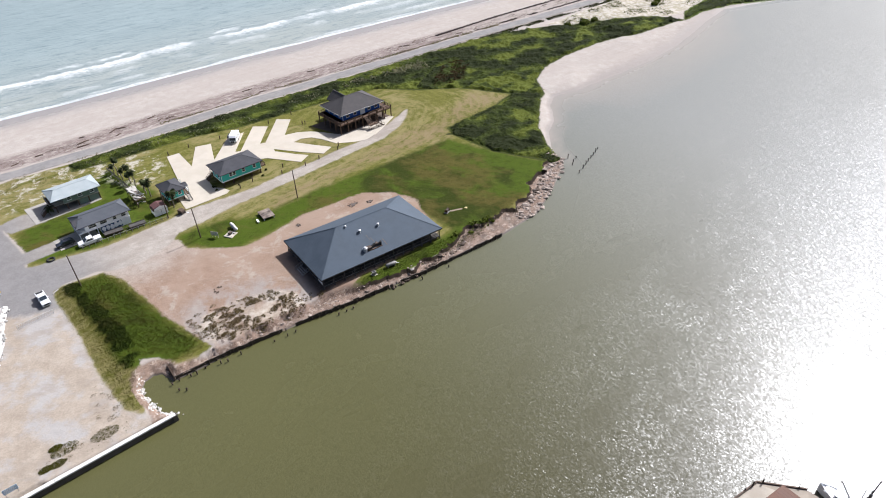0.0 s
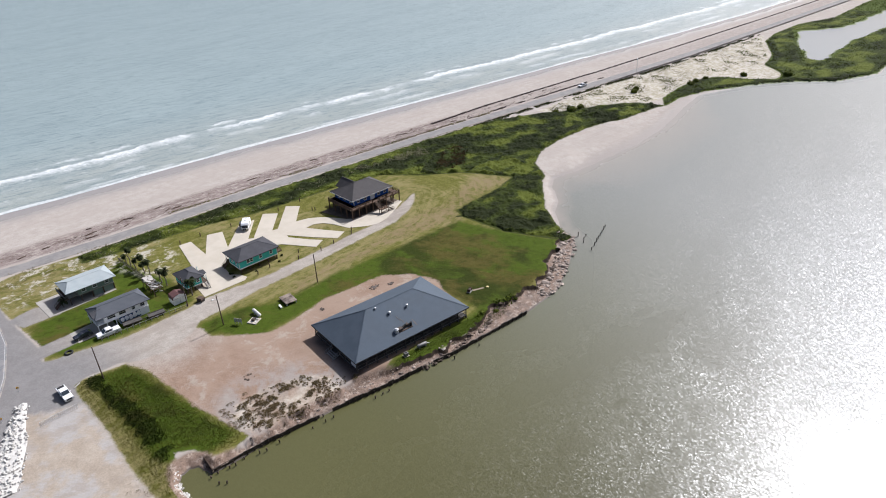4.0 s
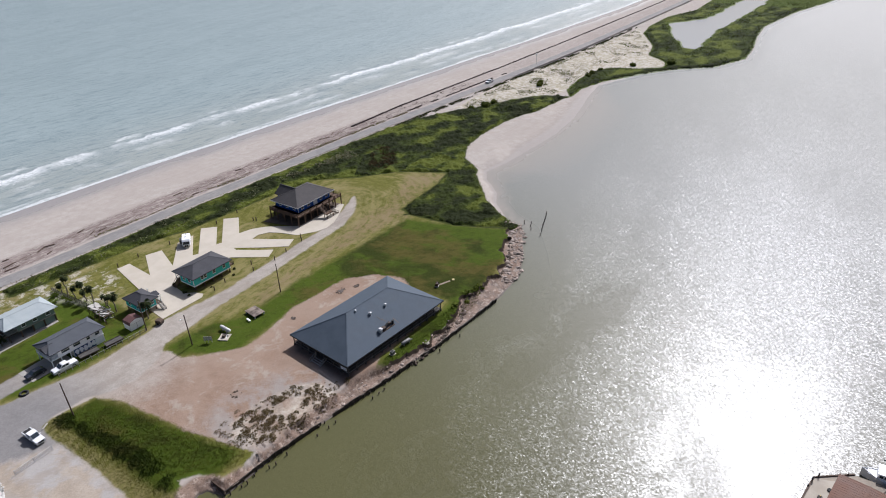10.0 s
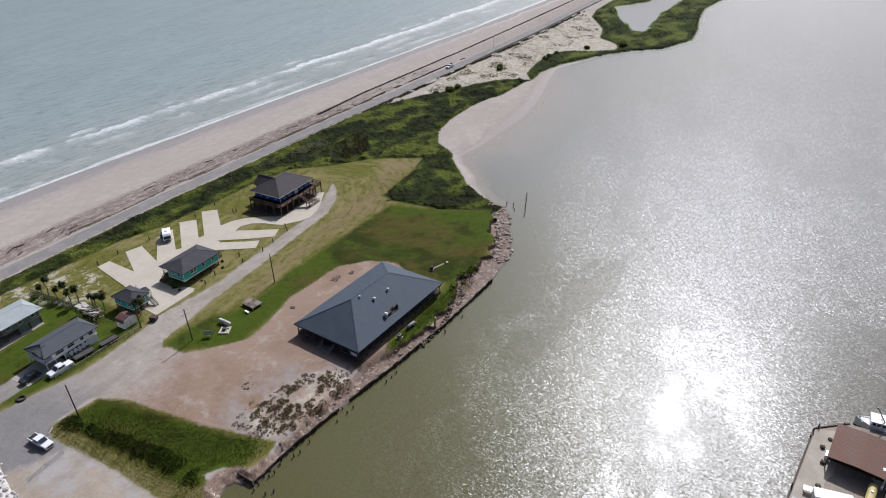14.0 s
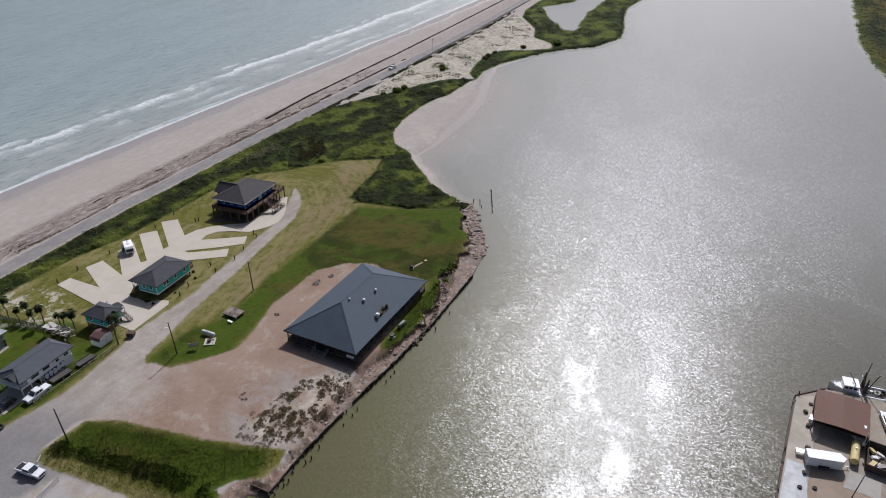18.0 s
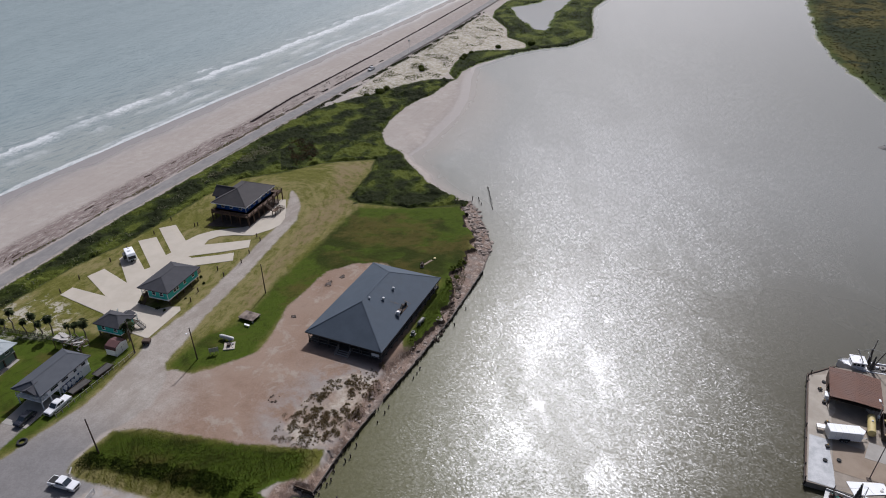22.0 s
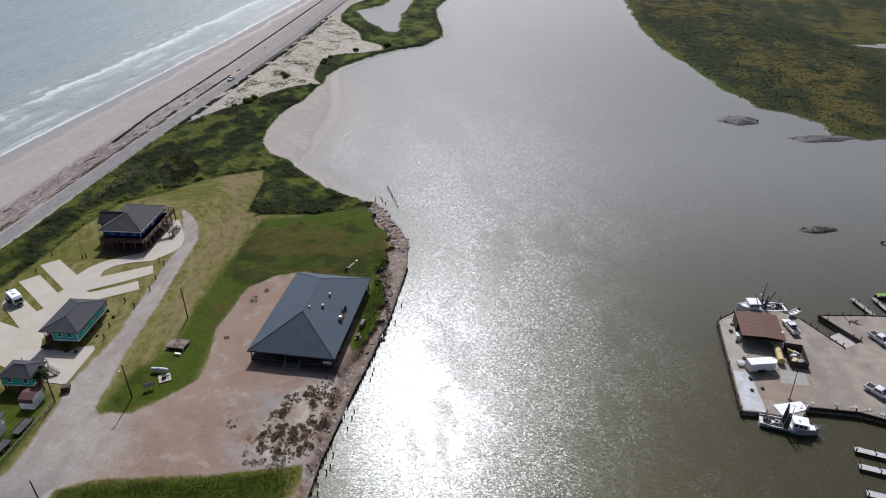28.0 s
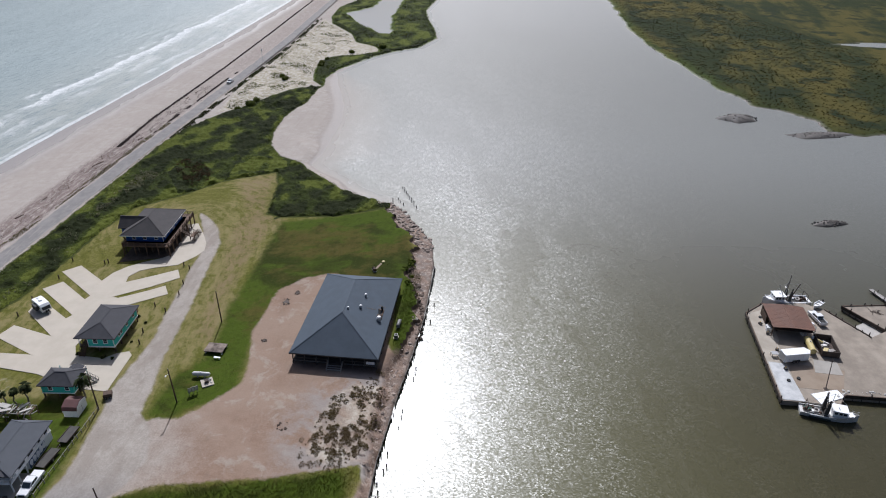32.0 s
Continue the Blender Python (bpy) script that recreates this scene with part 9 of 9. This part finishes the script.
x, y, z = scattered([(47, -46), (55, -47.5), (66, -48.4), (62, -45.8), (52, -44)], 300, 49, lumps=(2.5, 0.0))
foliage("bank_bushes", x, y, z, 0.4 + 0.4 * rng.random(len(x)), 20, M["leaf_scrub"], "dark bushes hanging over the eroded bank", "shrubs", 18)


def bush(x, y, size, seed):
    b = thing("bush", (x, y, ground_z(x, y)), "rounded dark green bush standing alone in the dunes", "bush", "lone bushes in the dunes")
    rr = random.Random(seed)
    bm = bmesh.new()
    for k in range(6):
        a = rr.uniform(0, 6.28)
        rod(bm, (0, 0, -0.1), (0.5 * size * math.cos(a), 0.5 * size * math.sin(a), 0.8 * size), 0.06, 0.02, 5)
    part("stem", bm, M["bark"], b)
    ob = foliage("crown", np.array([rr.uniform(-0.4, 0.4) * size for _ in range(9)]), np.array([rr.uniform(-0.4, 0.4) * size for _ in range(9)]), np.array([rr.uniform(0, 0.3) * size for _ in range(9)]), np.full(9, 0.7 * size), 70, M["leaf_scrub"], "dark green leafy crown", "", seed)
    del ob["kind"]
    ob.parent = b


for k, (x, y, sz) in enumerate(((252, 33, 2.0), (259, 36, 1.8), (207, 40, 2.6), (212, 38, 2.0), (286, 20, 2.2), (293, 20, 2.0), (300, 18, 1.8), (321, 6, 2.0), (335, -12, 3.0), (200, 44, 1.8))):
    bush(x, y, sz, 60 + k)

# weed and driftwood along the upper beach, and the dark berm further on
rng = np.random.default_rng(9)
n = 46000
x = rng.uniform(-60, 240, n)
o = 12.4 + 3.4 * rng.normal(size=n) + 1.0 * np.sin(x / 9.0)
k = (lattice(x / 5, o * 0.8, 50) + 0.5 * lattice(x / 2, o * 1.5, 52) > -0.1) & (o > 6.8) & (o < 20)
x, o = x[k], o[k]
y = road_y(x) + o
foliage("beach_weed", x, y, fields(x, y)[0] - 0.03, 0.07 + 0.16 * rng.random(len(x)), 7, M["weed"], "reddish-brown seaweed and litter left by the tide", "seaweed", 20, lift=0.25)
n = 7000
x = 150 + 480 * rng.random(n) ** 1.4
y = road_y(x) + np.interp(x, (150, 188, 254, 343, 500, 640), (15, 18.5, 19.3, 21.7, 21.5, 22)) + 0.35 * rng.normal(size=n)
foliage("weed_berm", x, y, fields(x, y)[0] - 0.05, 0.26 + 0.3 * rng.random(len(x)), 9, M["weed_dark"], "long dark ridge of seaweed along the beach", "seaweed", 21, lift=0.5)
x = rng.uniform(20, 190, 3200)
o = 6.8 + 2.2 * rng.random(3200)
k = lattice(x / 8, o, 51) > -0.1
y = road_y(x) + o
foliage("roadside_vines", x[k], y[k], fields(x[k], y[k])[0], 0.2 + 0.2 * rng.random(k.sum()), 9, M["leaf_dry"], "olive vines creeping along the beach road", "plants", 22)


def drift_log(x, y, ln, turn):
    lg = thing("drift_log", (x, y, float(fields(np.array([x]), np.array([y]))[0][0])), "grey driftwood log on the upper beach", "driftwood", "driftwood logs", turn=turn)
    part("stem", rodded((-ln / 2, 0, 0.12), (ln / 2, 0.1, 0.18), 0.2, 0.12, n=8), M["wood_dark"], lg)
    part("branch", rodded((0.1 * ln, 0, 0.2), (0.3 * ln, 0.5, 0.5), 0.08, 0.04, n=6), M["wood_dark"], lg)


rr = random.Random(31)
for k in range(26):
    x = rr.uniform(-30, 230)
    drift_log(x, float(road_y(x)) + rr.uniform(9, 17), rr.uniform(1.5, 4.5), rr.uniform(-30, 30))

# planting round the teal house and an old tyre on the verge
for k, (x, y, sz) in enumerate(((14.6, 22.6, 0.8), (14.2, 20.4, 0.6), (15.4, 29.0, 0.7), (31.2, 21.2, 0.6), (28.6, 18.4, 0.5), (20.6, 18.6, 0.45))):
    sh = thing("shrub", (x, y, GZ), "small dark shrub planted beside the teal house", "shrub", "shrubs round the teal house")
    rr = random.Random(700 + k)
    bm = bmesh.new()
    for j in range(5):
        a = rr.uniform(0, 6.28)
        rod(bm, (0, 0, -0.1), (0.5 * sz * math.cos(a), 0.5 * sz * math.sin(a), 0.7 * sz), 0.03, 0.01, 5)
    part("stem", bm, M["bark"], sh)
    ob = foliage("crown", np.array([rr.uniform(-0.4, 0.4) * sz for _ in range(6)]), np.array([rr.uniform(-0.4, 0.4) * sz for _ in range(6)]), np.array([rr.uniform(0, 0.4) * sz for _ in range(6)]), np.full(6, 0.6 * sz), 50, M["leaf_dark"], "dark leafy crown", "", 700 + k)
    del ob["kind"]
    ob.parent = sh
tyre = thing("old_tyre", (-33.2, 17.9, GZ), "large black tyre lying on the grass verge", "tyre")
bm = bmesh.new()
rings = []
for k in range(24):
    a = k * math.tau / 24
    rings.append([bm.verts.new(((0.85 + 0.24 * math.cos(b)) * math.cos(a), (0.85 + 0.24 * math.cos(b)) * math.sin(a), 0.2 + 0.22 * math.sin(b))) for b in np.linspace(0, math.tau, 9)[:-1]])
for k in range(24):
    for j in range(8):
        bm.faces.new((rings[k][j], rings[(k + 1) % 24][j], rings[(k + 1) % 24][(j + 1) % 8], rings[k][(j + 1) % 8]))
part("tread", bm, M["rubber"], tyre, smooth=True)
